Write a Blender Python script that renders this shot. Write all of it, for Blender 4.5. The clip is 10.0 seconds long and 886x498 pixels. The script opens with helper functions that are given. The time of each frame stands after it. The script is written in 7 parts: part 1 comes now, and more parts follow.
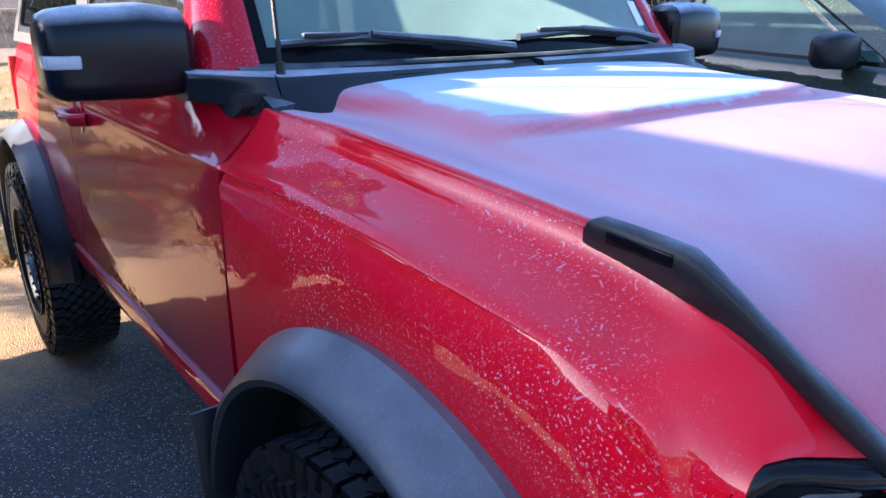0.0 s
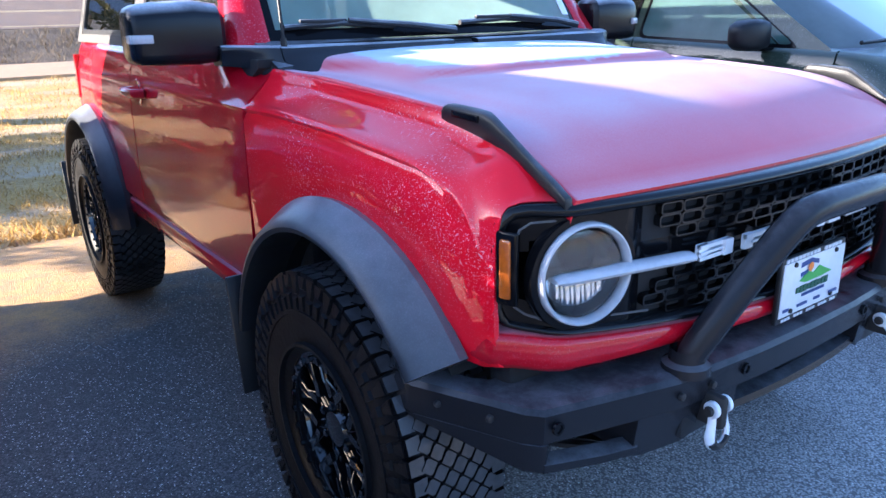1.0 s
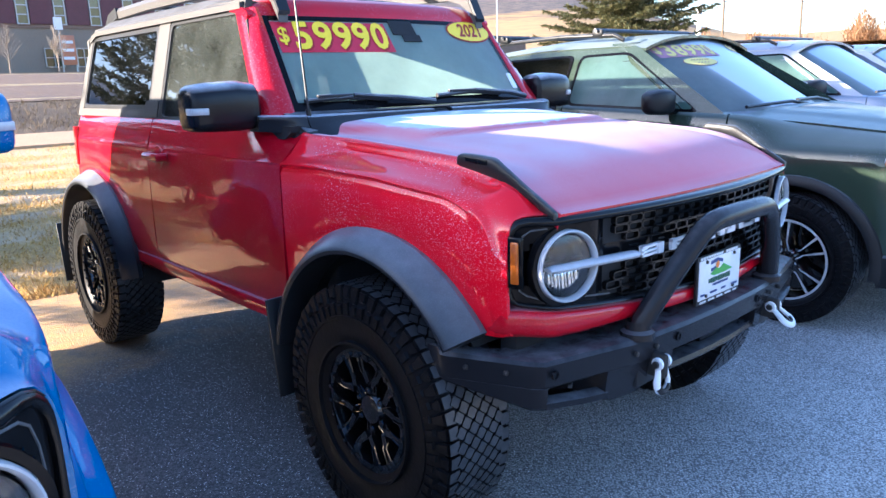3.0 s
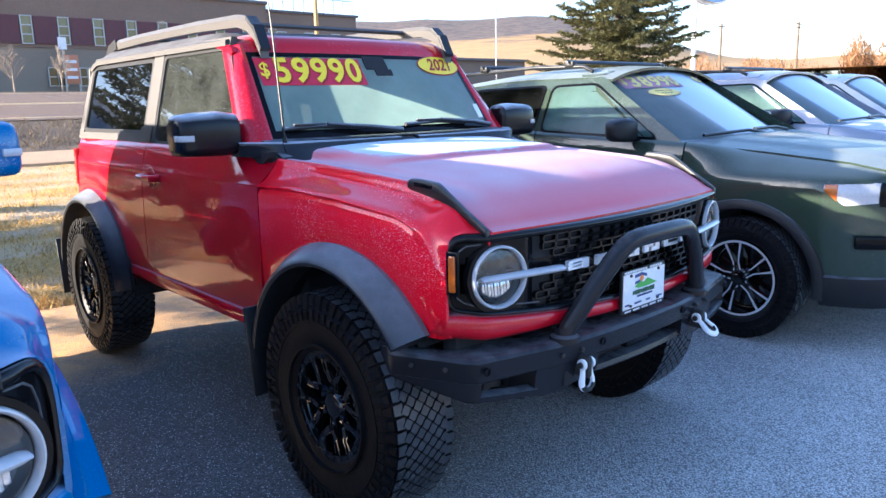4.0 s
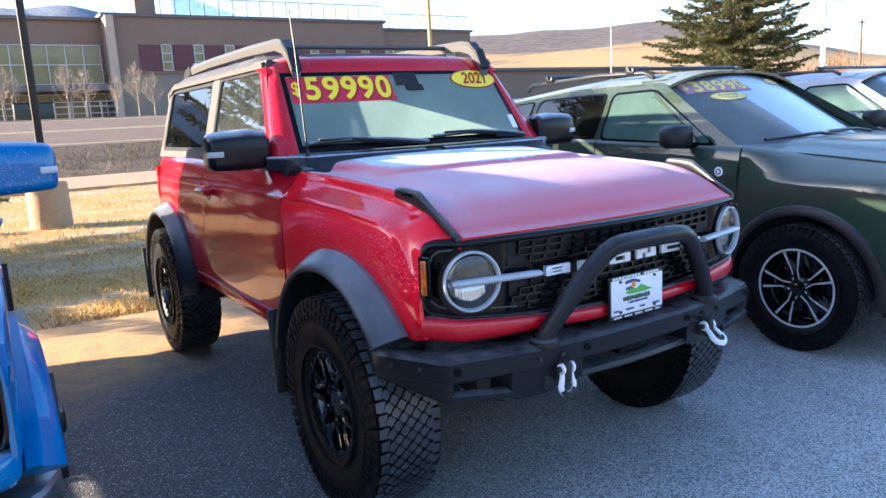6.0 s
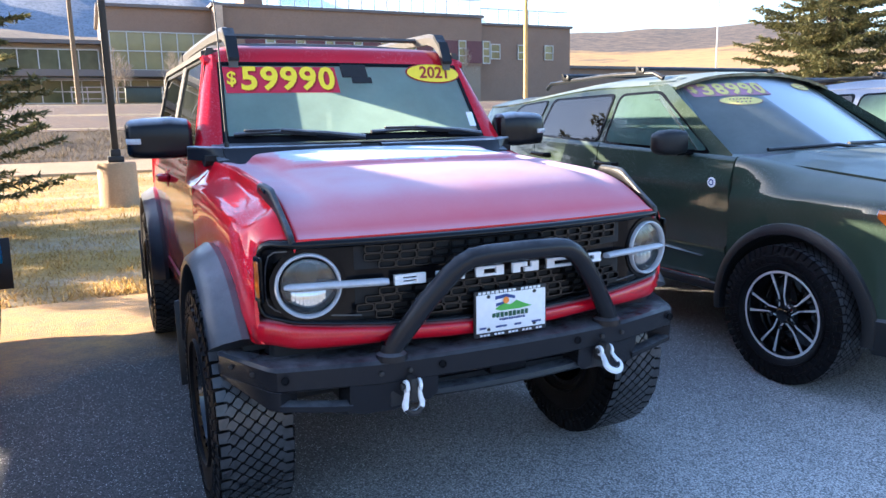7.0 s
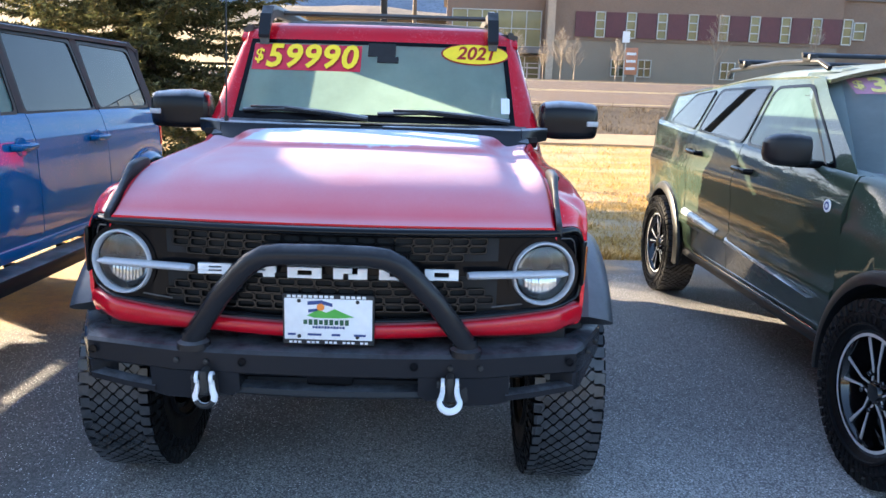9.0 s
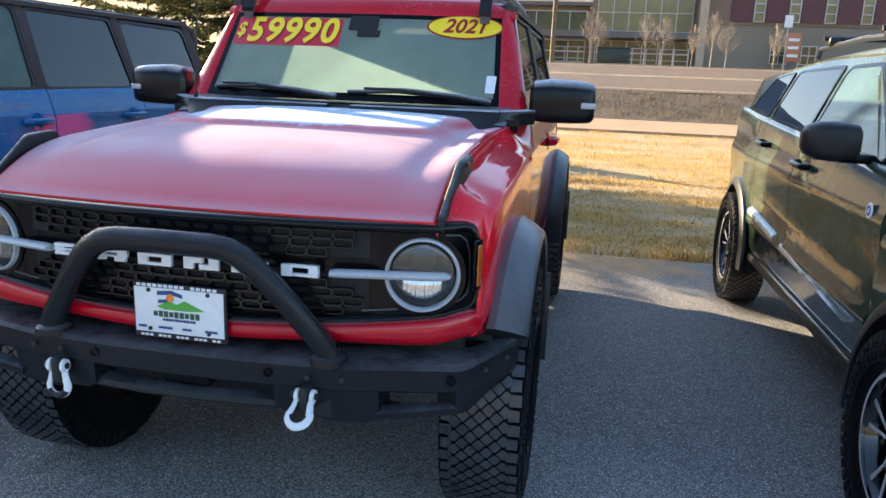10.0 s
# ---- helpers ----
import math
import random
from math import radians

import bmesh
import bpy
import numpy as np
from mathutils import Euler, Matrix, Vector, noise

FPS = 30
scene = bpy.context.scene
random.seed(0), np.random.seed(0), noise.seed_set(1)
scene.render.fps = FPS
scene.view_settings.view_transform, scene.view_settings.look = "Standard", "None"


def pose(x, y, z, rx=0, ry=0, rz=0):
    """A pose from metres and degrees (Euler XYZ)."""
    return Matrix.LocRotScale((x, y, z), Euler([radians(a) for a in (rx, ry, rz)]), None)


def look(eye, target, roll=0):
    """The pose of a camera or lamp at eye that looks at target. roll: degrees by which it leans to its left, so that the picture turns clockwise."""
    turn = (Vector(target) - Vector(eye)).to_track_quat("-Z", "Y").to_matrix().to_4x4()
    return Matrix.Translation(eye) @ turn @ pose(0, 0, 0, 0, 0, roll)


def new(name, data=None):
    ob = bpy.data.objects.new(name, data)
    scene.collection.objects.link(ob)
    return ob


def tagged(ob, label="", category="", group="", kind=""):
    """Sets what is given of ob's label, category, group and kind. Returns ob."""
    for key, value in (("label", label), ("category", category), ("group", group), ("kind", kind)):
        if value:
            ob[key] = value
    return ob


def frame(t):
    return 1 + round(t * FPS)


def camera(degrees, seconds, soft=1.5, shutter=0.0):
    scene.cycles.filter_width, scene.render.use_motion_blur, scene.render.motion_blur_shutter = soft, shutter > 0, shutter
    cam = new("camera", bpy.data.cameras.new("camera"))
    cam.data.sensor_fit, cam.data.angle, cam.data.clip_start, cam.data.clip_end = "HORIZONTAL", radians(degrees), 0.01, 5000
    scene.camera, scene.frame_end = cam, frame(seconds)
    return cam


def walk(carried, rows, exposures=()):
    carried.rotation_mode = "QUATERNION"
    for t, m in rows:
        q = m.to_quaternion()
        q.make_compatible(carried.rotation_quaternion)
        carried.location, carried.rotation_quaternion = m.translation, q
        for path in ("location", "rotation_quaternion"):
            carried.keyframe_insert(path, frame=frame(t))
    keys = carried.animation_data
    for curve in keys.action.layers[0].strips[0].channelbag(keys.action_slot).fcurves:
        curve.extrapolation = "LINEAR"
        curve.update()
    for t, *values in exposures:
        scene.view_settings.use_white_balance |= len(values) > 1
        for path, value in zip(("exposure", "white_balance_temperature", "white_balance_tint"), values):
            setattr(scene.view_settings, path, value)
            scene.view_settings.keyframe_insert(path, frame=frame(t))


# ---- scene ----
cam = camera(62.4, 10.0)
PATH = [
    (0, (-1.314, -0.772, 1.442), (-0.156, 0.727, 0.8), 0.0),
    (0.5, (-1.472, -1.139, 1.407), (-0.351, 0.386, 0.761), -0.5),
    (1, (-1.59, -1.458, 1.394), (-0.478, 0.085, 0.776), -1.3),
    (1.5, (-1.787, -1.634, 1.439), (-0.632, -0.099, 0.884), -1.9),
    (2, (-2.024, -1.692, 1.44), (-0.807, -0.188, 0.935), -2.6),
    (2.5, (-2.102, -1.73, 1.421), (-0.831, -0.263, 0.941), -2.5),
    (3, (-2.136, -1.758, 1.421), (-0.832, -0.31, 0.97), -1.8),
    (4.5, (-2.242, -2.197, 1.473), (-0.938, -0.727, 1.101), -1.1),
    (5, (-2.25, -2.215, 1.47), (-0.992, -0.703, 1.107), -1.8),
    (6.5, (-1.592, -2.554, 1.428), (-0.638, -0.831, 1.077), -2.5),
    (7, (-1.194, -2.667, 1.42), (-0.352, -0.888, 1.064), -1.0),
    (7.5, (-0.804, -2.827, 1.432), (-0.119, -0.984, 1.067), 0.7),
    (8, (-0.444, -2.847, 1.424), (0.033, -0.942, 1.046), 1.6),
    (8.5, (-0.087, -2.782, 1.441), (0.147, -0.836, 1.041), 1.7),
    (9, (0.293, -2.74, 1.46), (0.305, -0.784, 1.042), 1.8),
    (9.5, (0.644, -2.578, 1.428), (0.461, -0.635, 0.99), 1.9),
    (10, (1.001, -2.37, 1.438), (0.635, -0.459, 0.976), 2.2),
]
walk(cam, [(t, look(eye, target, roll)) for t, eye, target, roll in PATH], [(0.0, 2.4, 4800, 20), (1.5, 2.75, 4850, 18), (3.0, 2.7, 4950, 18), (4.5, 2.47, 5050, 17), (6.5, 2.52, 5250, 17), (8.0, 2.92, 5450, 15), (9.0, 2.72, 5650, 14), (10.0, 2.3, 5850, 12)])

# ---- light ----
SUN_AZ, SUN_EL = math.radians(-58.0), math.radians(14.1)     # clockwise from +y, above the horizon
SUN_DIR = Vector((math.sin(SUN_AZ) * math.cos(SUN_EL), math.cos(SUN_AZ) * math.cos(SUN_EL), math.sin(SUN_EL)))
world = bpy.data.worlds.new("sky")
scene.world = world
world.use_nodes = True
wn = world.node_tree.nodes
sky = wn.new("ShaderNodeTexSky")
sky.sky_type = "NISHITA"
sky.sun_disc = False
sky.sun_elevation, sky.sun_rotation = SUN_EL, SUN_AZ
sky.air_density, sky.dust_density, sky.ozone_density = 1.0, 1.2, 1.0
wn["Background"].inputs["Strength"].default_value = 0.088
world.node_tree.links.new(sky.outputs["Color"], wn["Background"].inputs["Color"])
sun = new("sun", bpy.data.lights.new("sun", "SUN"))
sun.data.energy, sun.data.angle, sun.data.color = 5.0, radians(0.6), (1.0, 0.76, 0.45)
sun.matrix_world = look(SUN_DIR * 60, (0, 0, 0))


# ---- materials ----
def shader(name):
    m = bpy.data.materials.new(name)
    m.use_nodes = True
    nt = m.node_tree
    return m, nt, nt.nodes["Principled BSDF"]


def nd(nt, kind, **kw):
    n = nt.nodes.new(kind)
    for k, v in kw.items():
        if k in n.inputs:
            n.inputs[k].default_value = v
    return n


def coords(nt, scale=1.0):
    tc = nt.nodes.new("ShaderNodeTexCoord")
    mp = nt.nodes.new("ShaderNodeMapping")
    mp.inputs["Scale"].default_value = (scale, scale, scale) if isinstance(scale, (int, float)) else scale
    nt.links.new(tc.outputs["Object"], mp.inputs["Vector"])
    return mp.outputs["Vector"]


def noise_tex(nt, scale, detail=3.0, rough=0.55, vec=None, dist=0.0):
    n = nd(nt, "ShaderNodeTexNoise", Scale=scale, Detail=detail, Roughness=rough, Distortion=dist)
    nt.links.new(vec if vec else coords(nt), n.inputs["Vector"])
    return n.outputs["Fac"]


def remap(nt, fac, a, b, lo=0.0, hi=1.0):
    r = nd(nt, "ShaderNodeMapRange")
    r.inputs["From Min"].default_value, r.inputs["From Max"].default_value = a, b
    r.inputs["To Min"].default_value, r.inputs["To Max"].default_value = lo, hi
    nt.links.new(fac, r.inputs["Value"])
    return r.outputs["Result"]


def mathn(nt, op, a, b):
    n = nt.nodes.new("ShaderNodeMath")
    n.operation = op
    for i, v in enumerate((a, b)):
        if isinstance(v, (int, float)):
            n.inputs[i].default_value = v
        else:
            nt.links.new(v, n.inputs[i])
    return n.outputs[0]


def mixc(nt, fac, a, b):
    n = nt.nodes.new("ShaderNodeMix")
    n.data_type = "RGBA"
    for sock, v in ((n.inputs[0], fac), (n.inputs[6], a), (n.inputs[7], b)):
        if isinstance(v, (int, float)):
            sock.default_value = v
        elif isinstance(v, tuple):
            sock.default_value = (*v, 1.0)
        else:
            nt.links.new(v, sock)
    return n.outputs[2]


def upness(nt, lo, hi):
    """How far a surface faces the sky: frost and dew settle there."""
    g = nt.nodes.new("ShaderNodeNewGeometry")
    s = nt.nodes.new("ShaderNodeSeparateXYZ")
    nt.links.new(g.outputs["Normal"], s.inputs[0])
    return remap(nt, s.outputs["Z"], lo, hi)


def bump(nt, bsdf, fac, strength, dist=0.01):
    b = nd(nt, "ShaderNodeBump", Strength=strength, Distance=dist)
    nt.links.new(fac, b.inputs["Height"])
    nt.links.new(b.outputs["Normal"], bsdf.inputs["Normal"])


def setv(bsdf, color=None, rough=None, metal=None, coat=None, spec=None):
    if color is not None:
        bsdf.inputs["Base Color"].default_value = (*color, 1)
    if rough is not None:
        bsdf.inputs["Roughness"].default_value = rough
    if metal is not None:
        bsdf.inputs["Metallic"].default_value = metal
    if coat is not None:
        bsdf.inputs["Coat Weight"].default_value = coat
        bsdf.inputs["Coat Roughness"].default_value = 0.025
        bsdf.inputs["Coat IOR"].default_value = 1.52
    if spec is not None:
        bsdf.inputs["Specular IOR Level"].default_value = spec


def needles(nt, scale, thick, long):
    """Loose frost crystals: short strokes turned every way, one in a cell."""
    vec = coords(nt)
    v = nd(nt, "ShaderNodeTexVoronoi", Scale=scale)
    nt.links.new(vec, v.inputs["Vector"])

    def vmath(op, a, b=None):
        n = nt.nodes.new("ShaderNodeVectorMath")
        n.operation = op
        nt.links.new(a, n.inputs[0])
        if isinstance(b, tuple):
            n.inputs[1].default_value = b
        elif b is not None:
            nt.links.new(b, n.inputs[1])
        return n.outputs["Value"] if op == "DOT_PRODUCT" else n.outputs["Vector"]

    off = vmath("SUBTRACT", vec, v.outputs["Position"])
    way = vmath("NORMALIZE", vmath("SUBTRACT", v.outputs["Color"], (0.5, 0.5, 0.5)))
    along = vmath("DOT_PRODUCT", off, way)
    beside = mathn(nt, "SUBTRACT", vmath("DOT_PRODUCT", off, off), mathn(nt, "MULTIPLY", along, along))
    return mathn(nt, "MULTIPLY", remap(nt, beside, (thick * 0.5) ** 2, thick ** 2, 1.0, 0.0), remap(nt, mathn(nt, "ABSOLUTE", along, 0.0), long * 0.7, long, 1.0, 0.0))


def car_paint(name, color, frost, specks=0.35, metal=0.0, lo=0.84, hi=1.0, frost_col=(0.74, 0.79, 0.93), crust=None, crust_col=(0.60, 0.72, 0.84)):
    """Clear-coated paint with a film of hoar frost on what faces up, and loose frost needles on the flanks."""
    m, nt, b = shader(name)
    film = mathn(nt, "MULTIPLY", upness(nt, lo, hi), remap(nt, noise_tex(nt, 5.0, 5.0), 0.25, 0.7, 0.82, 1.0))
    film = mathn(nt, "MULTIPLY", film, mathn(nt, "MULTIPLY", remap(nt, noise_tex(nt, 260.0, 3.0, 0.6), 0.3, 0.7, 0.86, 1.0), frost))
    fine = remap(nt, noise_tex(nt, 160.0, 3.0, 0.6, None, 2.2), 0.60, 0.68, 0.0, 0.55)
    area = remap(nt, noise_tex(nt, 2.6, 4.0), 0.46, 0.60)
    strokes = mathn(nt, "MULTIPLY", mathn(nt, "MAXIMUM", needles(nt, 75.0, 0.0016, 0.0075), mathn(nt, "MULTIPLY", needles(nt, 135.0, 0.0011, 0.0042), 0.8)), remap(nt, noise_tex(nt, 3.4, 3.0, 0.5, coords(nt, (1.0, 1.0, 1.3))), 0.44, 0.56))
    sp_ = nt.nodes.new("ShaderNodeSeparateXYZ")
    nt.links.new(coords(nt), sp_.inputs[0])
    strokes = mathn(nt, "MULTIPLY", strokes, remap(nt, sp_.outputs["Z"], 0.84, 1.02, 0.12, 1.0))
    grain = mathn(nt, "MULTIPLY", mathn(nt, "MAXIMUM", mathn(nt, "MULTIPLY", fine, area), strokes), specks)
    mask = mathn(nt, "MAXIMUM", film, grain)
    hue = mixc(nt, remap(nt, noise_tex(nt, 1.6, 3.0), 0.3, 0.7), color, tuple(c * 0.86 for c in color))
    col = mixc(nt, mask, hue, frost_col)
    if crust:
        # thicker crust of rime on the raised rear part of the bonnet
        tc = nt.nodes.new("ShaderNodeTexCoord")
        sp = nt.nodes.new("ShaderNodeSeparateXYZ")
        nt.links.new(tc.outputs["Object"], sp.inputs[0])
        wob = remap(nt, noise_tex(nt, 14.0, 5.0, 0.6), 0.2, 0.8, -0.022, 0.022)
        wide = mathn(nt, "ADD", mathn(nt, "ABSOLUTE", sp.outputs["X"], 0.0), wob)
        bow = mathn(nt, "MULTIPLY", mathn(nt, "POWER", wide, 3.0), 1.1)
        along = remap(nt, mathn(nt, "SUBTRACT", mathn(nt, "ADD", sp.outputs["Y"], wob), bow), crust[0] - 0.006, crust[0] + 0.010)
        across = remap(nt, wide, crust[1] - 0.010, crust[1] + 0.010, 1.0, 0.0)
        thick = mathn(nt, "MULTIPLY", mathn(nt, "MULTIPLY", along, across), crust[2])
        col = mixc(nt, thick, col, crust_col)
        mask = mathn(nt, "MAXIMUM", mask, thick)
    nt.links.new(col, b.inputs["Base Color"])
    setv(b, None, None, metal, 1.0, 0.03)
    nt.links.new(remap(nt, mask, 0.0, 0.6, 0.34, 0.75), b.inputs["Roughness"])
    nt.links.new(remap(nt, mask, 0.0, 0.5, 1.0, 0.05), b.inputs["Coat Weight"])
    bump(nt, b, mathn(nt, "MULTIPLY", mask, noise_tex(nt, 420.0, 2.0)), 0.25, 0.003)
    # slightly wavy clear coat
    wave = nd(nt, "ShaderNodeBump", Strength=0.6, Distance=0.0016)
    nt.links.new(noise_tex(nt, 15.0, 3.0, 0.5, coords(nt, (1.0, 0.7, 1.5))), wave.inputs["Height"])
    nt.links.new(wave.outputs["Normal"], b.inputs["Coat Normal"])
    return m


def plain(name, color, rough=0.5, metal=0.0, coat=None, vary=0.15, scale=40.0, bumps=0.0, spec=None):
    m, nt, b = shader(name)
    f = noise_tex(nt, scale, 4.0)
    g = noise_tex(nt, scale * 0.08, 3.0)
    both = mathn(nt, "MULTIPLY", mathn(nt, "ADD", f, g), 0.5)
    nt.links.new(mixc(nt, remap(nt, both, 0.35, 0.65), tuple(c * (1 - vary) for c in color), tuple(min(1, c * (1 + vary)) for c in color)), b.inputs["Base Color"])
    setv(b, None, rough, metal, coat, spec)
    nt.links.new(remap(nt, g, 0.3, 0.7, rough * 0.85, min(1, rough * 1.15)), b.inputs["Roughness"])
    if bumps:
        bump(nt, b, f, bumps, 0.004)
    return m


def frosty_plastic(name, color, frost=0.35, rough=0.42, lo=0.25, hi=0.95, even=0.25, spec=0.3):
    m, nt, b = shader(name)
    film = mathn(nt, "MULTIPLY", upness(nt, lo, hi), remap(nt, noise_tex(nt, 9.0, 6.0, 0.65), 0.38, 0.62, even, 1.0))
    edge = mathn(nt, "MULTIPLY", remap(nt, noise_tex(nt, 300.0, 2.0), 0.5, 0.7), 0.25)
    mask = mathn(nt, "MULTIPLY", mathn(nt, "ADD", film, mathn(nt, "MULTIPLY", edge, film)), frost)
    nt.links.new(mixc(nt, mask, color, (0.72, 0.76, 0.84)), b.inputs["Base Color"])
    setv(b, None, rough, None, None, spec)
    bump(nt, b, noise_tex(nt, 500.0, 2.0), 0.15, 0.002)
    return m


# one red in three depths: doors darkened as if shaded, wings brightened as lit
PAINT_RED_SHADED = car_paint("red_paint", (0.50, 0.0015, 0.014), 0.50, 0.15)
WING_RED_LIT = car_paint("red_paint_lit_frost_needles", (0.78, 0.0012, 0.016), 0.05, 0.40)
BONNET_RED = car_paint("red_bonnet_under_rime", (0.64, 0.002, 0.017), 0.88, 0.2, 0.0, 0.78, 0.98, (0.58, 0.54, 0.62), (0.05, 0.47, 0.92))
PAINT_BLUE = car_paint("blue_paint", (0.003, 0.135, 0.37), 0.55, 0.35, 0.0, 0.70, 1.0)
PAINT_GREEN = car_paint("green_paint", (0.032, 0.050, 0.035), 0.46, 0.30, 0.0, 0.45, 1.0, (0.46, 0.53, 0.54))
PAINT_SILVER = car_paint("silver_paint", (0.34, 0.36, 0.42), 0.5, 0.2, 0.3)
PAINT_WHITE = car_paint("white_paint", (0.62, 0.63, 0.66), 0.4, 0.1)
FRAME_BLACK = frosty_plastic("grille_frame_black", (0.004, 0.004, 0.0045), 0.025, 0.06, 0.7, 1.0)
LATTICE = plain("grille_lattice", (0.006, 0.006, 0.0065), 0.2, 0.0, None, 0.3, 60.0, 0.05, 0.35)
BOWL = plain("lamp_reflector", (0.80, 0.80, 0.79), 0.14, 1.0, None, 0.3, 60.0)
PLASTIC = frosty_plastic("black_plastic", (0.013, 0.014, 0.016), 0.22, 0.38, 0.45, 1.0)
FLARE = frosty_plastic("flare_plastic", (0.020, 0.021, 0.024), 0.26, 0.28, 0.25, 0.95, 0.72)
COWL = frosty_plastic("cowl_plastic", (0.014, 0.014, 0.016), 0.75, 0.30, 0.80, 0.99, 0.55, 0.4)
MIRROR_CAP = frosty_plastic("mirror_cap", (0.007, 0.007, 0.009), 0.70, 0.18, 0.35, 0.90, 0.55, 0.25)
GLOSS = plain("gloss_black", (0.005, 0.005, 0.006), 0.08, 0.0, None, 0.1, 40.0, 0.0, 0.14)
BUMPER = frosty_plastic("bumper_coating", (0.016, 0.016, 0.019), 0.12, 0.24, 0.4, 1.0, 0.25, 0.22)
HARDTOP = frosty_plastic("hardtop_grey", (0.062, 0.058, 0.053), 0.08, 0.6, 0.5)
SOFTTOP = frosty_plastic("canvas_top", (0.05, 0.048, 0.05), 0.55, 0.85, 0.6)
RUBBER = plain("tyre_rubber", (0.006, 0.0062, 0.0075), 0.50, 0.0, None, 0.4, 60.0, 0.4, 0.13)
# paler copy of the rubber: dust and sky light on the block tops
TREAD_LIT = plain("tread_rubber_lit", (0.040, 0.041, 0.045), 0.30, 0.0, None, 0.6, 30.0, 0.5, 0.5)
PALE_YELLOW = plain("frosted_yellow_vinyl", (0.80, 0.68, 0.22), 0.6, 0.0, None, 0.08)
PALE_RED = plain("frosted_red_vinyl", (0.48, 0.24, 0.34), 0.6, 0.0, None, 0.1)
PALE_INK = plain("frosted_red_ink", (0.42, 0.28, 0.22), 0.6, 0.0, None, 0.1)
RIM_BLACK = plain("rim_gloss_black", (0.005, 0.005, 0.006), 0.09, 0.0, 0.8, 0.2)
RIM_METAL = plain("machined_alloy", (0.62, 0.63, 0.65), 0.32, 0.3, None, 0.08)
CHROME = plain("bright_metal", (0.75, 0.76, 0.78), 0.12, 1.0, None, 0.05)
DARK = plain("dark_inside", (0.012, 0.012, 0.013), 0.8, 0.0, None, 0.3)
SEAT = plain("seat_trim", (0.03, 0.03, 0.033), 0.75, 0.0, None, 0.25)
WHITE = plain("white_enamel", (0.80, 0.81, 0.83), 0.35, 0.0, 0.3, 0.06)
YELLOW = plain("yellow_vinyl", (0.95, 0.70, 0.02), 0.4, 0.0, None, 0.05)
RED_VINYL = plain("red_vinyl", (0.55, 0.02, 0.05), 0.45, 0.0, None, 0.08)
INK = plain("black_ink", (0.015, 0.015, 0.017), 0.5, 0.0, None, 0.1)
INK_RED = plain("dark_red_ink", (0.32, 0.01, 0.01), 0.5, 0.0, None, 0.1)
GREEN_INK = plain("green_ink", (0.10, 0.42, 0.06), 0.5, 0.0, None, 0.1)
DARK_GREEN = plain("dark_green_ink", (0.02, 0.09, 0.045), 0.5, 0.0, None, 0.1)
NAVY_INK = plain("navy_ink", (0.03, 0.06, 0.22), 0.5, 0.0, None, 0.1)
ORANGE_INK = plain("orange_ink", (0.85, 0.25, 0.03), 0.5, 0.0, None, 0.1)
RING = plain("lamp_ring", (0.44, 0.45, 0.48), 0.18, 0.0, 0.6, 0.1, 90.0)
RAIL = frosty_plastic("satin_rail", (0.085, 0.08, 0.074), 0.08, 0.38, 0.4, 1.0)
LIP_GLINT = plain("lip_glint_grey", (0.10, 0.10, 0.105), 0.3, 0.0, None, 0.2, 60.0)
# pale tone stands for frost and the sky's reflection on the ledge
LEDGE = plain("door_ledge_frost_sheen", (0.42, 0.46, 0.47), 0.28, 0.4, None, 0.12, 30.0)
AMBER = plain("amber_lens", (0.42, 0.10, 0.008), 0.12, 0.0, 0.6, 0.2, 120.0)
RED_LENS = plain("red_lens", (0.45, 0.01, 0.01), 0.12, 0.0, 0.6, 0.15, 120.0)
LIGHT_BAR = plain("light_pipe", (0.46, 0.47, 0.50), 0.22, 0.0, 0.5, 0.1, 90.0)
WIPER = frosty_plastic("frosted_wiper", (0.018, 0.018, 0.020), 0.60, 0.5, 0.15, 0.9, 0.5)
STEEL = plain("grey_bumper_steel", (0.22, 0.22, 0.24), 0.38, 0.8, None, 0.2, 20.0)
CAST = plain("cast_iron", (0.03, 0.028, 0.027), 0.6, 0.3, None, 0.3)


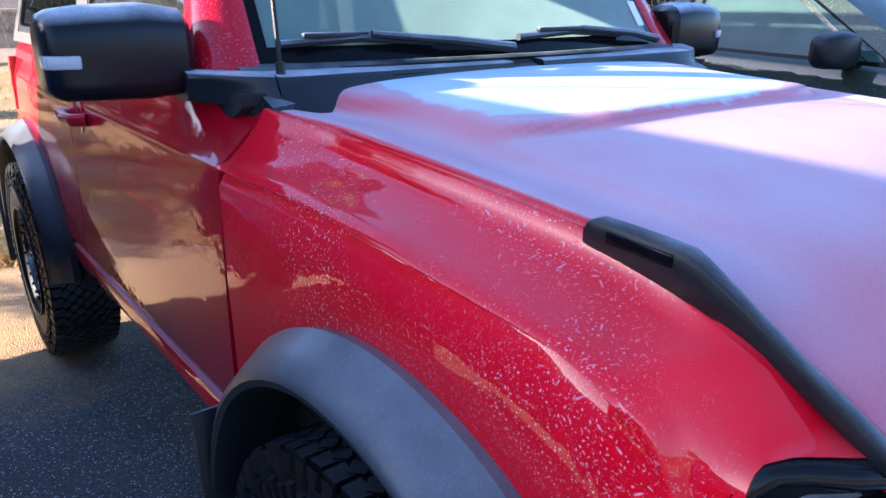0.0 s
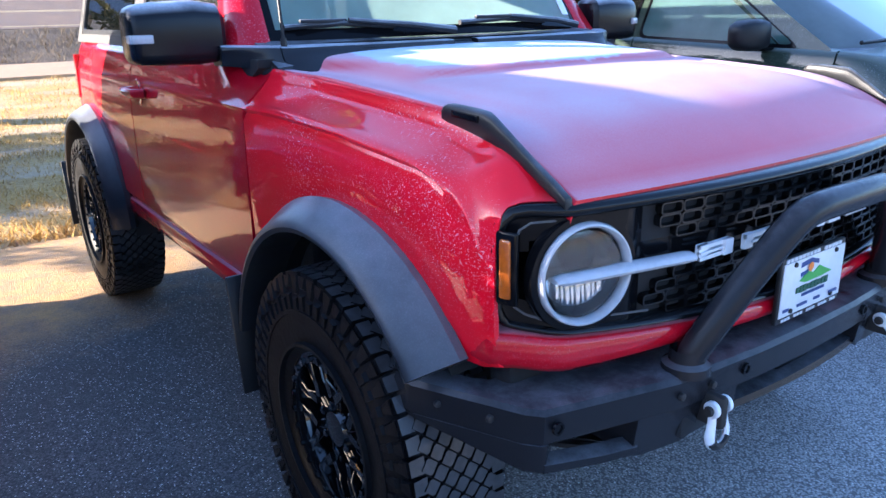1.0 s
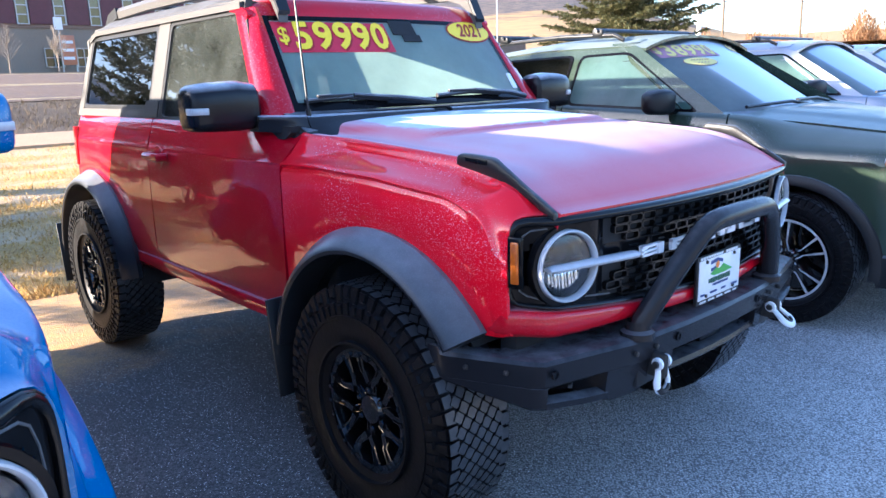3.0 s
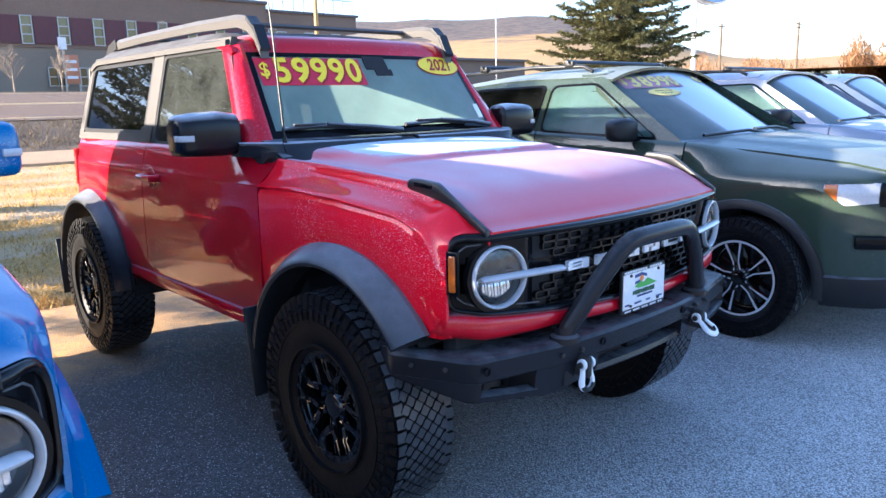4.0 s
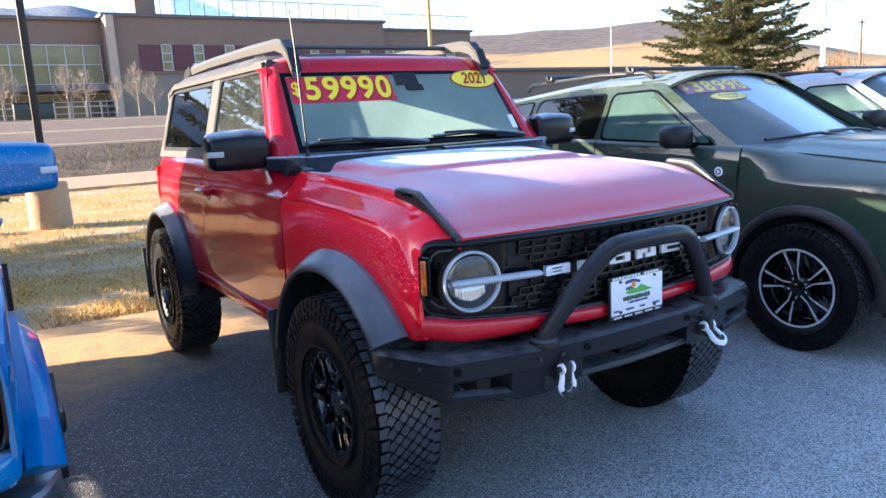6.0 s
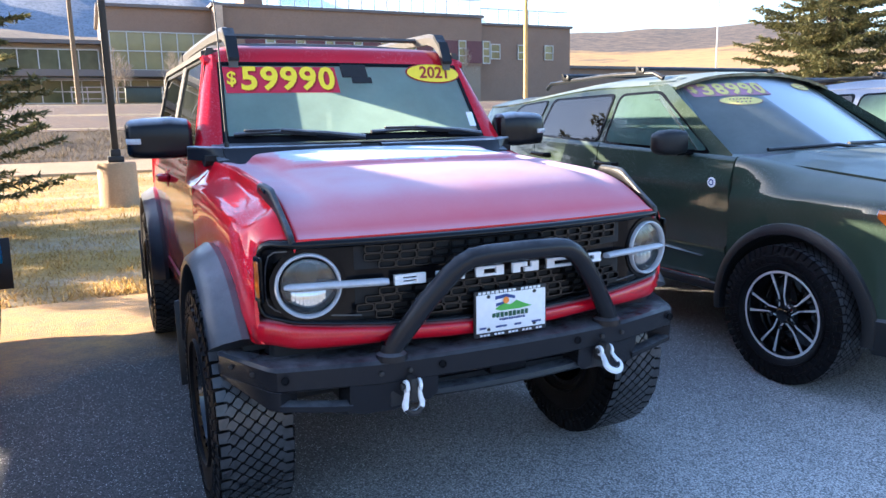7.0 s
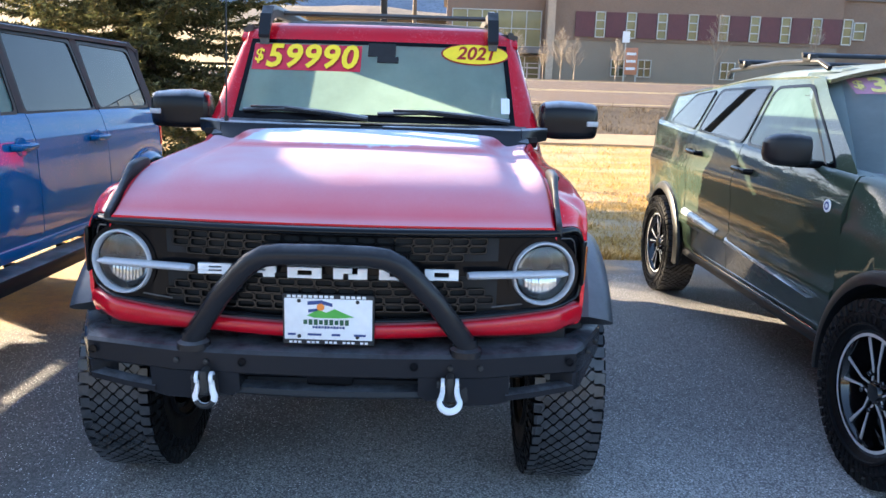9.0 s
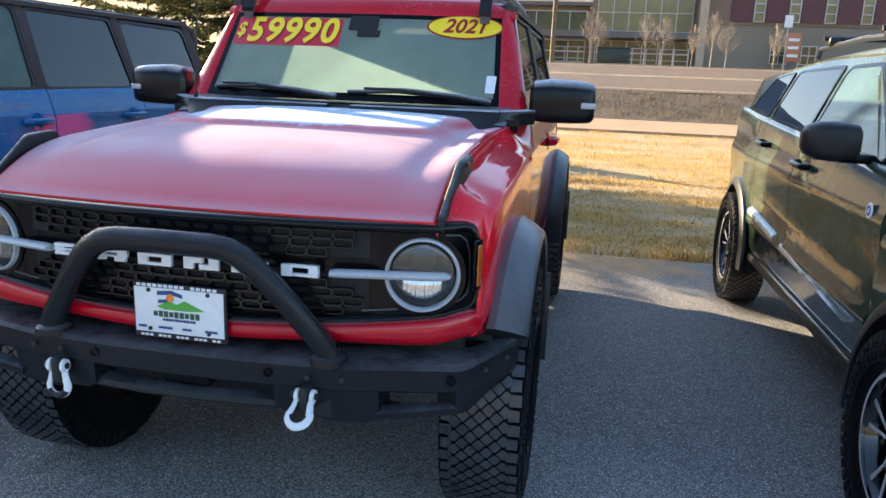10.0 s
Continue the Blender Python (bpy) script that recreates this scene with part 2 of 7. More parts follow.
def glass(name, tint, clear, frosted, rough=0.06, ior=1.45):
    """Glass with a film of frost: part clear, part frost that lets light through, with a glossy face."""
    m, nt, b = shader(name)
    nt.nodes.remove(b)
    out = nt.nodes["Material Output"]
    tr = nd(nt, "ShaderNodeBsdfTransparent")
    tr.inputs["Color"].default_value = (*tint, 1)
    tl = nd(nt, "ShaderNodeBsdfTranslucent")
    tl.inputs["Color"].default_value = (*frosted, 1)
    df = nd(nt, "ShaderNodeBsdfDiffuse")
    df.inputs["Color"].default_value = (*frosted, 1)
    gl = nd(nt, "ShaderNodeBsdfGlossy", Roughness=rough)
    fr = nd(nt, "ShaderNodeFresnel", IOR=ior)
    mix1, mix2, mix3 = (nt.nodes.new("ShaderNodeMixShader") for _ in range(3))
    mix1.inputs[0].default_value = 0.38
    nt.links.new(tl.outputs[0], mix1.inputs[1])
    nt.links.new(df.outputs[0], mix1.inputs[2])
    patch = remap(nt, noise_tex(nt, 4.0, 5.0, 0.6), 0.3, 0.7, max(0.0, clear - 0.12), min(1.0, clear + 0.12))
    nt.links.new(patch, mix2.inputs[0])
    nt.links.new(mix1.outputs[0], mix2.inputs[1])
    nt.links.new(tr.outputs[0], mix2.inputs[2])
    nt.links.new(fr.outputs[0], mix3.inputs[0])
    nt.links.new(mix2.outputs[0], mix3.inputs[1])
    nt.links.new(gl.outputs[0], mix3.inputs[2])
    nt.links.new(mix3.outputs[0], out.inputs["Surface"])
    return m


WINDSHIELD = glass("frosted_windshield", (0.6, 0.8, 0.75), 0.22, (0.42, 0.62, 0.55))
SIDE_GLASS = glass("side_window_glass", (0.14, 0.16, 0.155), 0.86, (0.34, 0.38, 0.35), 0.01, 1.85)
TINT_GLASS = glass("tinted_glass", (0.10, 0.11, 0.11), 0.97, (0.10, 0.115, 0.115), 0.008, 1.85)
FROST_GLASS = glass("frosted_side_glass", (0.30, 0.46, 0.42), 0.40, (0.22, 0.36, 0.33))
FROST_BLUE = glass("hoar_windshield", (0.3, 0.4, 0.40), 0.16, (0.40, 0.47, 0.48), 0.35, 1.08)
LENS = glass("lamp_lens", (0.95, 0.96, 0.97), 0.9, (0.7, 0.72, 0.75), 0.02, 1.7)


# ---- mesh helpers ----
def obj(name, bm, material, parent=None, label="", sharp=38.0):
    me = bpy.data.meshes.new(name)
    bmesh.ops.recalc_face_normals(bm, faces=bm.faces)
    bm.to_mesh(me)
    bm.free()
    mats = material if isinstance(material, (list, tuple)) else [material]
    for m in mats:
        me.materials.append(m)
    for p in me.polygons:
        p.use_smooth = True
    me.set_sharp_from_angle(angle=radians(sharp))
    ob = new(name, me)
    if parent is not None:
        ob.parent = parent
    if label:
        tagged(ob, label)
    return ob


def part(name, bm, material, parent, label="", sharp=38.0):
    return obj(name, bm, material, parent, label, sharp)


def thing(name, m, label, category, group=""):
    ob = new(name)
    ob.empty_display_size = 0.2
    ob.matrix_basis = m
    return tagged(ob, label, category, group)


def box(bm, c, s, bev=0.0, rot=None, mi=0):
    """A block with centre c and size s, its edges rounded by bev."""
    r = bmesh.ops.create_cube(bm, size=1.0)
    vs = r["verts"]
    for v in vs:
        v.co = Vector((v.co.x * s[0], v.co.y * s[1], v.co.z * s[2]))
    if bev > 0:
        es = list({e for v in vs for e in v.link_edges})
        r2 = bmesh.ops.bevel(bm, geom=es, offset=min(bev, min(s) * 0.45), segments=2, affect="EDGES", profile=0.5)
        vs = list({v for f in r2["faces"] for v in f.verts} | {v for v in vs if v.is_valid})
    for v in vs:
        p = v.co.copy()
        if rot is not None:
            p = rot @ p
        v.co = p + Vector(c)
    if mi:
        for f in {f for v in vs for f in v.link_faces}:
            f.material_index = mi
    return vs


def grid(bm, rows, closed=False):
    """Quads over rows of points; closed joins each row's end to its start."""
    vv = [[bm.verts.new(p) for p in r] for r in rows]
    n = len(vv[0])
    for i in range(len(vv) - 1):
        for j in range(n if closed else n - 1):
            k = (j + 1) % n
            try:
                bm.faces.new((vv[i][j], vv[i][k], vv[i + 1][k], vv[i + 1][j]))
            except ValueError:
                pass
    return vv


def cap(bm, ring):
    try:
        bm.faces.new(ring)
    except ValueError:
        pass


def thick_grid(bm, rows, depth):
    """A sheet with thickness: rows of points, and the same moved by depth (a vector)."""
    d = Vector(depth)
    a = grid(bm, rows)
    b = grid(bm, [[Vector(p) + d for p in r] for r in rows])
    ra = a[0] + [r[-1] for r in a[1:]] + a[-1][-2::-1] + [r[0] for r in a[-2:0:-1]]
    rb = b[0] + [r[-1] for r in b[1:]] + b[-1][-2::-1] + [r[0] for r in b[-2:0:-1]]
    for i in range(len(ra)):
        k = (i + 1) % len(ra)
        cap(bm, (ra[i], ra[k], rb[k], rb[i]))


def tube(bm, path, radius, n=12, ends=True, flat=1.0):
    pts = [Vector(p) for p in path]
    rows = []
    side = None
    for i, p in enumerate(pts):
        d = (pts[min(i + 1, len(pts) - 1)] - pts[max(i - 1, 0)]).normalized()
        if side is None:
            side = d.orthogonal().normalized()
        side = (side - d * side.dot(d)).normalized()
        up = d.cross(side)
        r = radius[i] if isinstance(radius, (list, tuple)) else radius
        rows.append([p + (side * math.cos(a) + up * math.sin(a) * flat) * r for a in [2 * math.pi * k / n for k in range(n)]])
    vv = grid(bm, rows, True)
    if ends:
        cap(bm, vv[0])
        cap(bm, vv[-1])
    return vv


def lathe(bm, prof, n, centre=(0, 0, 0), axis="x", closed=False):
    """Turns a profile of (along, radius) about an axis."""
    c = Vector(centre)
    rows = []
    for k in range(n):
        a = 2 * math.pi * k / n
        ca, sa = math.cos(a), math.sin(a)
        if axis == "x":
            rows.append([c + Vector((h, r * ca, r * sa)) for h, r in prof])
        elif axis == "y":
            rows.append([c + Vector((r * ca, h, r * sa)) for h, r in prof])
        else:
            rows.append([c + Vector((r * ca, r * sa, h)) for h, r in prof])
    rows.append(rows[0])
    vv = [[bm.verts.new(p) for p in r] for r in rows[:-1]]
    vv.append(vv[0])
    m = len(prof)
    for i in range(n):
        for j in range(m if closed else m - 1):
            k = (j + 1) % m
            cap(bm, (vv[i][j], vv[i][k], vv[i + 1][k], vv[i + 1][j]))
    return vv


def prism(bm, outline, d):
    """An outline of points, extruded by the vector d."""
    a = [bm.verts.new(p) for p in outline]
    b = [bm.verts.new(Vector(p) + Vector(d)) for p in outline]
    cap(bm, a)
    cap(bm, b[::-1])
    for i in range(len(a)):
        k = (i + 1) % len(a)
        cap(bm, (a[i], a[k], b[k], b[i]))


def ring_panel(bm, outer, inner, d):
    """A flat frame between two outlines of as many points, extruded by d."""
    n = len(outer)
    o1, i1 = [bm.verts.new(p) for p in outer], [bm.verts.new(p) for p in inner]
    o2, i2 = [bm.verts.new(Vector(p) + Vector(d)) for p in outer], [bm.verts.new(Vector(p) + Vector(d)) for p in inner]
    for k in range(n):
        q = (k + 1) % n
        cap(bm, (o1[k], o1[q], i1[q], i1[k]))
        cap(bm, (o2[q], o2[k], i2[k], i2[q]))
        cap(bm, (o1[q], o1[k], o2[k], o2[q]))
        cap(bm, (i1[k], i1[q], i2[q], i2[k]))


def lerp_table(tab, v):
    if v <= tab[0][0]:
        return tab[0][1]
    for (a, x), (b, y) in zip(tab, tab[1:]):
        if v <= b:
            s = (v - a) / (b - a)
            return x + (y - x) * s
    return tab[-1][1]


def smooth_table(tab, v):
    """Like lerp_table, rounded at the knots."""
    w = 0.035
    return sum(lerp_table(tab, v + k * w) for k in (-1, -0.5, 0, 0.5, 1)) / 5


def span(a, b, n):
    return [a + (b - a) * i / (n - 1) for i in range(n)]


def smoothstep(a, b, v):
    s = min(1.0, max(0.0, (v - a) / (b - a)))
    return s * s * (3 - 2 * s)


def text_mesh(txt, size, shear=0.0, fat=0.0, depth=0.0):
    """The vertices and faces of a line of the built-in font, centred on its middle."""
    cu = bpy.data.curves.new("text", "FONT")
    cu.body, cu.size, cu.shear, cu.offset, cu.extrude = txt, size, shear, fat, depth
    cu.resolution_u = 3
    cu.align_x, cu.align_y = "CENTER", "CENTER"
    ob = new("text", cu)
    me = ob.to_mesh()
    vs, fs = [v.co.copy() for v in me.vertices], [tuple(p.vertices) for p in me.polygons]
    ob.to_mesh_clear()
    bpy.data.objects.remove(ob)
    bpy.data.curves.remove(cu)
    return vs, fs


def add_text(bm, txt, size, place, shear=0.0, fat=0.0, width=None, mi=0):
    """Writing laid on a surface: place(x, y) gives the point of the surface."""
    vs, fs = text_mesh(txt, size, shear, fat)
    if width:
        w = max(v.x for v in vs) - min(v.x for v in vs)
        k = width / w
    else:
        k = 1.0
    new_vs = [bm.verts.new(place(v.x * k, v.y)) for v in vs]
    for f in fs:
        try:
            bm.faces.new([new_vs[i] for i in f]).material_index = mi
        except ValueError:
            pass


# ---- wheels ----
def tyre_mesh(R, r_in, w, lugs, deep):
    """An all-terrain tyre lying along x, centred; tread blocks, shoulder lugs and sidewall are real relief."""
    bm = bmesh.new()
    h = w / 2
    Rb = R - deep
    prof = [(-h * 0.80, r_in), (-h * 0.92, r_in + 0.02), (-h, r_in + (Rb - r_in) * 0.45), (-h * 0.97, Rb - 0.05), (-h * 0.88, Rb - 0.018), (-h * 0.72, Rb),
            (0, Rb + 0.004), (h * 0.72, Rb), (h * 0.88, Rb - 0.018), (h * 0.97, Rb - 0.05), (h, r_in + (Rb - r_in) * 0.45), (h * 0.92, r_in + 0.02), (h * 0.80, r_in)]
    lathe(bm, prof, 72)
    p = 2 * math.pi / lugs

    def block(corners, r0, r1):
        lo = [bm.verts.new((x, r0 * math.cos(a), r0 * math.sin(a))) for x, a in corners]
        cx = sum(x for x, a in corners) / len(corners)
        ca = sum(a for x, a in corners) / len(corners)
        hi = [bm.verts.new((cx + (x - cx) * 0.93, r1 * math.cos(ca + (a - ca) * 0.93), r1 * math.sin(ca + (a - ca) * 0.93))) for x, a in corners]
        bm.faces.new(hi)
        for i in range(len(lo)):
            k = (i + 1) % len(lo)
            bm.faces.new((lo[i], lo[k], hi[k], hi[i]))
        # only the tops take the lighter rubber, so grooves stay dark
        for v in hi:
            for f in v.link_faces:
                if len(f.verts) == len(hi) and f.verts[0] in hi and f.verts[2] in hi:
                    f.material_index = 1

    for k in range(lugs):
        a = k * p
        for i in range(-3, 4):
            xc, dx = 0.194 * i * h, 0.164 * h
            sh = a + (0.5 * p if i % 2 else 0.0)
            block([(xc - dx, sh + 0.06 * p), (xc - 0.22 * dx, sh - 0.40 * p), (xc + 0.10 * dx, sh - 0.43 * p), (xc + dx, sh - 0.06 * p), (xc + 0.22 * dx, sh + 0.40 * p), (xc - 0.10 * dx, sh + 0.43 * p)], Rb - 0.004, R)
        for s in (-1, 1):
            sh = a + (0.25 * p if s > 0 else 0.7 * p)
            x0, x1 = s * 0.64 * h, s * (0.945 if k % 2 else 0.915) * h
            block([(x0, sh), (x1, sh + 0.03 * p), (x1, sh + 0.84 * p), (x0, sh + 0.88 * p)], Rb - 0.022, R - 0.003)
            # lug that climbs over the shoulder on to the sidewall
            deep_r = Rb - (0.042 if k % 2 else 0.026)
            q = [bm.verts.new((s * h * xx, rr * math.cos(aa), rr * math.sin(aa))) for xx, rr, aa in
                 ((0.965, R - 0.010, sh + 0.04 * p), (0.965, R - 0.010, sh + 0.78 * p), (0.998, deep_r, sh + 0.62 * p), (0.998, deep_r, sh + 0.20 * p))]
            q2 = [bm.verts.new((s * h * 0.93, rr * math.cos(aa), rr * math.sin(aa))) for rr, aa in
                  ((R - 0.012, sh + 0.02 * p), (R - 0.012, sh + 0.80 * p), (deep_r - 0.008, sh + 0.72 * p), (deep_r - 0.008, sh + 0.10 * p))]
            bm.faces.new(q)
            for i in range(4):
                j = (i + 1) % 4
                bm.faces.new((q[i], q[j], q2[j], q2[i]))
            # short ribs below the shoulder
            r0, r1, x2 = Rb - 0.082, Rb - (0.054 if k % 2 else 0.046), s * (h + 0.0035)
            w0 = [bm.verts.new((x2, rr * math.cos(aa), rr * math.sin(aa))) for rr, aa in ((r0, sh + 0.25 * p), (r0 + 0.004, sh + 0.55 * p), (r1, sh + 0.70 * p), (r1, sh + 0.18 * p))]
            w1 = [bm.verts.new((s * h * 0.95, rr * math.cos(aa), rr * math.sin(aa))) for rr, aa in ((r0 - 0.003, sh + 0.22 * p), (r0, sh + 0.58 * p), (r1 + 0.004, sh + 0.74 * p), (r1 + 0.004, sh + 0.14 * p))]
            bm.faces.new(w0)
            for i in range(4):
                j = (i + 1) % 4
                bm.faces.new((w0[i], w0[j], w1[j], w1[i]))
    # raised bands and bead lines on the sidewall
    for s in (-1, 1):
        for rr, t in ((r_in + 0.028, 0.004), (r_in + (Rb - r_in) * 0.55, 0.003)):
            lathe(bm, [(s * h * 0.93, rr - 0.006), (s * (h * 1.0 + t), rr - 0.004), (s * (h * 1.0 + t), rr + 0.004), (s * h * 0.93, rr + 0.006)], 64)
    return bm


def polar_prism(bm, pts, x0, x1, mi=0):
    """An outline of (radius, angle) as a plate between x0 and x1."""
    a = [bm.verts.new((x0, r * math.cos(t), r * math.sin(t))) for r, t in pts]
    b = [bm.verts.new((x1, r * math.cos(t), r * math.sin(t))) for r, t in pts]
    fs = []
    for f in (a, b[::-1]):
        try:
            fs.append(bm.faces.new(f))
        except ValueError:
            pass
    for i in range(len(a)):
        k = (i + 1) % len(a)
        fs.append(bm.faces.new((a[i], a[k], b[k], b[i])))
    for f in fs:
        f.material_index = mi


def rim_mesh(r, w, style):
    """A wheel whose face looks to +x: barrel, lip, spokes, hub cap and nuts."""
    bm = bmesh.new()
    h = w / 2
    lathe(bm, [(-h, r * 1.02), (-h, r * 0.93), (-h * 0.2, r * 0.86), (h * 0.55, r * 0.88), (h * 0.9, r * 0.97), (h, r * 0.985), (h * 1.0, r * 1.04), (h * 0.9, r * 1.05)], 56)
    lathe(bm, [(-0.02, 0.0), (-0.02, r * 0.80), (-0.04, r * 0.86)], 40)      # brake disc and back
    face = h * 0.62
    if style == "rugged":
        lathe(bm, [(h * 0.92, r * 0.99), (h * 1.03, r * 0.985), (h * 1.03, r * 0.90), (h * 0.85, r * 0.885)], 56)
        for k in range(24):
            a = 2 * math.pi * k / 24
            lathe(bm, [(h * 1.03, 0.008), (h * 1.03 + 0.006, 0.008), (h * 1.03 + 0.006, 0.0)], 6, (0, r * 0.945 * math.cos(a), r * 0.945 * math.sin(a)))
        for k in range(6):
            # a forked spoke: a broad root, two arms that bend out to the lip, and thin raised edges along them
            a = 2 * math.pi * k / 6 + 0.3
            polar_prism(bm, [(r * 0.18, a - 0.42), (r * 0.42, a - 0.20), (r * 0.50, a - 0.17), (r * 0.53, a), (r * 0.50, a + 0.17), (r * 0.42, a + 0.20), (r * 0.18, a + 0.42)], face - 0.03, face + 0.012)
            for s in (-1, 1):
                polar_prism(bm, [(r * 0.44, a + s * 0.19), (r * 0.66, a + s * 0.36), (r * 0.91, a + s * 0.40), (r * 0.91, a + s * 0.22), (r * 0.68, a + s * 0.20), (r * 0.51, a + s * 0.02)], face - 0.03, h * 0.88)
                for e in ((0.30, 0.34, 0.46, 0.19, 0.66, 0.345, 0.90, 0.385), (0.30, 0.06, 0.54, 0.03, 0.69, 0.215, 0.90, 0.235)):
                    run = [(face + 0.013, r * e[0], a + s * e[1]), (face + 0.013, r * e[2], a + s * e[3]), (h * 0.89, r * e[4], a + s * e[5]), (h * 0.89, r * e[6], a + s * e[7])]
                    tube(bm, [(x, q * math.cos(t), q * math.sin(t)) for x, q, t in run], 0.0036, 6)
        nuts, cap_r = 6, 0.045
    elif style == "double":
        for k in range(5):
            a = 2 * math.pi * k / 5 + math.pi / 2
            for s in (-1, 1):
                polar_prism(bm, [(r * 0.17, a + s * 0.52), (r * 0.42, a + s * 0.22), (r * 0.93, a + s * 0.26), (r * 0.93, a + s * 0.175), (r * 0.40, a + s * 0.08), (r * 0.17, a + s * 0.16)], face - 0.03, face + 0.010)
                polar_prism(bm, [(r * 0.21, a + s * 0.48), (r * 0.43, a + s * 0.195), (r * 0.92, a + s * 0.25), (r * 0.92, a + s * 0.185), (r * 0.41, a + s * 0.13), (r * 0.21, a + s * 0.34)], face + 0.010, face + 0.014, 1)
            polar_prism(bm, [(r * 0.12, a - 0.6), (r * 0.19, a - 0.5), (r * 0.17, a), (r * 0.19, a + 0.5), (r * 0.12, a + 0.6)], face - 0.03, face + 0.008)
        lathe(bm, [(h * 0.9, r * 0.97), (h * 1.0, r * 0.985), (h * 1.0, r * 0.93), (h * 0.9, r * 0.92)], 56)
        for f in bm.faces:
            c = f.calc_center_median()
            if c.x > h * 0.97 and r * 0.92 < math.hypot(c.y, c.z) < r * 0.99:
                f.material_index = 1
        nuts, cap_r = 5, 0.035
    else:
        for k in range(5):
            a = 2 * math.pi * k / 5
            polar_prism(bm, [(r * 0.15, a - 0.5), (r * 0.55, a - 0.16), (r * 0.92, a - 0.20), (r * 0.92, a + 0.20), (r * 0.55, a + 0.16), (r * 0.15, a + 0.5)], face - 0.03, face + 0.01)
            polar_prism(bm, [(r * 0.30, a - 0.2), (r * 0.55, a - 0.12), (r * 0.90, a - 0.16), (r * 0.90, a + 0.16), (r * 0.55, a + 0.12), (r * 0.30, a + 0.2)], face + 0.01, face + 0.014, 1)
        nuts, cap_r = 5, 0.035
    lathe(bm, [(face - 0.03, r * 0.24), (face + 0.004, r * 0.24), (face + 0.010, r * 0.20), (face + 0.006, cap_r * 1.2), (face + 0.022, cap_r), (face + 0.024, cap_r * 0.7), (face + 0.024, 0)], 28)
    for k in range(nuts):
        a = 2 * math.pi * (k + 0.5) / nuts
        lathe(bm, [(face, 0.013), (face + 0.022, 0.012), (face + 0.026, 0.008), (face + 0.026, 0)], 6, (0, r * 0.32 * math.cos(a), r * 0.32 * math.sin(a)))
    return bm


WHEEL_MESH = {}


def wheel(parent, name, x, y, z, R, r, w, style, mats, lugs=36, deep=0.014, turn=0.0):
    """A wheel with tyre and rim under a car; shares its meshes with the others of its kind."""
    key = (R, r, w, style)
    hub = new(name)
    hub.parent = parent
    hub.empty_display_size = 0.1
    hub.matrix_basis = pose(x, y, z, turn, 0, 0 if x > 0 else 180)
    if key not in WHEEL_MESH:
        t = part("tyre", tyre_mesh(R, r * 1.02, w, lugs, deep), [RUBBER, TREAD_LIT], hub, "black all-terrain tyre with chunky tread", 30)
        m = part("rim", rim_mesh(r, w * 0.82, style), mats, hub, "", 30)
        WHEEL_MESH[key] = (t.data, m.data)
    else:
        for nm, me in zip(("tyre", "rim"), WHEEL_MESH[key]):
            o = new(nm, me)
            o.parent = hub
    return hub


# ---- off-road suv ----
HOOD = [(-0.60, 1.066), (-0.55, 1.098), (-0.48, 1.134), (-0.42, 1.162), (-0.34, 1.186), (-0.25, 1.201), (0.0, 1.218), (0.3, 1.236), (0.58, 1.250)]
SEAM_X = 0.668
HUB_Z, ARCH_R, WHEEL_Z = 0.43, 0.50, 0.411


def grille_y(x):
    return -0.668 + 0.071 * (abs(x) / 0.62) ** 2 + 0.055 * smoothstep(0.665, 0.775, abs(x))


def strip_top(x):
    return 0.775 + 0.044 * min(1.0, abs(x) / 0.74) ** 2


FRAME_TOP = [(0.0, 1.070), (0.70, 1.070), (0.728, 1.068), (0.748, 1.060), (0.762, 1.043), (0.770, 1.020), (0.774, 0.985), (0.775, 0.95)]


def suv_half_width(y, back):
    return smooth_table([(-0.60, 0.745), (-0.53, 0.775), (-0.42, 0.795), (-0.1, 0.805), (0.6, 0.812), (back - 0.5, 0.815), (back, 0.79)], y)


def arch_bottom(y, axles, low, r=ARCH_R):
    z = low
    for a in axles:
        d = abs(y - a)
        if d < r:
            z = max(z, HUB_Z + math.sqrt(r * r - d * d))
    return z


def hood_edge(y):
    return smooth_table(HOOD, y)


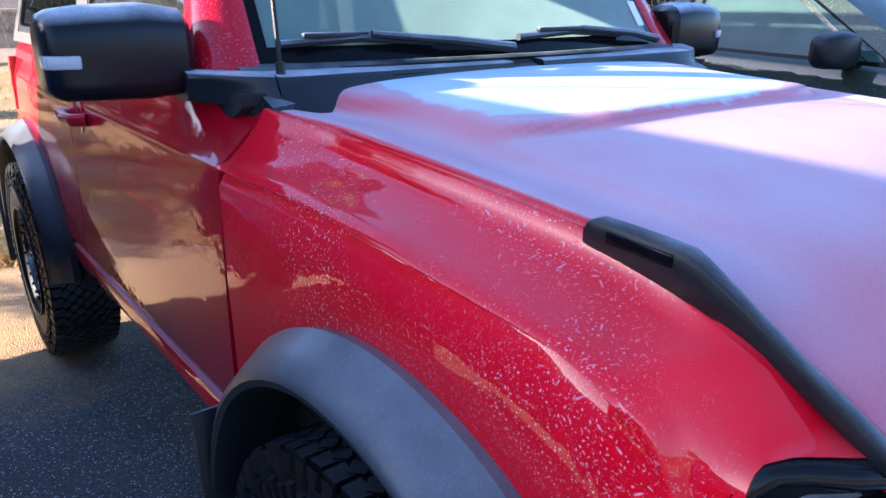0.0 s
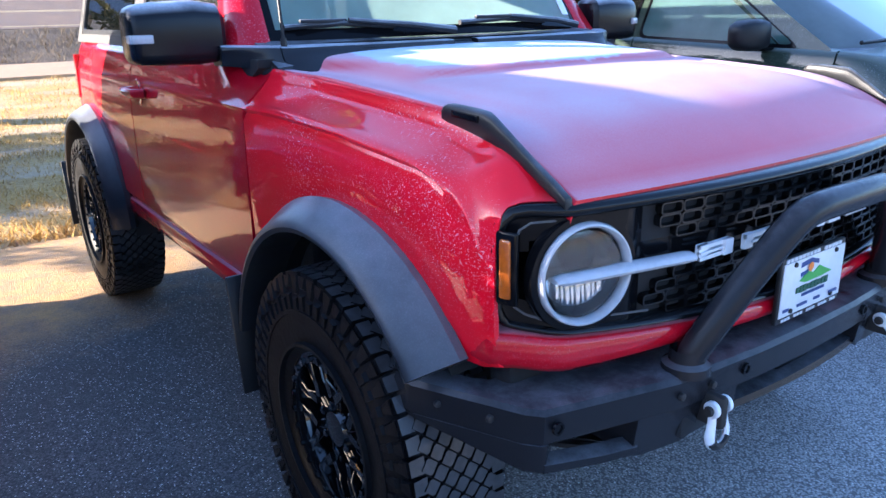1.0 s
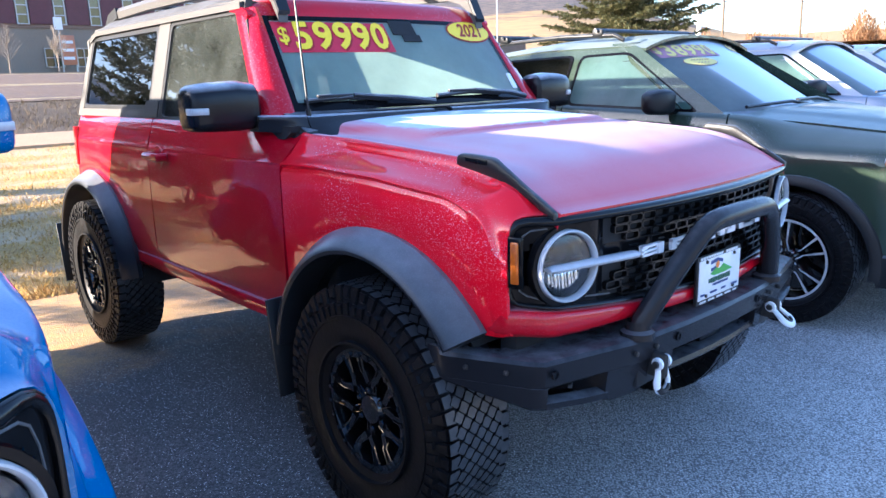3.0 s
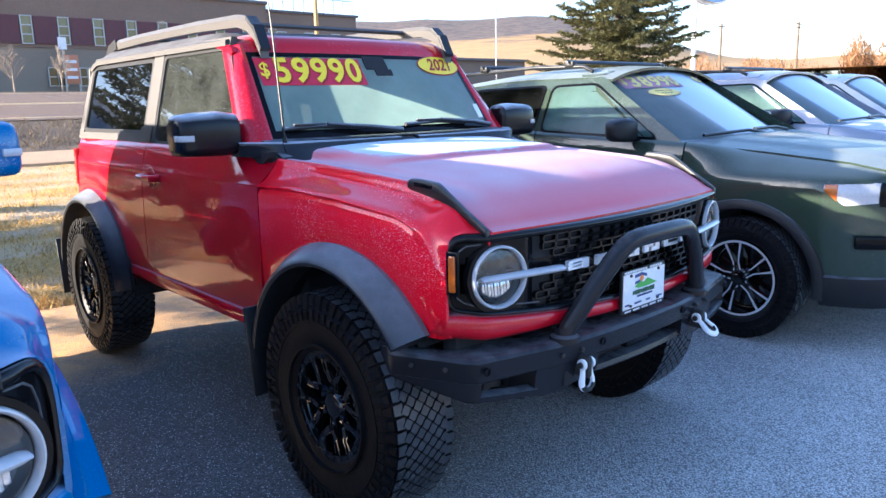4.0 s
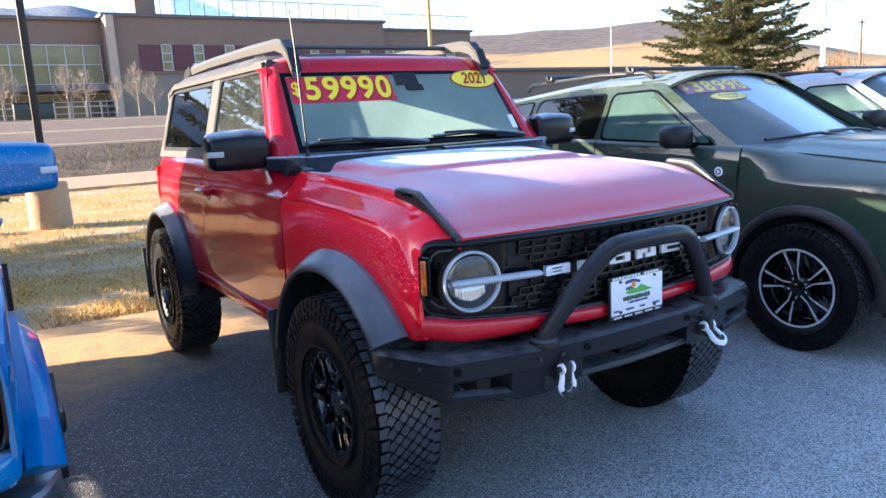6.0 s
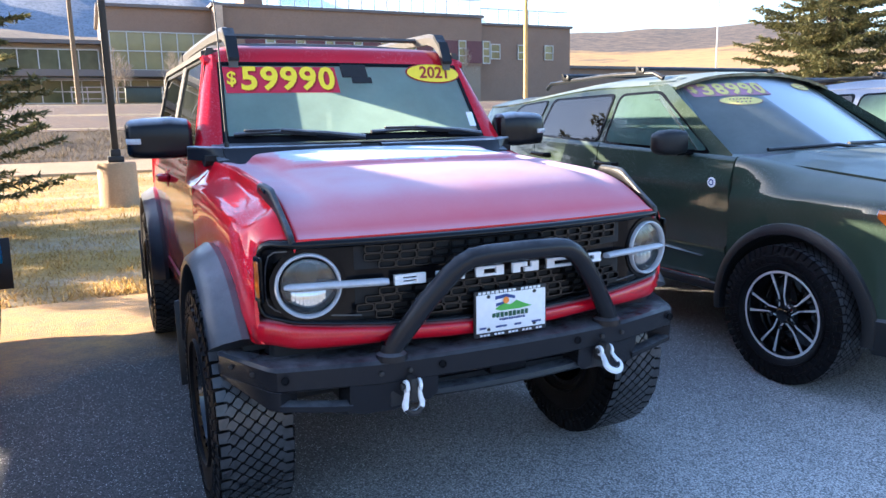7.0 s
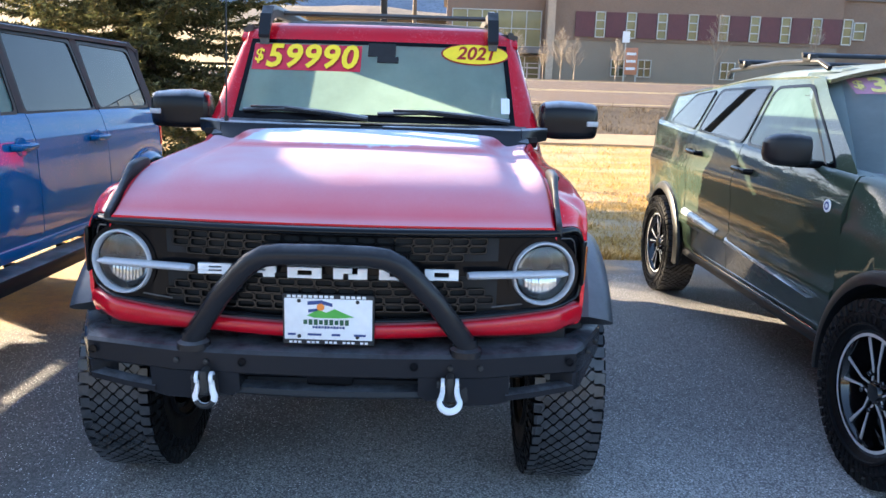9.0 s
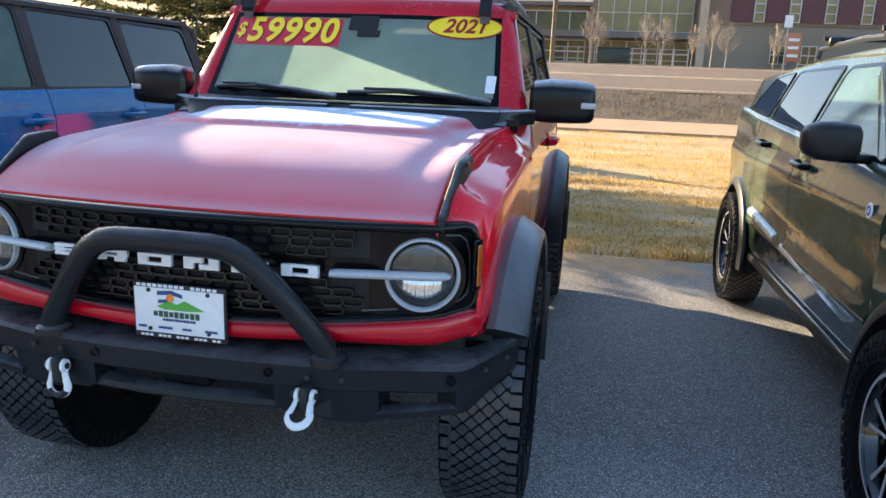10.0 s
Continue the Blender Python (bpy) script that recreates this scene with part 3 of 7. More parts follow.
def fender_section(y, axles, back):
    """Half a cross-section of the front wing, from its lower edge up to the bonnet's seam."""
    w = suv_half_width(y, back)
    lo = arch_bottom(y, axles, 0.60)
    if y < -0.30:
        lo = max(lo, 0.745 + 0.012 * smoothstep(-0.47, -0.516, y))
    seam = hood_edge(y) - 0.006
    full = smoothstep(-0.54, -0.38, y)                  # how far the sunk shoulder is formed
    line = min(lerp_table([(-0.60, 0.985), (-0.52, 1.03), (-0.44, 1.075), (-0.30, 1.115), (0, 1.142), (0.3, 1.154), (0.55, 1.15)], y), seam - 0.03)
    wall = 0.027 * full * (1 - 0.85 * smoothstep(0.22, 0.52, y))
    pts = [(w - 0.012, lo), (w, lo + 0.25 * (line - lo)), (w + 0.002, lo + 0.6 * (line - lo)), (w, line - 0.034), (w - 0.012 * full, line - 0.013),
           (w + 0.001 * full, line - 0.001), (w - 0.003, line + 0.004), (w - 0.015 - 0.007 * full, line + 0.011)]
    k = smoothstep(0.30, 0.535, y)
    sx, sz = SEAM_X + 0.004 + 0.030 * k, seam + 0.010 * k
    fx, fz = sx + 0.018, sz - wall - 0.004 - 0.010 * k
    ax, az = pts[-1]
    for k in range(1, 7):
        s = k / 6
        dip = -0.004 * math.sin(math.pi * s) * full + (0.022 * math.sin(math.pi * min(1.0, s * 1.0)) * (1 - full))
        pts.append((ax + (fx - ax) * s, az + (fz - az) * s + dip))
    pts += [(sx + 0.010, sz - wall * 0.55), (sx + 0.006, sz - wall * 0.15), (sx + 0.002, sz)]
    # ahead of the wheel the shoulder turns into one plain rounded corner
    f = smoothstep(-0.34, -0.52, y)
    if f > 0:
        n = len(pts) - 1
        zc = max(lo + 0.05, line - 0.13)
        for j in range(2, n + 1):
            th = math.pi / 2 * (j - 2) / (n - 2)
            p = 0.70
            q = (sx + 0.002 + (w - sx - 0.002) * max(0.0, math.cos(th)) ** p, zc + (sz - zc) * math.sin(th) ** p)
            pts[j] = (pts[j][0] + (q[0] - pts[j][0]) * f, pts[j][1] + (q[1] - pts[j][1]) * f)
    return pts


def flank_section(y, axles, back):
    """Half a cross-section of door and quarter panel up to the belt line."""
    w = suv_half_width(y, back)
    lo = arch_bottom(y, axles, 0.60)
    line = 1.15
    pts = [(w - 0.018 if lo < 0.62 else w - 0.008, lo), (w + 0.005, lo + 0.10 * (line - lo)), (w + 0.005, lo + 0.45 * (line - lo)), (w - 0.002, line - 0.02),
           (w - 0.004, line - 0.008), (w - 0.003, line), (w - 0.008, line + 0.008), (w - 0.016, 1.185), (w - 0.022, 1.21), (w - 0.034, 1.25), (w - 0.050, 1.285), (w - 0.062, 1.292)]
    low = 0.76 + 0.24 * smoothstep(0.55, 0.82, y)
    pts = [(x - max(0.0, z - line) * 0.55 * (1 - low) / 0.24, z if z < line else line + (z - line) * low) for x, z in pts]
    return pts


def side_panel(name, parent, s, ys, section, material, axles, back, label=""):
    bm = bmesh.new()
    rows = [[(s * x, y, z) for x, z in section(y, axles, back)] for y in ys]
    thick_grid(bm, rows, (-s * 0.02, 0, 0))
    return part(name, bm, material, parent, label, 50)


def fender_panel(parent, s, split, material, axles, back):
    """A front wing; ahead of the lamp only its upper lip goes on to the bonnet's front corner."""
    bm = bmesh.new()
    base = fender_section(-0.53, axles, back)
    front = [-0.514 if j < 4 else min(-0.514, max(-0.596, grille_y(base[j][0]) + 0.004)) for j in range(len(base))]
    rows = []
    for u in span(0.0, 1.0, 56):
        u = u ** 1.25
        row = []
        for j, yf in enumerate(front):
            y = yf + (split - 0.004 - yf) * u
            x, z = fender_section(y, axles, back)[j]
            if j >= 4:
                # the front edge comes down on to the grille's frame
                z += (min(z, lerp_table(FRAME_TOP, min(x, 0.775)) + 0.005) - z) * (1 - smoothstep(0.0, 0.09, u))
            row.append((s * x, y, z))
        rows.append(row)
    thick_grid(bm, rows, (-s * 0.012, 0, -0.004))
    # black cap between the wing's front edge and the grille's frame
    cb = bmesh.new()
    edge = []
    for (x, y, z) in rows[0][3:]:
        a = min(abs(x), 0.774)
        q = Vector((s * a, grille_y(a) - 0.004, min(lerp_table(FRAME_TOP, a), z + 0.002)))
        p = Vector((x, y + 0.004, z - 0.003))
        m1 = p.lerp(q, 0.5) + Vector((0, -0.002, 0.001))
        edge.append([p, m1, q, q + Vector((0, 0.02, -0.01))])
    grid(cb, edge)
    part("grille_corner", cb, FRAME_BLACK, parent, "", 60)
    return part("fender", bm, material, parent, "", 62)


def cab_x(z):
    return 0.765 - (z - 1.29) * 0.25


def cab_poly(s, pts, off=0.0):
    return [(s * (cab_x(z) + off), y, z) for y, z in pts]


def round_poly(pts, r, n=3):
    """Corners of a polygon in a plane rounded by r."""
    out = []
    m = len(pts)
    for i in range(m):
        p, a, b = Vector(pts[i]), Vector(pts[i - 1]), Vector(pts[(i + 1) % m])
        d1, d2 = (a - p), (b - p)
        r1 = min(r, d1.length * 0.45, d2.length * 0.45)
        p1, p2 = p + d1.normalized() * r1, p + d2.normalized() * r1
        for k in range(n + 1):
            t = k / n
            out.append(tuple(p1 * (1 - t) ** 2 + p * 2 * t * (1 - t) + p2 * t * t))
    return out


def glass_y(x, z):
    return 0.61 + 0.065 * (x / 0.64) ** 2 + 0.72 * (z - 1.325)


def on_glass(x, z, lift):
    return Vector((x, glass_y(x, z) - lift * 0.81, z + lift * 0.58))


def cowl_loft(bm, s, secs):
    """A bar along x with a flat top and a hollow front face: rows (x, y at the top's front edge, y and z at the face's foot...)."""
    rows = []
    for x, yt, yb, zt, zb in secs:
        rows.append([(s * x, yt + 0.075, zt + 0.002), (s * x, yt + 0.010, zt), (s * x, yt, zt - 0.004), (s * x, yt - 0.003, zt - 0.012),
                     (s * x, yt + (yb - yt) * 0.30, zt + (zb - zt) * 0.42), (s * x, yt + (yb - yt) * 0.68, zt + (zb - zt) * 0.76), (s * x, yb, zb), (s * x, yb + 0.004, zb - 0.010), (s * x, yt + 0.075, zb - 0.010)])
    vv = grid(bm, rows, True)
    cap(bm, vv[0])
    cap(bm, vv[-1])


def letter_shapes():
    """Blocky stencil strokes for the six marks on the grille: boxes (x0, z0, x1, z1) in units of a mark's size."""
    frame_ = [(0, 0, 1, 0.25), (0, 0.75, 1, 1), (0, 0, 0.28, 1), (0.72, 0, 1, 1)]
    return [frame_ + [(0, 0.42, 1, 0.58)], [(0, 0, 0.28, 1), (0, 0.7, 1, 1), (0.7, 0.4, 1, 1), (0.2, 0.36, 0.9, 0.52), (0.62, 0, 0.95, 0.4)], frame_,
            [(0, 0, 0.28, 1), (0.72, 0, 1, 1), (0.2, 0.55, 0.55, 1), (0.45, 0, 0.8, 0.45)], [(0, 0, 0.3, 1), (0, 0.72, 1, 1), (0, 0, 1, 0.28)], frame_]


def offroad_suv(m, paint, label, wb, soft, hoop, rim_style, rim_mats, flare_mat, mirror_mat, sign, wing_paint, bonnet_paint):
    body = thing("suv", m, label, "car", "cars on the lot")
    axles = (0.0, wb)
    back = wb + 0.33
    four = soft
    fl = 0.905 if not soft else 0.868
    # front wings, doors, quarter panels
    split = 0.535
    door_end = 1.75
    for s in (-1, 1):
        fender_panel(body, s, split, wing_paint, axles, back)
        if four:
            cuts = [(split + 0.004, 1.48), (1.488, 2.33)]
        else:
            cuts = [(split + 0.004, door_end)]
        for y0, y1 in cuts:
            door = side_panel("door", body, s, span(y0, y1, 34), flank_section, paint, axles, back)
            bm = bmesh.new()
            hy = y1 - 0.13
            hw = suv_half_width(hy, back)
            tube(bm, [(s * (hw + 0.0), hy - 0.10, 1.118), (s * (hw + 0.034), hy - 0.085, 1.118), (s * (hw + 0.040), hy - 0.02, 1.118), (s * (hw + 0.034), hy + 0.06, 1.118), (s * (hw + 0.0), hy + 0.075, 1.118)], 0.017, 10, True, 1.3)
            part("handle", bm, paint, door)
            bm = bmesh.new()
            lathe(bm, [(s * (hw - 0.001), 0.052), (s * (hw + 0.003), 0.048), (s * (hw - 0.004), 0.0)], 20, (0, hy - 0.01, 1.118))
            part("handle_cup", bm, paint, door)
        qs = cuts[-1][1] + 0.008
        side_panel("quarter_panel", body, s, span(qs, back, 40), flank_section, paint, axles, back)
        # sill
        bm = bmesh.new()
        box(bm, (s * 0.765, (0.50 + wb - 0.50) / 2, 0.575), (0.10, wb - 0.98, 0.07), 0.02)
        part("sill", bm, paint, body)
        if four:
            bm = bmesh.new()
            # step made deeper to close a gap that let sun under the body
            box(bm, (s * 0.86, wb / 2, 0.485), (0.16, wb - 1.1, 0.085), 0.018)
            for k in range(4):
                box(bm, (s * 0.79, 0.7 + k * (wb - 1.4) / 3, 0.50), (0.10, 0.05, 0.05), 0.01)
            part("side_step", bm, PLASTIC, body)
    # bonnet
    bm = bmesh.new()
    rows = []
    for y in span(-0.592, 0.56, 84):
        row = []
        for x in [-SEAM_X, -SEAM_X * 0.994, -SEAM_X * 0.984] + span(-SEAM_X * 0.972, SEAM_X * 0.972, 69) + [SEAM_X * 0.984, SEAM_X * 0.994, SEAM_X]:
            a = abs(x) / SEAM_X
            z = hood_edge(y) + 0.022 * (1 - a ** 2.2) * smoothstep(-0.6, -0.4, y)
            z -= 0.014 * math.exp(-((a - 0.86) / 0.07) ** 2) * smoothstep(-0.55, -0.2, y)
            dome = smoothstep(0.02, 0.075, y - 0.30 * max(0.0, a - 0.45) ** 1.5) * (1 - smoothstep(0.68, 0.80, a - 0.10 * smoothstep(0.3, 0.56, y)))
            z += 0.020 * dome
            z -= 0.02 * max(0.0, (a - 0.982) / 0.018) ** 1.6
            row.append((x * (1 + 0.045 * smoothstep(0.30, 0.535, y)), y - (0.05 * (1 - a * a)) * smoothstep(-0.3, -0.59, y), z))
        rows.append(row)
    thick_grid(bm, rows, (0, 0, -0.02))
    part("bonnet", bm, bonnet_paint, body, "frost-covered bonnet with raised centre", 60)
    # rails on the bonnet's corners
    for s in (-1, 1):
        bm = bmesh.new()
        line = [(-0.256, 0.004), (-0.260, 0.014), (-0.270, 0.019), (-0.300, 0.023), (-0.345, 0.030), (-0.385, 0.037), (-0.400, 0.035), (-0.45, 0.022), (-0.50, 0.013), (-0.55, 0.011), (-0.575, 0.009), (-0.592, 0.004)]
        secs = []
        for y, hh in line:
            z = hood_edge(y) + 0.002
            xc = s * (0.684 - 0.010 * smoothstep(-0.3, -0.56, y))
            wd = 0.0140 - 0.0055 * smoothstep(-0.37, -0.42, y)
            secs.append([(xc - wd, y, z - 0.012), (xc - wd, y, z + hh * 0.7), (xc - wd * 0.85, y, z + hh * 0.88), (xc - wd * 0.5, y, z + hh), (xc + wd * 0.5, y, z + hh), (xc + wd * 0.85, y, z + hh * 0.88), (xc + wd, y, z + hh * 0.7), (xc + wd, y, z - 0.030)])
        vv = grid(bm, secs, True)
        cap(bm, vv[0])
        cap(bm, vv[-1])
        rail = part("bonnet_rail", bm, PLASTIC, body, "black textured plastic rail with a slot", 60)
        bm = bmesh.new()
        box(bm, (s * 0.6960, -0.330, 1.200), (0.0060, 0.084, 0.014), 0.0020, Euler((radians(3), 0, 0)).to_matrix())
        part("slot", bm, GLOSS, rail)
    # cowl and wipers
    bm = bmesh.new()
    rows = []
    for x in span(-0.70, 0.70, 45):
        a = abs(x) / 0.70
        yb = 0.555 - 0.04 * smoothstep(0.70, 0.97, a)
        zb = hood_edge(0.55) + 0.030 * (1 - a * a) + 0.004 
        rows.append([(x, yb - 0.01, zb - 0.03), (x, yb, zb), (x, yb + 0.05, zb + 0.02), (x, glass_y(x * 0.9, 1.31) - 0.012, 1.312), (x, glass_y(x * 0.9, 1.33) + 0.02, 1.325)])
    thick_grid(bm, rows, (0, 0, -0.012))
    part("cowl", bm, PLASTIC, body, "black plastic cowl below the windscreen")
    for x0, x1, xp in ((-0.60, -0.24, -0.12), (0.02, 0.44, 0.52)):
        bm = bmesh.new()
        tube(bm, [on_glass(x0, 1.350, 0.012), on_glass((x0 + x1) / 2, 1.358, 0.014), on_glass(x1, 1.346, 0.012)], 0.009, 8)
        tube(bm, [on_glass((x0 + x1) / 2 + 0.02, 1.358, 0.028), on_glass(x1 + 0.05, 1.338, 0.030), on_glass(xp + 0.10, 1.322, 0.022)], [0.008, 0.010, 0.013], 8)
        box(bm, on_glass((x0 + x1) / 2 - 0.06, 1.360, 0.024), (0.16, 0.016, 0.012), 0.004)
        part("wiper", bm, WIPER, body)
    # windscreen with its frame
    bm = bmesh.new()
    rows = []
    for z in span(1.318, 1.698, 14):
        hw = 0.655 - (z - 1.325) * 0.10
        rows.append([(x, glass_y(x, z), z) for x in span(-hw, hw, 25)])
    grid(bm, rows)
    ws = part("windshield", bm, WINDSHIELD, body, "windscreen fogged with pale frost", 60)
    ws.visible_shadow = False
    bm = bmesh.new()
    for s in (-1, 1):
        sec = []
        for z in span(1.26, 1.72, 12):
            xi = 0.650 - (z - 1.325) * 0.10
            y = glass_y(xi, z)
            xo = cab_x(z) + 0.004
            sec.append([(s * xi, y - 0.004, z), (s * (xi + 0.02), y - 0.010, z), (s * (xo - 0.02), y + 0.010, z), (s * xo, y + 0.05, z), (s * (xo - 0.004), y + 0.10, z), (s * xi, y + 0.09, z)])
        vv = grid(bm, sec, True)
        cap(bm, vv[0])
        cap(bm, vv[-1])
    rows = []
    for x in span(-0.668, 0.668, 31):
        y = glass_y(x, 1.69)
        dz = -0.03 * smoothstep(0.52, 0.668, abs(x))
        rows.append([(x, y - 0.004, 1.688), (x, y + 0.004, 1.712 + dz * 0.3), (x, y + 0.04, 1.750 + dz), (x, y + 0.085, 1.768 + dz), (x, y + 0.12, 1.772 + dz)])
    thick_grid(bm, rows, (0, 0.02, -0.03))
    part("windshield_frame", bm, paint, body, "", 50)
    bm = bmesh.new()
    for s in (-1, 1):
        rows = []
        for z in span(1.318, 1.698, 12):
            hw = 0.652 - (z - 1.325) * 0.10
            rows.append([on_glass(s * (hw - k), z, 0.002) for k in (0.0, 0.012, 0.026)])
        grid(bm, rows)
    grid(bm, [[on_glass(x, z, 0.002) for x in span(-0.60, 0.60, 21)] for z in (1.668, 1.682, 1.694)])
    grid(bm, [[on_glass(x, z, 0.002) for x in span(-0.63, 0.63, 21)] for z in (1.318, 1.335, 1.350)])
    part("glass_border", bm, GLOSS, ws)
    bm = bmesh.new()
    box(bm, on_glass(0.02, 1.645, 0.0035), (0.13, 0.004, 0.075), 0.0, Euler((radians(-36), 0, 0)).to_matrix())
    box(bm, on_glass(0.05, 1.60, 0.0035), (0.10, 0.004, 0.035), 0.0, Euler((radians(-36), 0, 0)).to_matrix())
    part("sensor_housing", bm, DARK, ws)
    # grille
    bm = bmesh.new()
    rows = []
    for x in span(-0.768, 0.768, 129):
        e = smoothstep(0.68, 0.768, abs(x))
        zt, zb = 1.066 - 0.03 * e ** 2, strip_top(x) + 0.008 + 0.03 * e ** 2
        y = grille_y(x) + 0.020 - 0.018 * smoothstep(0.47, 0.54, abs(x))
        rows.append([(x, y, zb + (zt - zb) * k / 24) for k in range(25)])
    grid(bm, rows)
    gone = [f for f in bm.faces if math.hypot(abs(f.calc_center_median().x) - 0.632, f.calc_center_median().z - 0.936) < 0.104]
    bmesh.ops.delete(bm, geom=gone, context="FACES")
    gr = part("grille", bm, GLOSS, body, "gloss black grille panel with slots")
    bm = bmesh.new()
    # a rounded frame all round the panel
    half = [(x, 1.070) for x in span(0.0, 0.70, 21)] + FRAME_TOP[2:] + [(0.775, 0.90), (0.774, 0.872), (0.768, 0.852), (0.755, 0.838), (0.737, 0.831)] + [(x, strip_top(x) + 0.010) for x in span(0.70, 0.0, 21)]
    outline = half + [(-x, z) for x, z in half[-2:0:-1]]
    roll = [(0.0, 0.030), (0.0, -0.002), (0.003, -0.009), (0.009, -0.014), (0.016, -0.013), (0.022, -0.008), (0.025, 0.0), (0.026, 0.020)]
    secs = []
    for i, (x, z) in enumerate(outline):
        (xa, za), (xb, zb) = outline[i - 1], outline[(i + 1) % len(outline)]
        nv = Vector((zb - za, -(xb - xa))).normalized()
        wide = 0.62 if z < 0.84 else 1.0
        secs.append([(x + nv.x * o * wide, grille_y(min(abs(x), 0.775)) + d, z + nv.y * o * wide) for o, d in roll])
    secs.append(secs[0])
    grid(bm, secs)
    part("grille_frame", bm, FRAME_BLACK, gr, "", 60)
    bm = bmesh.new()
    ring = round_poly([(-0.0272, 0, -0.0120), (0.0272, 0, -0.0120), (0.0272, 0, 0.0120), (-0.0272, 0, 0.0120)], 0.0085, 3)
    inn = [(x * 0.88, y, z * 0.74) for x, y, z in ring]
    ring_panel(bm, ring, inn, (0, 0.018, 0))
    slot_mesh = None
    for j, (z, hw) in enumerate(((1.034, 0.44), (1.010, 0.47), (0.986, 0.40), (0.966, 0.20), (0.904, 0.40), (0.880, 0.47), (0.856, 0.47), (0.832, 0.44))):
        x = -hw + (0.0273 if j % 2 else 0.0)
        while x <= hw + 0.001:
            if slot_mesh is None:
                o = part("grille_slot", bm, LATTICE, gr)
                slot_mesh = o.data
            else:
                o = new("grille_slot", slot_mesh)
                o.parent = gr
            o.matrix_basis = pose(x, grille_y(x) - 0.002, z, 0, 0, math.degrees(math.atan2(grille_y(x + 0.01) - grille_y(x - 0.01), 0.02)))
            x += 0.0546
    bm = bmesh.new()
    for z0, z1 in ((0.972, 1.048), (0.826, 0.926)):
        thick_grid(bm, [[(x, grille_y(x) + 0.0150, z) for z in (z0, z1)] for x in span(-0.50, 0.50, 31)], (0, 0.003, 0))
    part("slot_backing", bm, DARK, gr)
    for s in (-1, 1):
        bm = bmesh.new()
        # lip of the black panel, made grey to draw its highlight line
        lip = [(0.60, 1.040), (0.69, 1.040), (0.718, 1.036), (0.732, 1.022), (0.740, 0.99), (0.743, 0.95), (0.743, 0.90), (0.738, 0.876), (0.724, 0.862), (0.70, 0.852)] + [(x, strip_top(x) + 0.040) for x in (0.66, 0.60, 0.54, 0.48)]
        tube(bm, [(s * x, grille_y(x) + 0.002, z) for x, z in lip], 0.0024, 6)
        part("panel_lip", bm, LIP_GLINT, gr)
    # white block marks across the grille
    for k, strokes in enumerate(letter_shapes()):
        bm = bmesh.new()
        x0 = -0.385 + k * 0.1325
        wd, ht = 0.098, 0.031
        for n, (a, b, c, d) in enumerate(strokes):
            xa, xb = x0 + a * wd, x0 + c * wd
            xm = (xa + xb) / 2
            box(bm, (xm, grille_y(xm) - 0.014 - 0.0004 * n, 0.9225 + (b + d) / 2 * ht), (xb - xa, 0.010, (d - b) * ht), 0.0)
        part("raised_mark", bm, WHITE, gr, "white block mark on the grille")
    # lamps
    for s in (-1, 1):
        cx, cz = s * 0.632, 0.936
        cy = grille_y(0.632)
        slope = -s * 12.0
        lamp = new("headlight")
        lamp.parent = body
        lamp.matrix_basis = pose(cx, cy, cz, 0, 0, -slope) @ Matrix.Diagonal((1.02, 1.02, 1.02, 1))
        bm = bmesh.new()
        lathe(bm, [(0.02, 0.095), (-0.010, 0.0965), (-0.016, 0.094), (-0.017, 0.091), (-0.013, 0.087), (0.0, 0.085), (0.02, 0.083)], 56, axis="y")
        part("ring", bm, RING, lamp, "pale ring of the daytime lamp")
        bm = bmesh.new()
        lathe(bm, [(0.02, 0.112), (-0.004, 0.110), (-0.004, 0.098), (0.02, 0.096)], 48, axis="y")
        part("bezel", bm, GLOSS, lamp)
        bm = bmesh.new()
        lathe(bm, [(0.000, 0.083), (0.018, 0.078), (0.032, 0.066), (0.044, 0.044), (0.05, 0.02), (0.052, 0.0)], 40, axis="y")
        part("bowl", bm, BOWL, lamp, "mirrored reflector bowl")
        bm = bmesh.new()
        for k in range(9):
            q = -0.044 + k * 0.011
            zt, zb = -0.016, -math.sqrt(0.064 ** 2 - q * q)
            box(bm, (q, 0.020 + 0.0015 * (k % 2), (zt + zb) / 2), (0.0108, 0.016, zt - zb), 0.0012, Euler((radians(-8), 0, radians(3 if k % 2 else -3))).to_matrix())
        part("reflector", bm, CHROME, lamp, "faceted bright reflector")
        bm = bmesh.new()
        lathe(bm, [(0.030, 0.034), (0.014, 0.034), (0.008, 0.028), (0.004, 0.015), (0.003, 0.0)], 28, (0, 0, 0.030), "y")
        part("projector", bm, GLOSS, lamp)
        bm = bmesh.new()
        box(bm, (0, 0.022, 0.002), (0.150, 0.016, 0.020), 0.003)
        part("divider", bm, DARK, lamp)
        bm = bmesh.new()
        lathe(bm, [(0.004, 0.082), (0.008, 0.082), (0.022, 0.072), (0.020, 0.070), (0.006, 0.079)], 40, axis="y", closed=True)
        part("shroud", bm, GLOSS, lamp)
        bm = bmesh.new()
        lathe(bm, [(-0.004, 0.080), (-0.012, 0.05), (-0.015, 0.0)], 32, axis="y")
        ln = part("lens", bm, LENS, lamp)
        ln.visible_shadow = False
        bm = bmesh.new()
        secs = []
        for q in span(0.070, -0.232, 20):
            hh = 0.0115 * min(1.0, 0.45 + (0.070 - q) / 0.016)
            hh = hh if q > -0.224 else hh * 0.8
            yy = -0.024 - 0.004 * min(1.0, (0.070 - q) / 0.03)
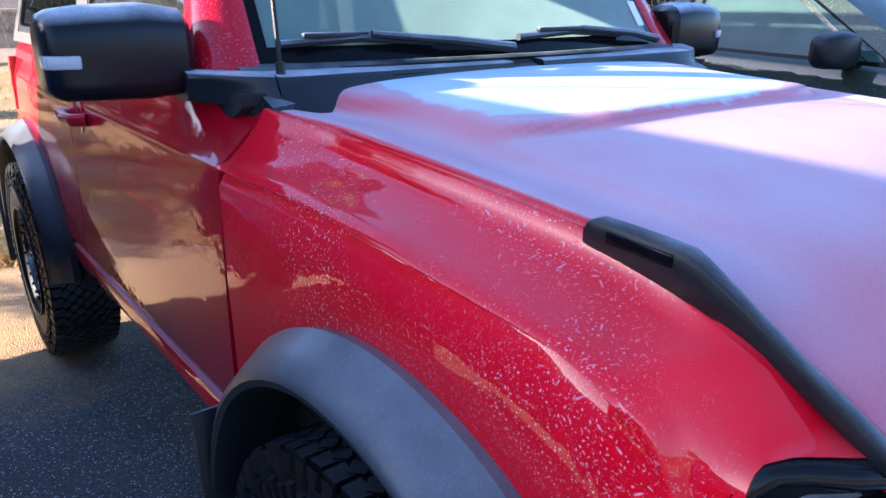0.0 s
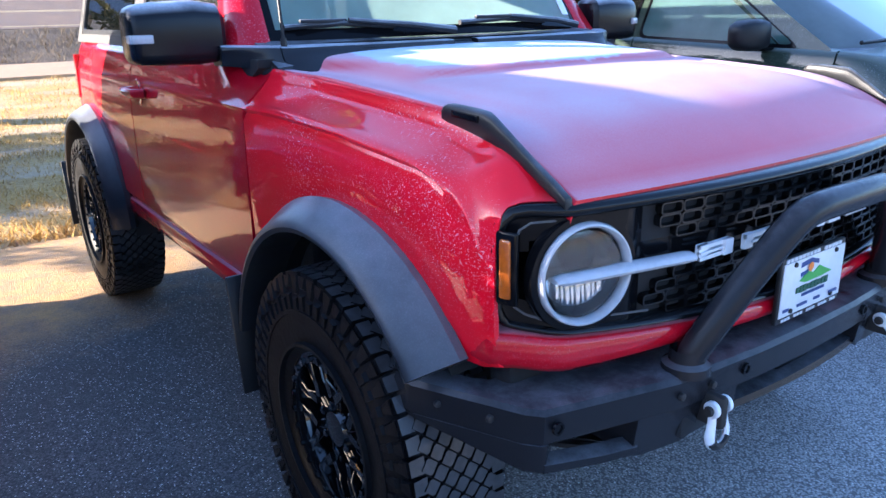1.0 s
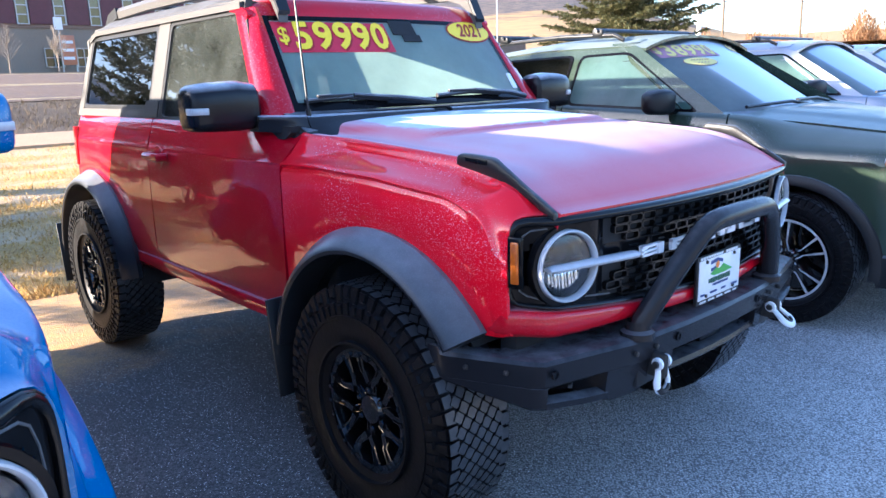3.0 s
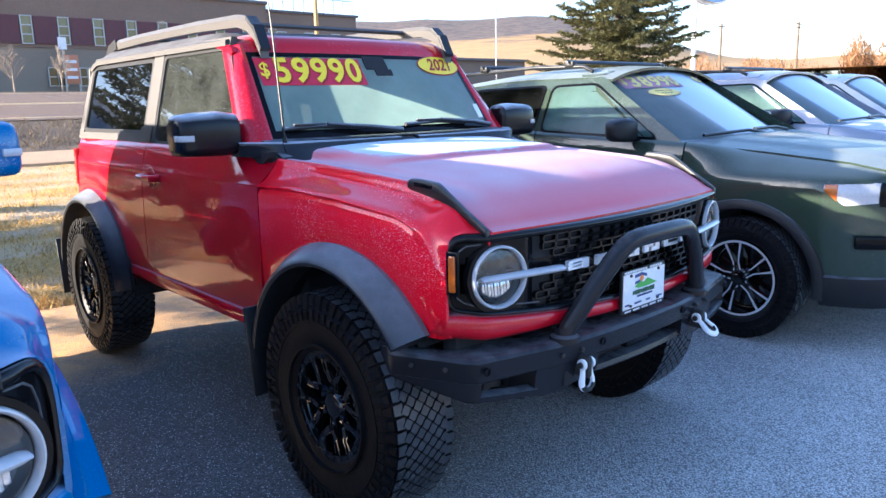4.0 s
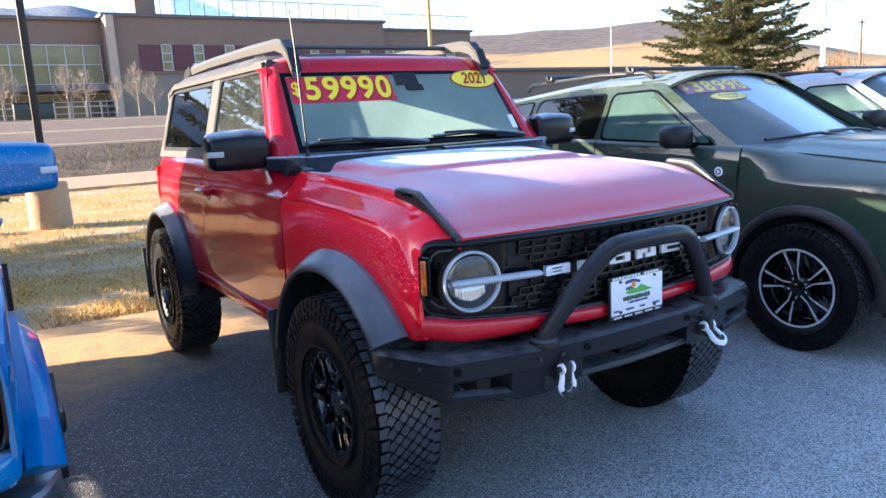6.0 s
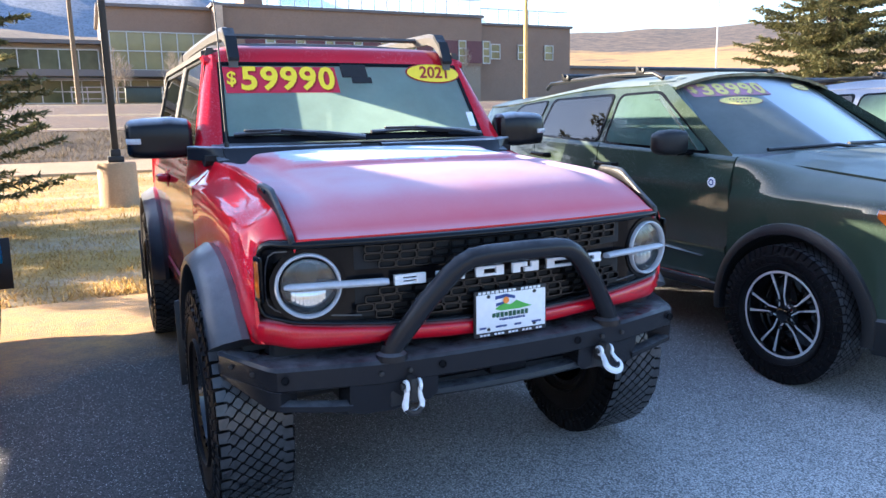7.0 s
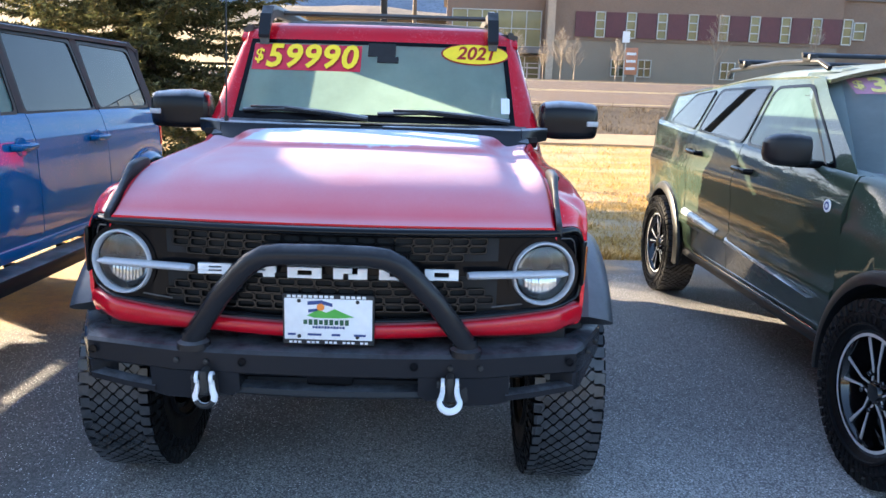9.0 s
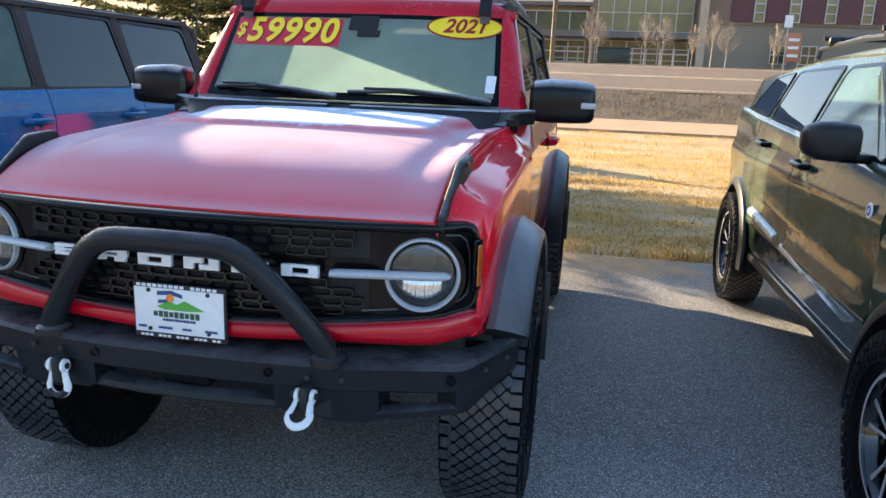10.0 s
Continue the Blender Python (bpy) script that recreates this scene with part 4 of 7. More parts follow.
            secs.append([(s * q, yy + 0.018 - 0.022 * math.cos(a) * (1.0 if math.cos(a) > 0 else 0.5), hh * math.sin(a)) for a in span(-math.pi, math.pi, 15)[:-1]])
        vv = grid(bm, secs, True)
        cap(bm, vv[0])
        cap(bm, vv[-1])
        part("light_bar", bm, LIGHT_BAR, lamp, "pale horizontal light bar")
        if not hoop:
            continue
        bm = bmesh.new()
        my = -0.535
        box(bm, (s * 0.767, my, 0.958), (0.014, 0.024, 0.112), 0.005, Euler((0, 0, radians(-s * 18))).to_matrix())
        mk = part("marker_light", bm, AMBER, body, "amber side marker lamp")
        bm = bmesh.new()
        box(bm, (s * 0.764, my, 0.958), (0.012, 0.044, 0.138), 0.006, Euler((0, 0, radians(-s * 18))).to_matrix())
        part("marker_bezel", bm, GLOSS, mk)
    # painted strip below the grille; its ends run round into the wings
    bm = bmesh.new()
    run = [(x, grille_y(x)) for x in span(0.0, 0.764, 33)] + [(0.7715, -0.493), (0.7770, -0.474), (0.781, -0.452)]
    run = [(-x, y) for x, y in run[:0:-1]] + run
    rows = []
    for i, (x, y) in enumerate(run):
        xa, ya = run[max(0, i - 1)]
        xb, yb = run[min(len(run) - 1, i + 1)]
        nv = Vector((yb - ya, -(xb - xa))).normalized()
        z = strip_top(min(abs(x), 0.74))
        h = 0.045 + 0.026 * smoothstep(0.30, 0.74, abs(x))
        k = 1.0 - smoothstep(-0.51, -0.455, y) if abs(x) > 0.74 else 1.0
        top = z + 0.004
        rows.append([(x + nv.x * o * (k if o > 0 else 1), y + nv.y * o * (k if o > 0 else 1), zz) for o, zz in ((-0.03, top + 0.002), (0.004, top), (0.011, top - h * 0.16), (0.0125, top - h * 0.5), (0.007, top - h * 0.82), (-0.006, top - h * 1.04), (-0.03, top - h * 1.06))])
    thick_grid(bm, rows, (0, 0.03, 0))
    part("front_panel", bm, paint, body, "", 60)
    # dark filler blocks added behind the panels: keep the light out of wheel wells and engine bay
    for nm, c, sz in (("filler_centre", (0, (back + -0.30) / 2 + 0.2, 0.70), (1.06, back - 0.1, 0.30)), ("filler_engine_bay", (0, -0.30, 0.88), (1.20, 0.50, 0.34)),
                      ("filler_bumper", (0, -0.47, 0.725), (1.46, 0.07, 0.12)), ("filler_wheel_well", (0, 0.42, 0.82), (1.46, 0.18, 0.42)), ("filler_dash_wall", (0, 0.60, 0.96), (1.44, 0.08, 0.62)),
                      ("filler_floor", (0, (0.52 + wb - 0.55) / 2, 0.72), (1.50, wb - 1.10, 0.24)), ("filler_rear", (0, (wb + 0.5 + back) / 2 - 0.2, 0.86), (1.18, 0.75, 0.6))):
        bm = bmesh.new()
        box(bm, c, sz, 0.02)
        part(nm, bm, DARK, body)
    bm = bmesh.new()
    for x in (-0.42, 0.42):
        box(bm, (x, wb / 2, 0.50), (0.10, back + 0.4, 0.12), 0.02)
    for y in axles:
        tube(bm, [(-0.66, y, WHEEL_Z), (0.66, y, WHEEL_Z)], 0.05, 10)
    tube(bm, [(-0.55, wb - 0.75, 0.46), (-0.55, wb - 0.40, 0.46)], 0.07, 10)
    part("chassis", bm, CAST, body)
    # wheels, flares, mud flaps
    for y in axles:
        for s in (-1, 1):
            wheel(body, "wheel", s * (0.776 if not soft else 0.715), y, WHEEL_Z, 0.413, 0.196, 0.255, rim_style, rim_mats, 58, 0.012, 17 if s > 0 else 5)
            bm = bmesh.new()
            rows = []
            a0, a1 = (10, 144) if y == 0 else (4, 176)
            for a in span(radians(a0), radians(a1), 36):
                ca, sa = math.cos(a), math.sin(a)
                yy = suv_half_width(min(max(y + 0.55 * ca, -0.5), back - 0.06), back)
                row = []
                for xx, rr in ((yy - 0.03, 0.500), (yy - 0.004, 0.556), (yy + 0.02, 0.562), (fl - 0.042, 0.540), (fl - 0.007, 0.516), (fl, 0.500), (fl - 0.004, 0.488), (fl - 0.017, 0.484), (yy - 0.03, 0.488)):
                    row.append((s * xx, y + rr * ca, HUB_Z + rr * sa))
                rows.append(row)
            vv = grid(bm, rows, True)
            cap(bm, vv[0])
            cap(bm, vv[-1])
            part("fender_flare", bm, flare_mat, body, "", 32)
            bm = bmesh.new()
            box(bm, (s * 0.80, y + 0.495, 0.50 if y == 0 else 0.46), (0.24, 0.012, 0.36), 0.005, Euler((radians(-8), 0, 0)).to_matrix())
            part("mud_flap", bm, PLASTIC, body)
            bm = bmesh.new()
            rows = []
            for a in span(radians(-2 if y else 2), radians(182 if y else 146), 20):
                rows.append([(s * x, y + 0.494 * math.cos(a), HUB_Z + 0.494 * math.sin(a)) for x in (0.45, 0.80)])
            thick_grid(bm, rows, (0, 0, 0.004))
            part("wheel_liner", bm, DARK, body)
    # bumper
    steel = BUMPER if hoop else STEEL
    plan = [(-0.872, -0.350), (-0.868, -0.372), (-0.768, -0.592), (-0.745, -0.620), (-0.45, -0.694), (-0.2, -0.712), (0, -0.716)]
    if not hoop:
        plan = [(-0.858, -0.300), (-0.852, -0.375), (-0.815, -0.455), (-0.740, -0.535), (-0.650, -0.595), (-0.45, -0.655), (-0.2, -0.690), (0, -0.700)]
    plan = plan + [(-x, y) for x, y in plan[-2::-1]]
    bm = bmesh.new()
    secs = []
    for x, y in plan:
        secs.append([(x, y + 0.16, 0.702), (x * 0.985, y + 0.022, 0.706), (x * 0.994, y + 0.008, 0.702), (x, y, 0.692), (x, y + 0.003, 0.634), (x, y + 0.010, 0.627), (x, y + 0.16, 0.627)])
    vv = grid(bm, secs, True)
    cap(bm, vv[0])
    cap(bm, vv[-1])
    bp = part("bumper", bm, steel, body, "black steel bumper dusted with frost" if hoop else "grey steel bumper", 28)
    for s in (-1, 1):
        bm = bmesh.new()
        prism(bm, [(s * 0.37, -0.695, 0.640), (s * 0.54, -0.668, 0.640), (s * 0.54, -0.655, 0.545), (s * 0.50, -0.650, 0.530), (s * 0.40, -0.665, 0.530), (s * 0.37, -0.675, 0.545)], (0, 0.11, 0))
        part("bumper_bracket", bm, BUMPER, bp, "", 28)
        bm = bmesh.new()
        prism(bm, [(s * 0.265, -0.702, 0.640), (s * 0.33, -0.697, 0.640), (s * 0.33, -0.685, 0.560), (s * 0.29, -0.688, 0.552), (s * 0.265, -0.695, 0.575)], (0, 0.09, 0))
        part("bumper_bracket", bm, BUMPER, bp, "", 28)
        if not hoop:
            continue
        bm = bmesh.new()
        secs = []
        for x, y, zl in ((0.738, -0.620, 0.570), (0.746, -0.616, 0.566), (0.768, -0.589, 0.566), (0.866, -0.372, 0.614), (0.870, -0.352, 0.618)):
            secs.append([(s * x, y, 0.629), (s * x, y + 0.002, zl + 0.006), (s * (x - 0.004), y + 0.008, zl), (s * (x - 0.06), y + 0.05, zl), (s * (x - 0.06), y + 0.05, 0.629)])
        vv = grid(bm, secs, True)
        cap(bm, vv[0])
        cap(bm, vv[-1])
        part("bumper_end_plate", bm, steel, bp, "", 28)
        bm = bmesh.new()
        secs = []
        for x, y, z in ((0.53, -0.660, 0.560), (0.62, -0.646, 0.569), (0.742, -0.617, 0.582)):
            secs.append([(s * x, y, z - 0.012), (s * x, y - 0.002, z + 0.006), (s * x, y + 0.004, z + 0.010), (s * x, y + 0.030, z + 0.016), (s * x, y + 0.030, z - 0.014)])
        vv = grid(bm, secs, True)
        cap(bm, vv[0])
        cap(bm, vv[-1])
        part("bumper_end_bar", bm, BUMPER, bp, "", 28)
    bm = bmesh.new()
    secs = []
    for x in span(-0.30, 0.30, 9):
        y = -0.700 + 0.02 * (abs(x) / 0.3) ** 2
        secs.append([(x, y + 0.005, 0.556), (x, y - 0.005, 0.566), (x, y, 0.580), (x, y + 0.05, 0.584), (x, y + 0.05, 0.556)])
    vv = grid(bm, secs, True)
    cap(bm, vv[0])
    cap(bm, vv[-1])
    part("bumper_lower_bar", bm, BUMPER, bp, "", 28)
    bm = bmesh.new()
    box(bm, (0, -0.655, 0.620), (0.14, 0.05, 0.06), 0.008)
    part("radar_cover", bm, GLOSS, bp)
    bm = bmesh.new()
    box(bm, (0, -0.56, 0.60), (0.84, 0.05, 0.12), 0.01)
    part("bumper_back", bm, DARK, bp)
    if not hoop:
        # unseen plate, added to stop sun passing under the bumper
        bm = bmesh.new()
        prism(bm, [(-0.70, -0.50, 0.63), (0.70, -0.50, 0.63), (0.62, -0.52, 0.40), (0.50, -0.52, 0.33), (-0.50, -0.52, 0.33), (-0.62, -0.52, 0.40)], (0, 0.05, 0))
        part("sun_block_valance", bm, PLASTIC, bp)
    bm = bmesh.new()
    for k in range(3):
        box(bm, (0, -0.60, 0.585 + k * 0.018), (0.56, 0.01, 0.006), 0.0)
    part("lower_grille", bm, GLOSS, bp)
    bm = bmesh.new()
    prism(bm, [(-0.42, -0.440, 0.545), (0.42, -0.440, 0.545), (0.38, -0.420, 0.480), (0.34, -0.380, 0.435), (-0.34, -0.380, 0.435), (-0.38, -0.420, 0.480)], (0, 0.04, 0))
    prism(bm, [(-0.36, -0.390, 0.435), (0.36, -0.390, 0.435), (0.36, -0.10, 0.330), (-0.36, -0.10, 0.330)], (0, 0, 0.025))
    part("skid_plate", bm, INK, bp)
    for x in (-0.50, 0.50):
        bm = bmesh.new()
        box(bm, (x, -0.54, 0.515), (0.055, 0.20, 0.016), 0.006, Euler((radians(-10), 0, radians(18 if x < 0 else -18))).to_matrix())
        box(bm, (x * 1.10, -0.50, 0.500), (0.030, 0.22, 0.014), 0.006, Euler((radians(-12), 0, radians(18 if x < 0 else -18))).to_matrix())
        part("air_deflector", bm, INK, bp)
    for x in (-0.725, -0.253, 0.253, 0.725):
        bm = bmesh.new()
        y = lerp_table([(0, -0.716), (0.2, -0.712), (0.45, -0.695), (0.72, -0.632)], abs(x))
        lathe(bm, [(0.0, 0.013), (-0.006, 0.013), (-0.006, 0.009), (-0.003, 0.008), (-0.003, 0.0)], 16, (x, y + 0.001, 0.668), "y")
        part("parking_sensor", bm, GLOSS, bp)
    for s in (-1, 1):
        for x, y, z in ((0.36, -0.705, 0.665), (0.45, -0.697, 0.665), (0.845, -0.425, 0.668), (0.80, -0.53, 0.668)):
            bm = bmesh.new()
            lathe(bm, [(0.004, 0.008), (-0.004, 0.008), (-0.006, 0.004), (-0.006, 0)], 8, (s * x, y, z), "y")
            part("bolt", bm, CAST, bp)
        # recovery shackle
        bm = bmesh.new()
        box(bm, (s * 0.360, -0.690, 0.612), (0.024, 0.10, 0.075), 0.012)
        part("tow_hook", bm, CAST, bp)
        sh = new("shackle")
        sh.parent = body
        sh.matrix_basis = pose(s * 0.360, -0.722, 0.618, -4 if s < 0 else -52, 0, 0) @ Matrix.Diagonal((0.68, 0.68, 0.72, 1))
        # forged bow: flat legs that widen downwards into a round bend
        bm = bmesh.new()
        pth = [(-0.030, 0, 0.0), (-0.031, 0, -0.03), (-0.036, 0, -0.055)] + [(0.042 * math.cos(a), 0, -0.075 + 0.040 * math.sin(a)) for a in span(radians(172), radians(368), 14)] + [(0.036, 0, -0.055), (0.031, 0, -0.03), (0.030, 0, 0.0)]
        tube(bm, pth, [0.0085, 0.0095, 0.0105] + [0.0115] * 14 + [0.0105, 0.0095, 0.0085], 10, True, 1.35)
        for q in (-1, 1):
            lathe(bm, [(-0.008, 0.024), (-0.006, 0.026), (0.006, 0.026), (0.008, 0.024), (0.008, 0.012), (-0.008, 0.012)], 20, (q * 0.031, 0, 0.006), "x", True)
        part("bow", bm, WHITE, sh, "white enamelled shackle bow with chips")
        bm = bmesh.new()
        lr, ly, lw = (0.041, -0.006, 0.0105) if s < 0 else (0.0325, -0.004, 0.0075)
        tube(bm, [(lr * math.cos(a), ly, -0.074 + lr * math.sin(a)) for a in span(radians(205 if s < 0 else 185), radians(335 if s < 0 else 355), 12)], lw, 8, True, 1.5)
        part("liner", bm, INK, sh, "black rubber liner")
        bm = bmesh.new()
        tube(bm, [(-0.048, 0, 0.006), (0.045, 0, 0.006)], 0.012, 12)
        lathe(bm, [(-0.056, 0.0), (-0.056, 0.014), (-0.046, 0.016), (-0.042, 0.012)], 8, (0, 0, 0.006), "x")
        part("pin", bm, CAST, sh)
        bm = bmesh.new()
        box(bm, (s * 0.357, -0.655, 0.600), (0.120, 0.05, 0.11), 0.008)
        part("hook_recess", bm, INK, bp)
    if hoop:
        bm = bmesh.new()
        base = [(0.405, -0.668, 0.695), (0.400, -0.676, 0.74), (0.305, -0.716, 0.875), (0.235, -0.738, 0.955), (0.205, -0.745, 0.982), (0.170, -0.750, 1.000), (0.125, -0.753, 1.006), (0.0, -0.756, 1.008)]
        path = base + [(-x, y, z) for x, y, z in base[-2::-1]]
        tube(bm, path, 0.0315, 16)
        hp = part("bull_bar", bm, BUMPER, body, "black tubular hoop over the bumper", 50)
        for s in (-1, 1):
            bm = bmesh.new()
            lathe(bm, [(0.0, 0.050), (0.018, 0.048), (0.026, 0.036), (0.05, 0.034)], 24, (s * 0.405, -0.668, 0.698), "z")
            part("collar", bm, BUMPER, hp)
    # dealer plate: white card with a picture of hills and bars for its writing
    bm = bmesh.new()
    box(bm, (0, -0.690, 0.801), (0.268, 0.012, 0.152), 0.004)
    pl = part("front_plate", bm, INK, body, "white dealer card in a black plate frame")
    bm = bmesh.new()
    box(bm, (0, -0.6975, 0.803), (0.256, 0.003, 0.124), 0.001)
    part("card", bm, WHITE, pl)
    bm = bmesh.new()
    yy = -0.7008
    prism(bm, [(-0.062, yy, 0.815), (-0.03, yy, 0.832), (-0.005, yy, 0.824), (0.018, yy, 0.836), (0.04, yy, 0.826), (0.075, yy, 0.812), (0.03, yy, 0.808), (-0.04, yy, 0.808)], (0, 0.002, 0))
    part("green_hills", bm, GREEN_INK, pl)
    bm = bmesh.new()
    prism(bm, [(-0.060, yy, 0.846), (-0.02, yy, 0.850), (0.012, yy, 0.842), (0.012, yy, 0.852), (-0.02, yy, 0.861), (-0.060, yy, 0.857)], (0, 0.002, 0))
    prism(bm, [(-0.058, yy, 0.824), (-0.03, yy, 0.828), (-0.03, yy, 0.836), (-0.058, yy, 0.833)], (0, 0.002, 0))
    part("flag_stripe", bm, NAVY_INK, pl)
    bm = bmesh.new()
    lathe(bm, [(yy, 0.011), (yy - 0.0015, 0.0)], 20, (-0.022, -0.0012, 0.841), "y")
    part("flag_disc", bm, ORANGE_INK, pl)
    bars = []
    for x0, x1, z0, z1 in ((-0.072, 0.064, 0.787, 0.803), (-0.046, 0.050, 0.776, 0.783)):
        n = 9 if z0 > 0.78 else 11
        for k in range(n):
            a, b = x0 + (x1 - x0) * k / n, x0 + (x1 - x0) * (k + 0.72) / n
            bars.append(((a + b) / 2, yy, (z0 + z1) / 2, b - a, (z1 - z0) * (1.0 if k % 3 else 0.8), DARK_GREEN if z0 > 0.78 else NAVY_INK))
    for x0, x1 in ((-0.118, -0.095), (-0.06, -0.02), (0.01, 0.035), (0.075, 0.11)):
        bars.append(((x0 + x1) / 2, yy, 0.757, x1 - x0, 0.006, NAVY_INK))
    bars += [(-0.115 + k * 0.0156, -0.6975, 0.871, 0.011, 0.008, WHITE) for k in range(15) if k != 9]
    bars += [(-0.11 + k * 0.013, -0.6975, 0.7325, 0.009, 0.006, WHITE) for k in range(18) if k % 4 != 3]
    for x, y, z, w, h, ink in bars:
        bm = bmesh.new()
        box(bm, (x, y, z), (w, 0.002, h), 0.0)
        part("writing_bar", bm, ink, pl)
    for x in (-0.085, 0.085):
        for z in (0.751, 0.858):
            bm = bmesh.new()
            lathe(bm, [(0.0, 0.006), (-0.004, 0.005), (-0.004, 0)], 10, (x, -0.699, z), "y")
            part("plate_screw", bm, CAST, pl)
    # mirrors
    for s in (-1, 1):
        bm = bmesh.new()
        secs = []
        for k, (x, hh, dd, zc) in enumerate(((0.772, 0.066, 0.05, 1.346), (0.788, 0.082, 0.068, 1.349), (0.86, 0.090, 0.078, 1.351), (0.96, 0.086, 0.077, 1.350), (1.012, 0.081, 0.071, 1.348), (1.028, 0.074, 0.062, 1.347), (1.036, 0.060, 0.048, 1.346))):
            ring_ = []
            for a in span(0, 2 * math.pi, 25)[:-1]:
                ca, sa = math.cos(a), math.sin(a)
                q = 0.62 if sa > 0 else 0.40
                ring_.append((s * x, 0.755 + dd * math.copysign(abs(ca) ** q, ca) + 0.02 * (x - 0.81), zc + hh * math.copysign(abs(sa) ** q, sa)))
            secs.append(ring_)
        vv = grid(bm, secs, True)
        cap(bm, vv[0])
        cap(bm, vv[-1])
        mr = part("mirror", bm, mirror_mat, body, "wing mirror with frosted cap", 40)
        bm = bmesh.new()
        cowl_loft(bm, s, ((0.800, 0.672, 0.680, 1.313, 1.266), (0.77, 0.640, 0.648, 1.312, 1.263), (0.745, 0.610, 0.618, 1.311, 1.261), (0.718, 0.582, 0.578, 1.310, 1.257), (0.692, 0.566, 0.548, 1.309, 1.250), (0.670, 0.558, 0.525, 1.308, 1.247)))
        part("mirror_arm", bm, COWL, mr)
        bm = bmesh.new()
        box(bm, (s * 1.008, 0.690, 1.338), (0.056, 0.014, 0.024), 0.004, Euler((0, 0, radians(s * 22))).to_matrix())
        box(bm, (s * 1.034, 0.722, 1.338), (0.010, 0.045, 0.024), 0.003)
        part("indicator", bm, LIGHT_BAR, mr)
        bm = bmesh.new()
        box(bm, (s * 0.925, 0.832, 1.350), (0.17, 0.004, 0.13), 0.001)
        part("mirror_glass", bm, CHROME, mr)
    for s in (-1, 1):
        bm = bmesh.new()
        cowl_loft(bm, s, ((0.667, 0.557, 0.522, 1.3075, 1.246), (0.645, 0.554, 0.500, 1.307, 1.244), (0.60, 0.552, 0.480, 1.307, 1.240), (0.56, 0.552, 0.485, 1.307, 1.244), (0.50, 0.555, 0.510, 1.307, 1.256), (0.40, 0.558, 0.548, 1.306, 1.272), (0.25, 0.558, 0.553, 1.306, 1.28), (0.05, 0.556, 0.552, 1.306, 1.282)))
        part("cowl_end", bm, COWL, body, "", 40)
        # black foot under the mirror's arm
        bm = bmesh.new()
        prism(bm, [(s * 0.742, 0.556, 1.275), (s * 0.742, 0.560, 1.252), (s * 0.742, 0.585, 1.236), (s * 0.742, 0.610, 1.227), (s * 0.742, 0.650, 1.229), (s * 0.742, 0.790, 1.248), (s * 0.742, 0.790, 1.275)], Vector((-s * 0.07, 0, 0)))
        part("mirror_foot", bm, DARK, body)
    bm = bmesh.new()
    tube(bm, [(-0.650, 0.575, 1.29), (-0.650, 0.577, 1.33)], 0.010, 8)
    tube(bm, [(-0.650, 0.577, 1.33), (-0.650, 0.62, 1.75), (-0.655, 0.665, 2.10)], [0.005, 0.0035, 0.002], 6)
    part("antenna", bm, PLASTIC, body)
    # cabin
    cab_end = back - 0.03
    top = HARDTOP if not soft else SOFTTOP
    zt = 1.700
    for s in (-1, 1):
        yr = cab_end
        yb = door_end if not four else 2.33
        # door glass
        front_low, front_top = glass_y(0.62, 1.30) + 0.085, glass_y(0.62, 1.69) + 0.06
        panes = []
        d_end = 1.665 if not four else 1.40
        panes.append((round_poly([(front_low, 1.295, 0), (d_end, 1.295, 0), (d_end, zt, 0), (front_top, zt, 0)], 0.03), "door_window", SIDE_GLASS if not four else FROST_GLASS))
        if four:
            panes.append((round_poly([(1.50, 1.295, 0), (2.28, 1.295, 0), (2.20, 1.69, 0), (1.50, zt, 0)], 0.03), "door_window", TINT_GLASS))
            panes.append((round_poly([(2.36, 1.30, 0), (yr - 0.12, 1.30, 0), (yr - 0.22, 1.68, 0), (2.32, 1.69, 0)], 0.05), "quarter_window", TINT_GLASS))
        else:
            panes.append((round_poly([(1.835, 1.345, 0), (yr - 0.10, 1.345, 0), (yr - 0.13, 1.690, 0), (1.835, 1.690, 0)], 0.03), "quarter_window", TINT_GLASS))
        for pts, nm, gm in panes:
            bm = bmesh.new()
            prism(bm, cab_poly(s, [(y, z) for y, z, _ in pts], -0.010), (-s * 0.004, 0, 0))
            g = part(nm, bm, gm, body, "")
            g.visible_shadow = False
            cy = sum(p[0] for p in pts) / len(pts)
            cz = sum(p[1] for p in pts) / len(pts)
            outer = []
            for y, z, _ in pts:
                v = Vector((y - cy, z - cz))
                outer.append((y + 0.020 * (1 if v.x > 0 else -1), z + 0.020 * (1 if v.y > 0 else -1)))
            bm = bmesh.new()
            ring_panel(bm, cab_poly(s, outer, -0.002), cab_poly(s, [(y, z) for y, z, _ in pts], -0.002), (-s * 0.02, 0, 0))
            part("window_seal", bm, PLASTIC, g)
        if not four:
            bm = bmesh.new()
            prism(bm, [(s * (cab_x(z) + 0.006), y, z) for y, z in ((1.70, 1.292), (1.90, 1.292), (1.87, 1.318), (1.845, 1.365), (1.70, 1.365))], (-s * 0.025, 0, 0))
            part("belt_bracket", bm, PLASTIC, body)
        # pillars and sides of the top
        bm = bmesh.new()
        t = (-s * 0.03, 0, 0)
        prism(bm, cab_poly(s, [(front_top - 0.02, zt + 0.019), (yr - 0.10, zt + 0.019), (yr - 0.12, zt + 0.055), (front_top - 0.02, zt + 0.055)]), t)
        if four:
            prism(bm, cab_poly(s, [(1.421, 1.285), (1.479, 1.285), (1.479, zt + 0.02), (1.421, zt + 0.02)]), t)
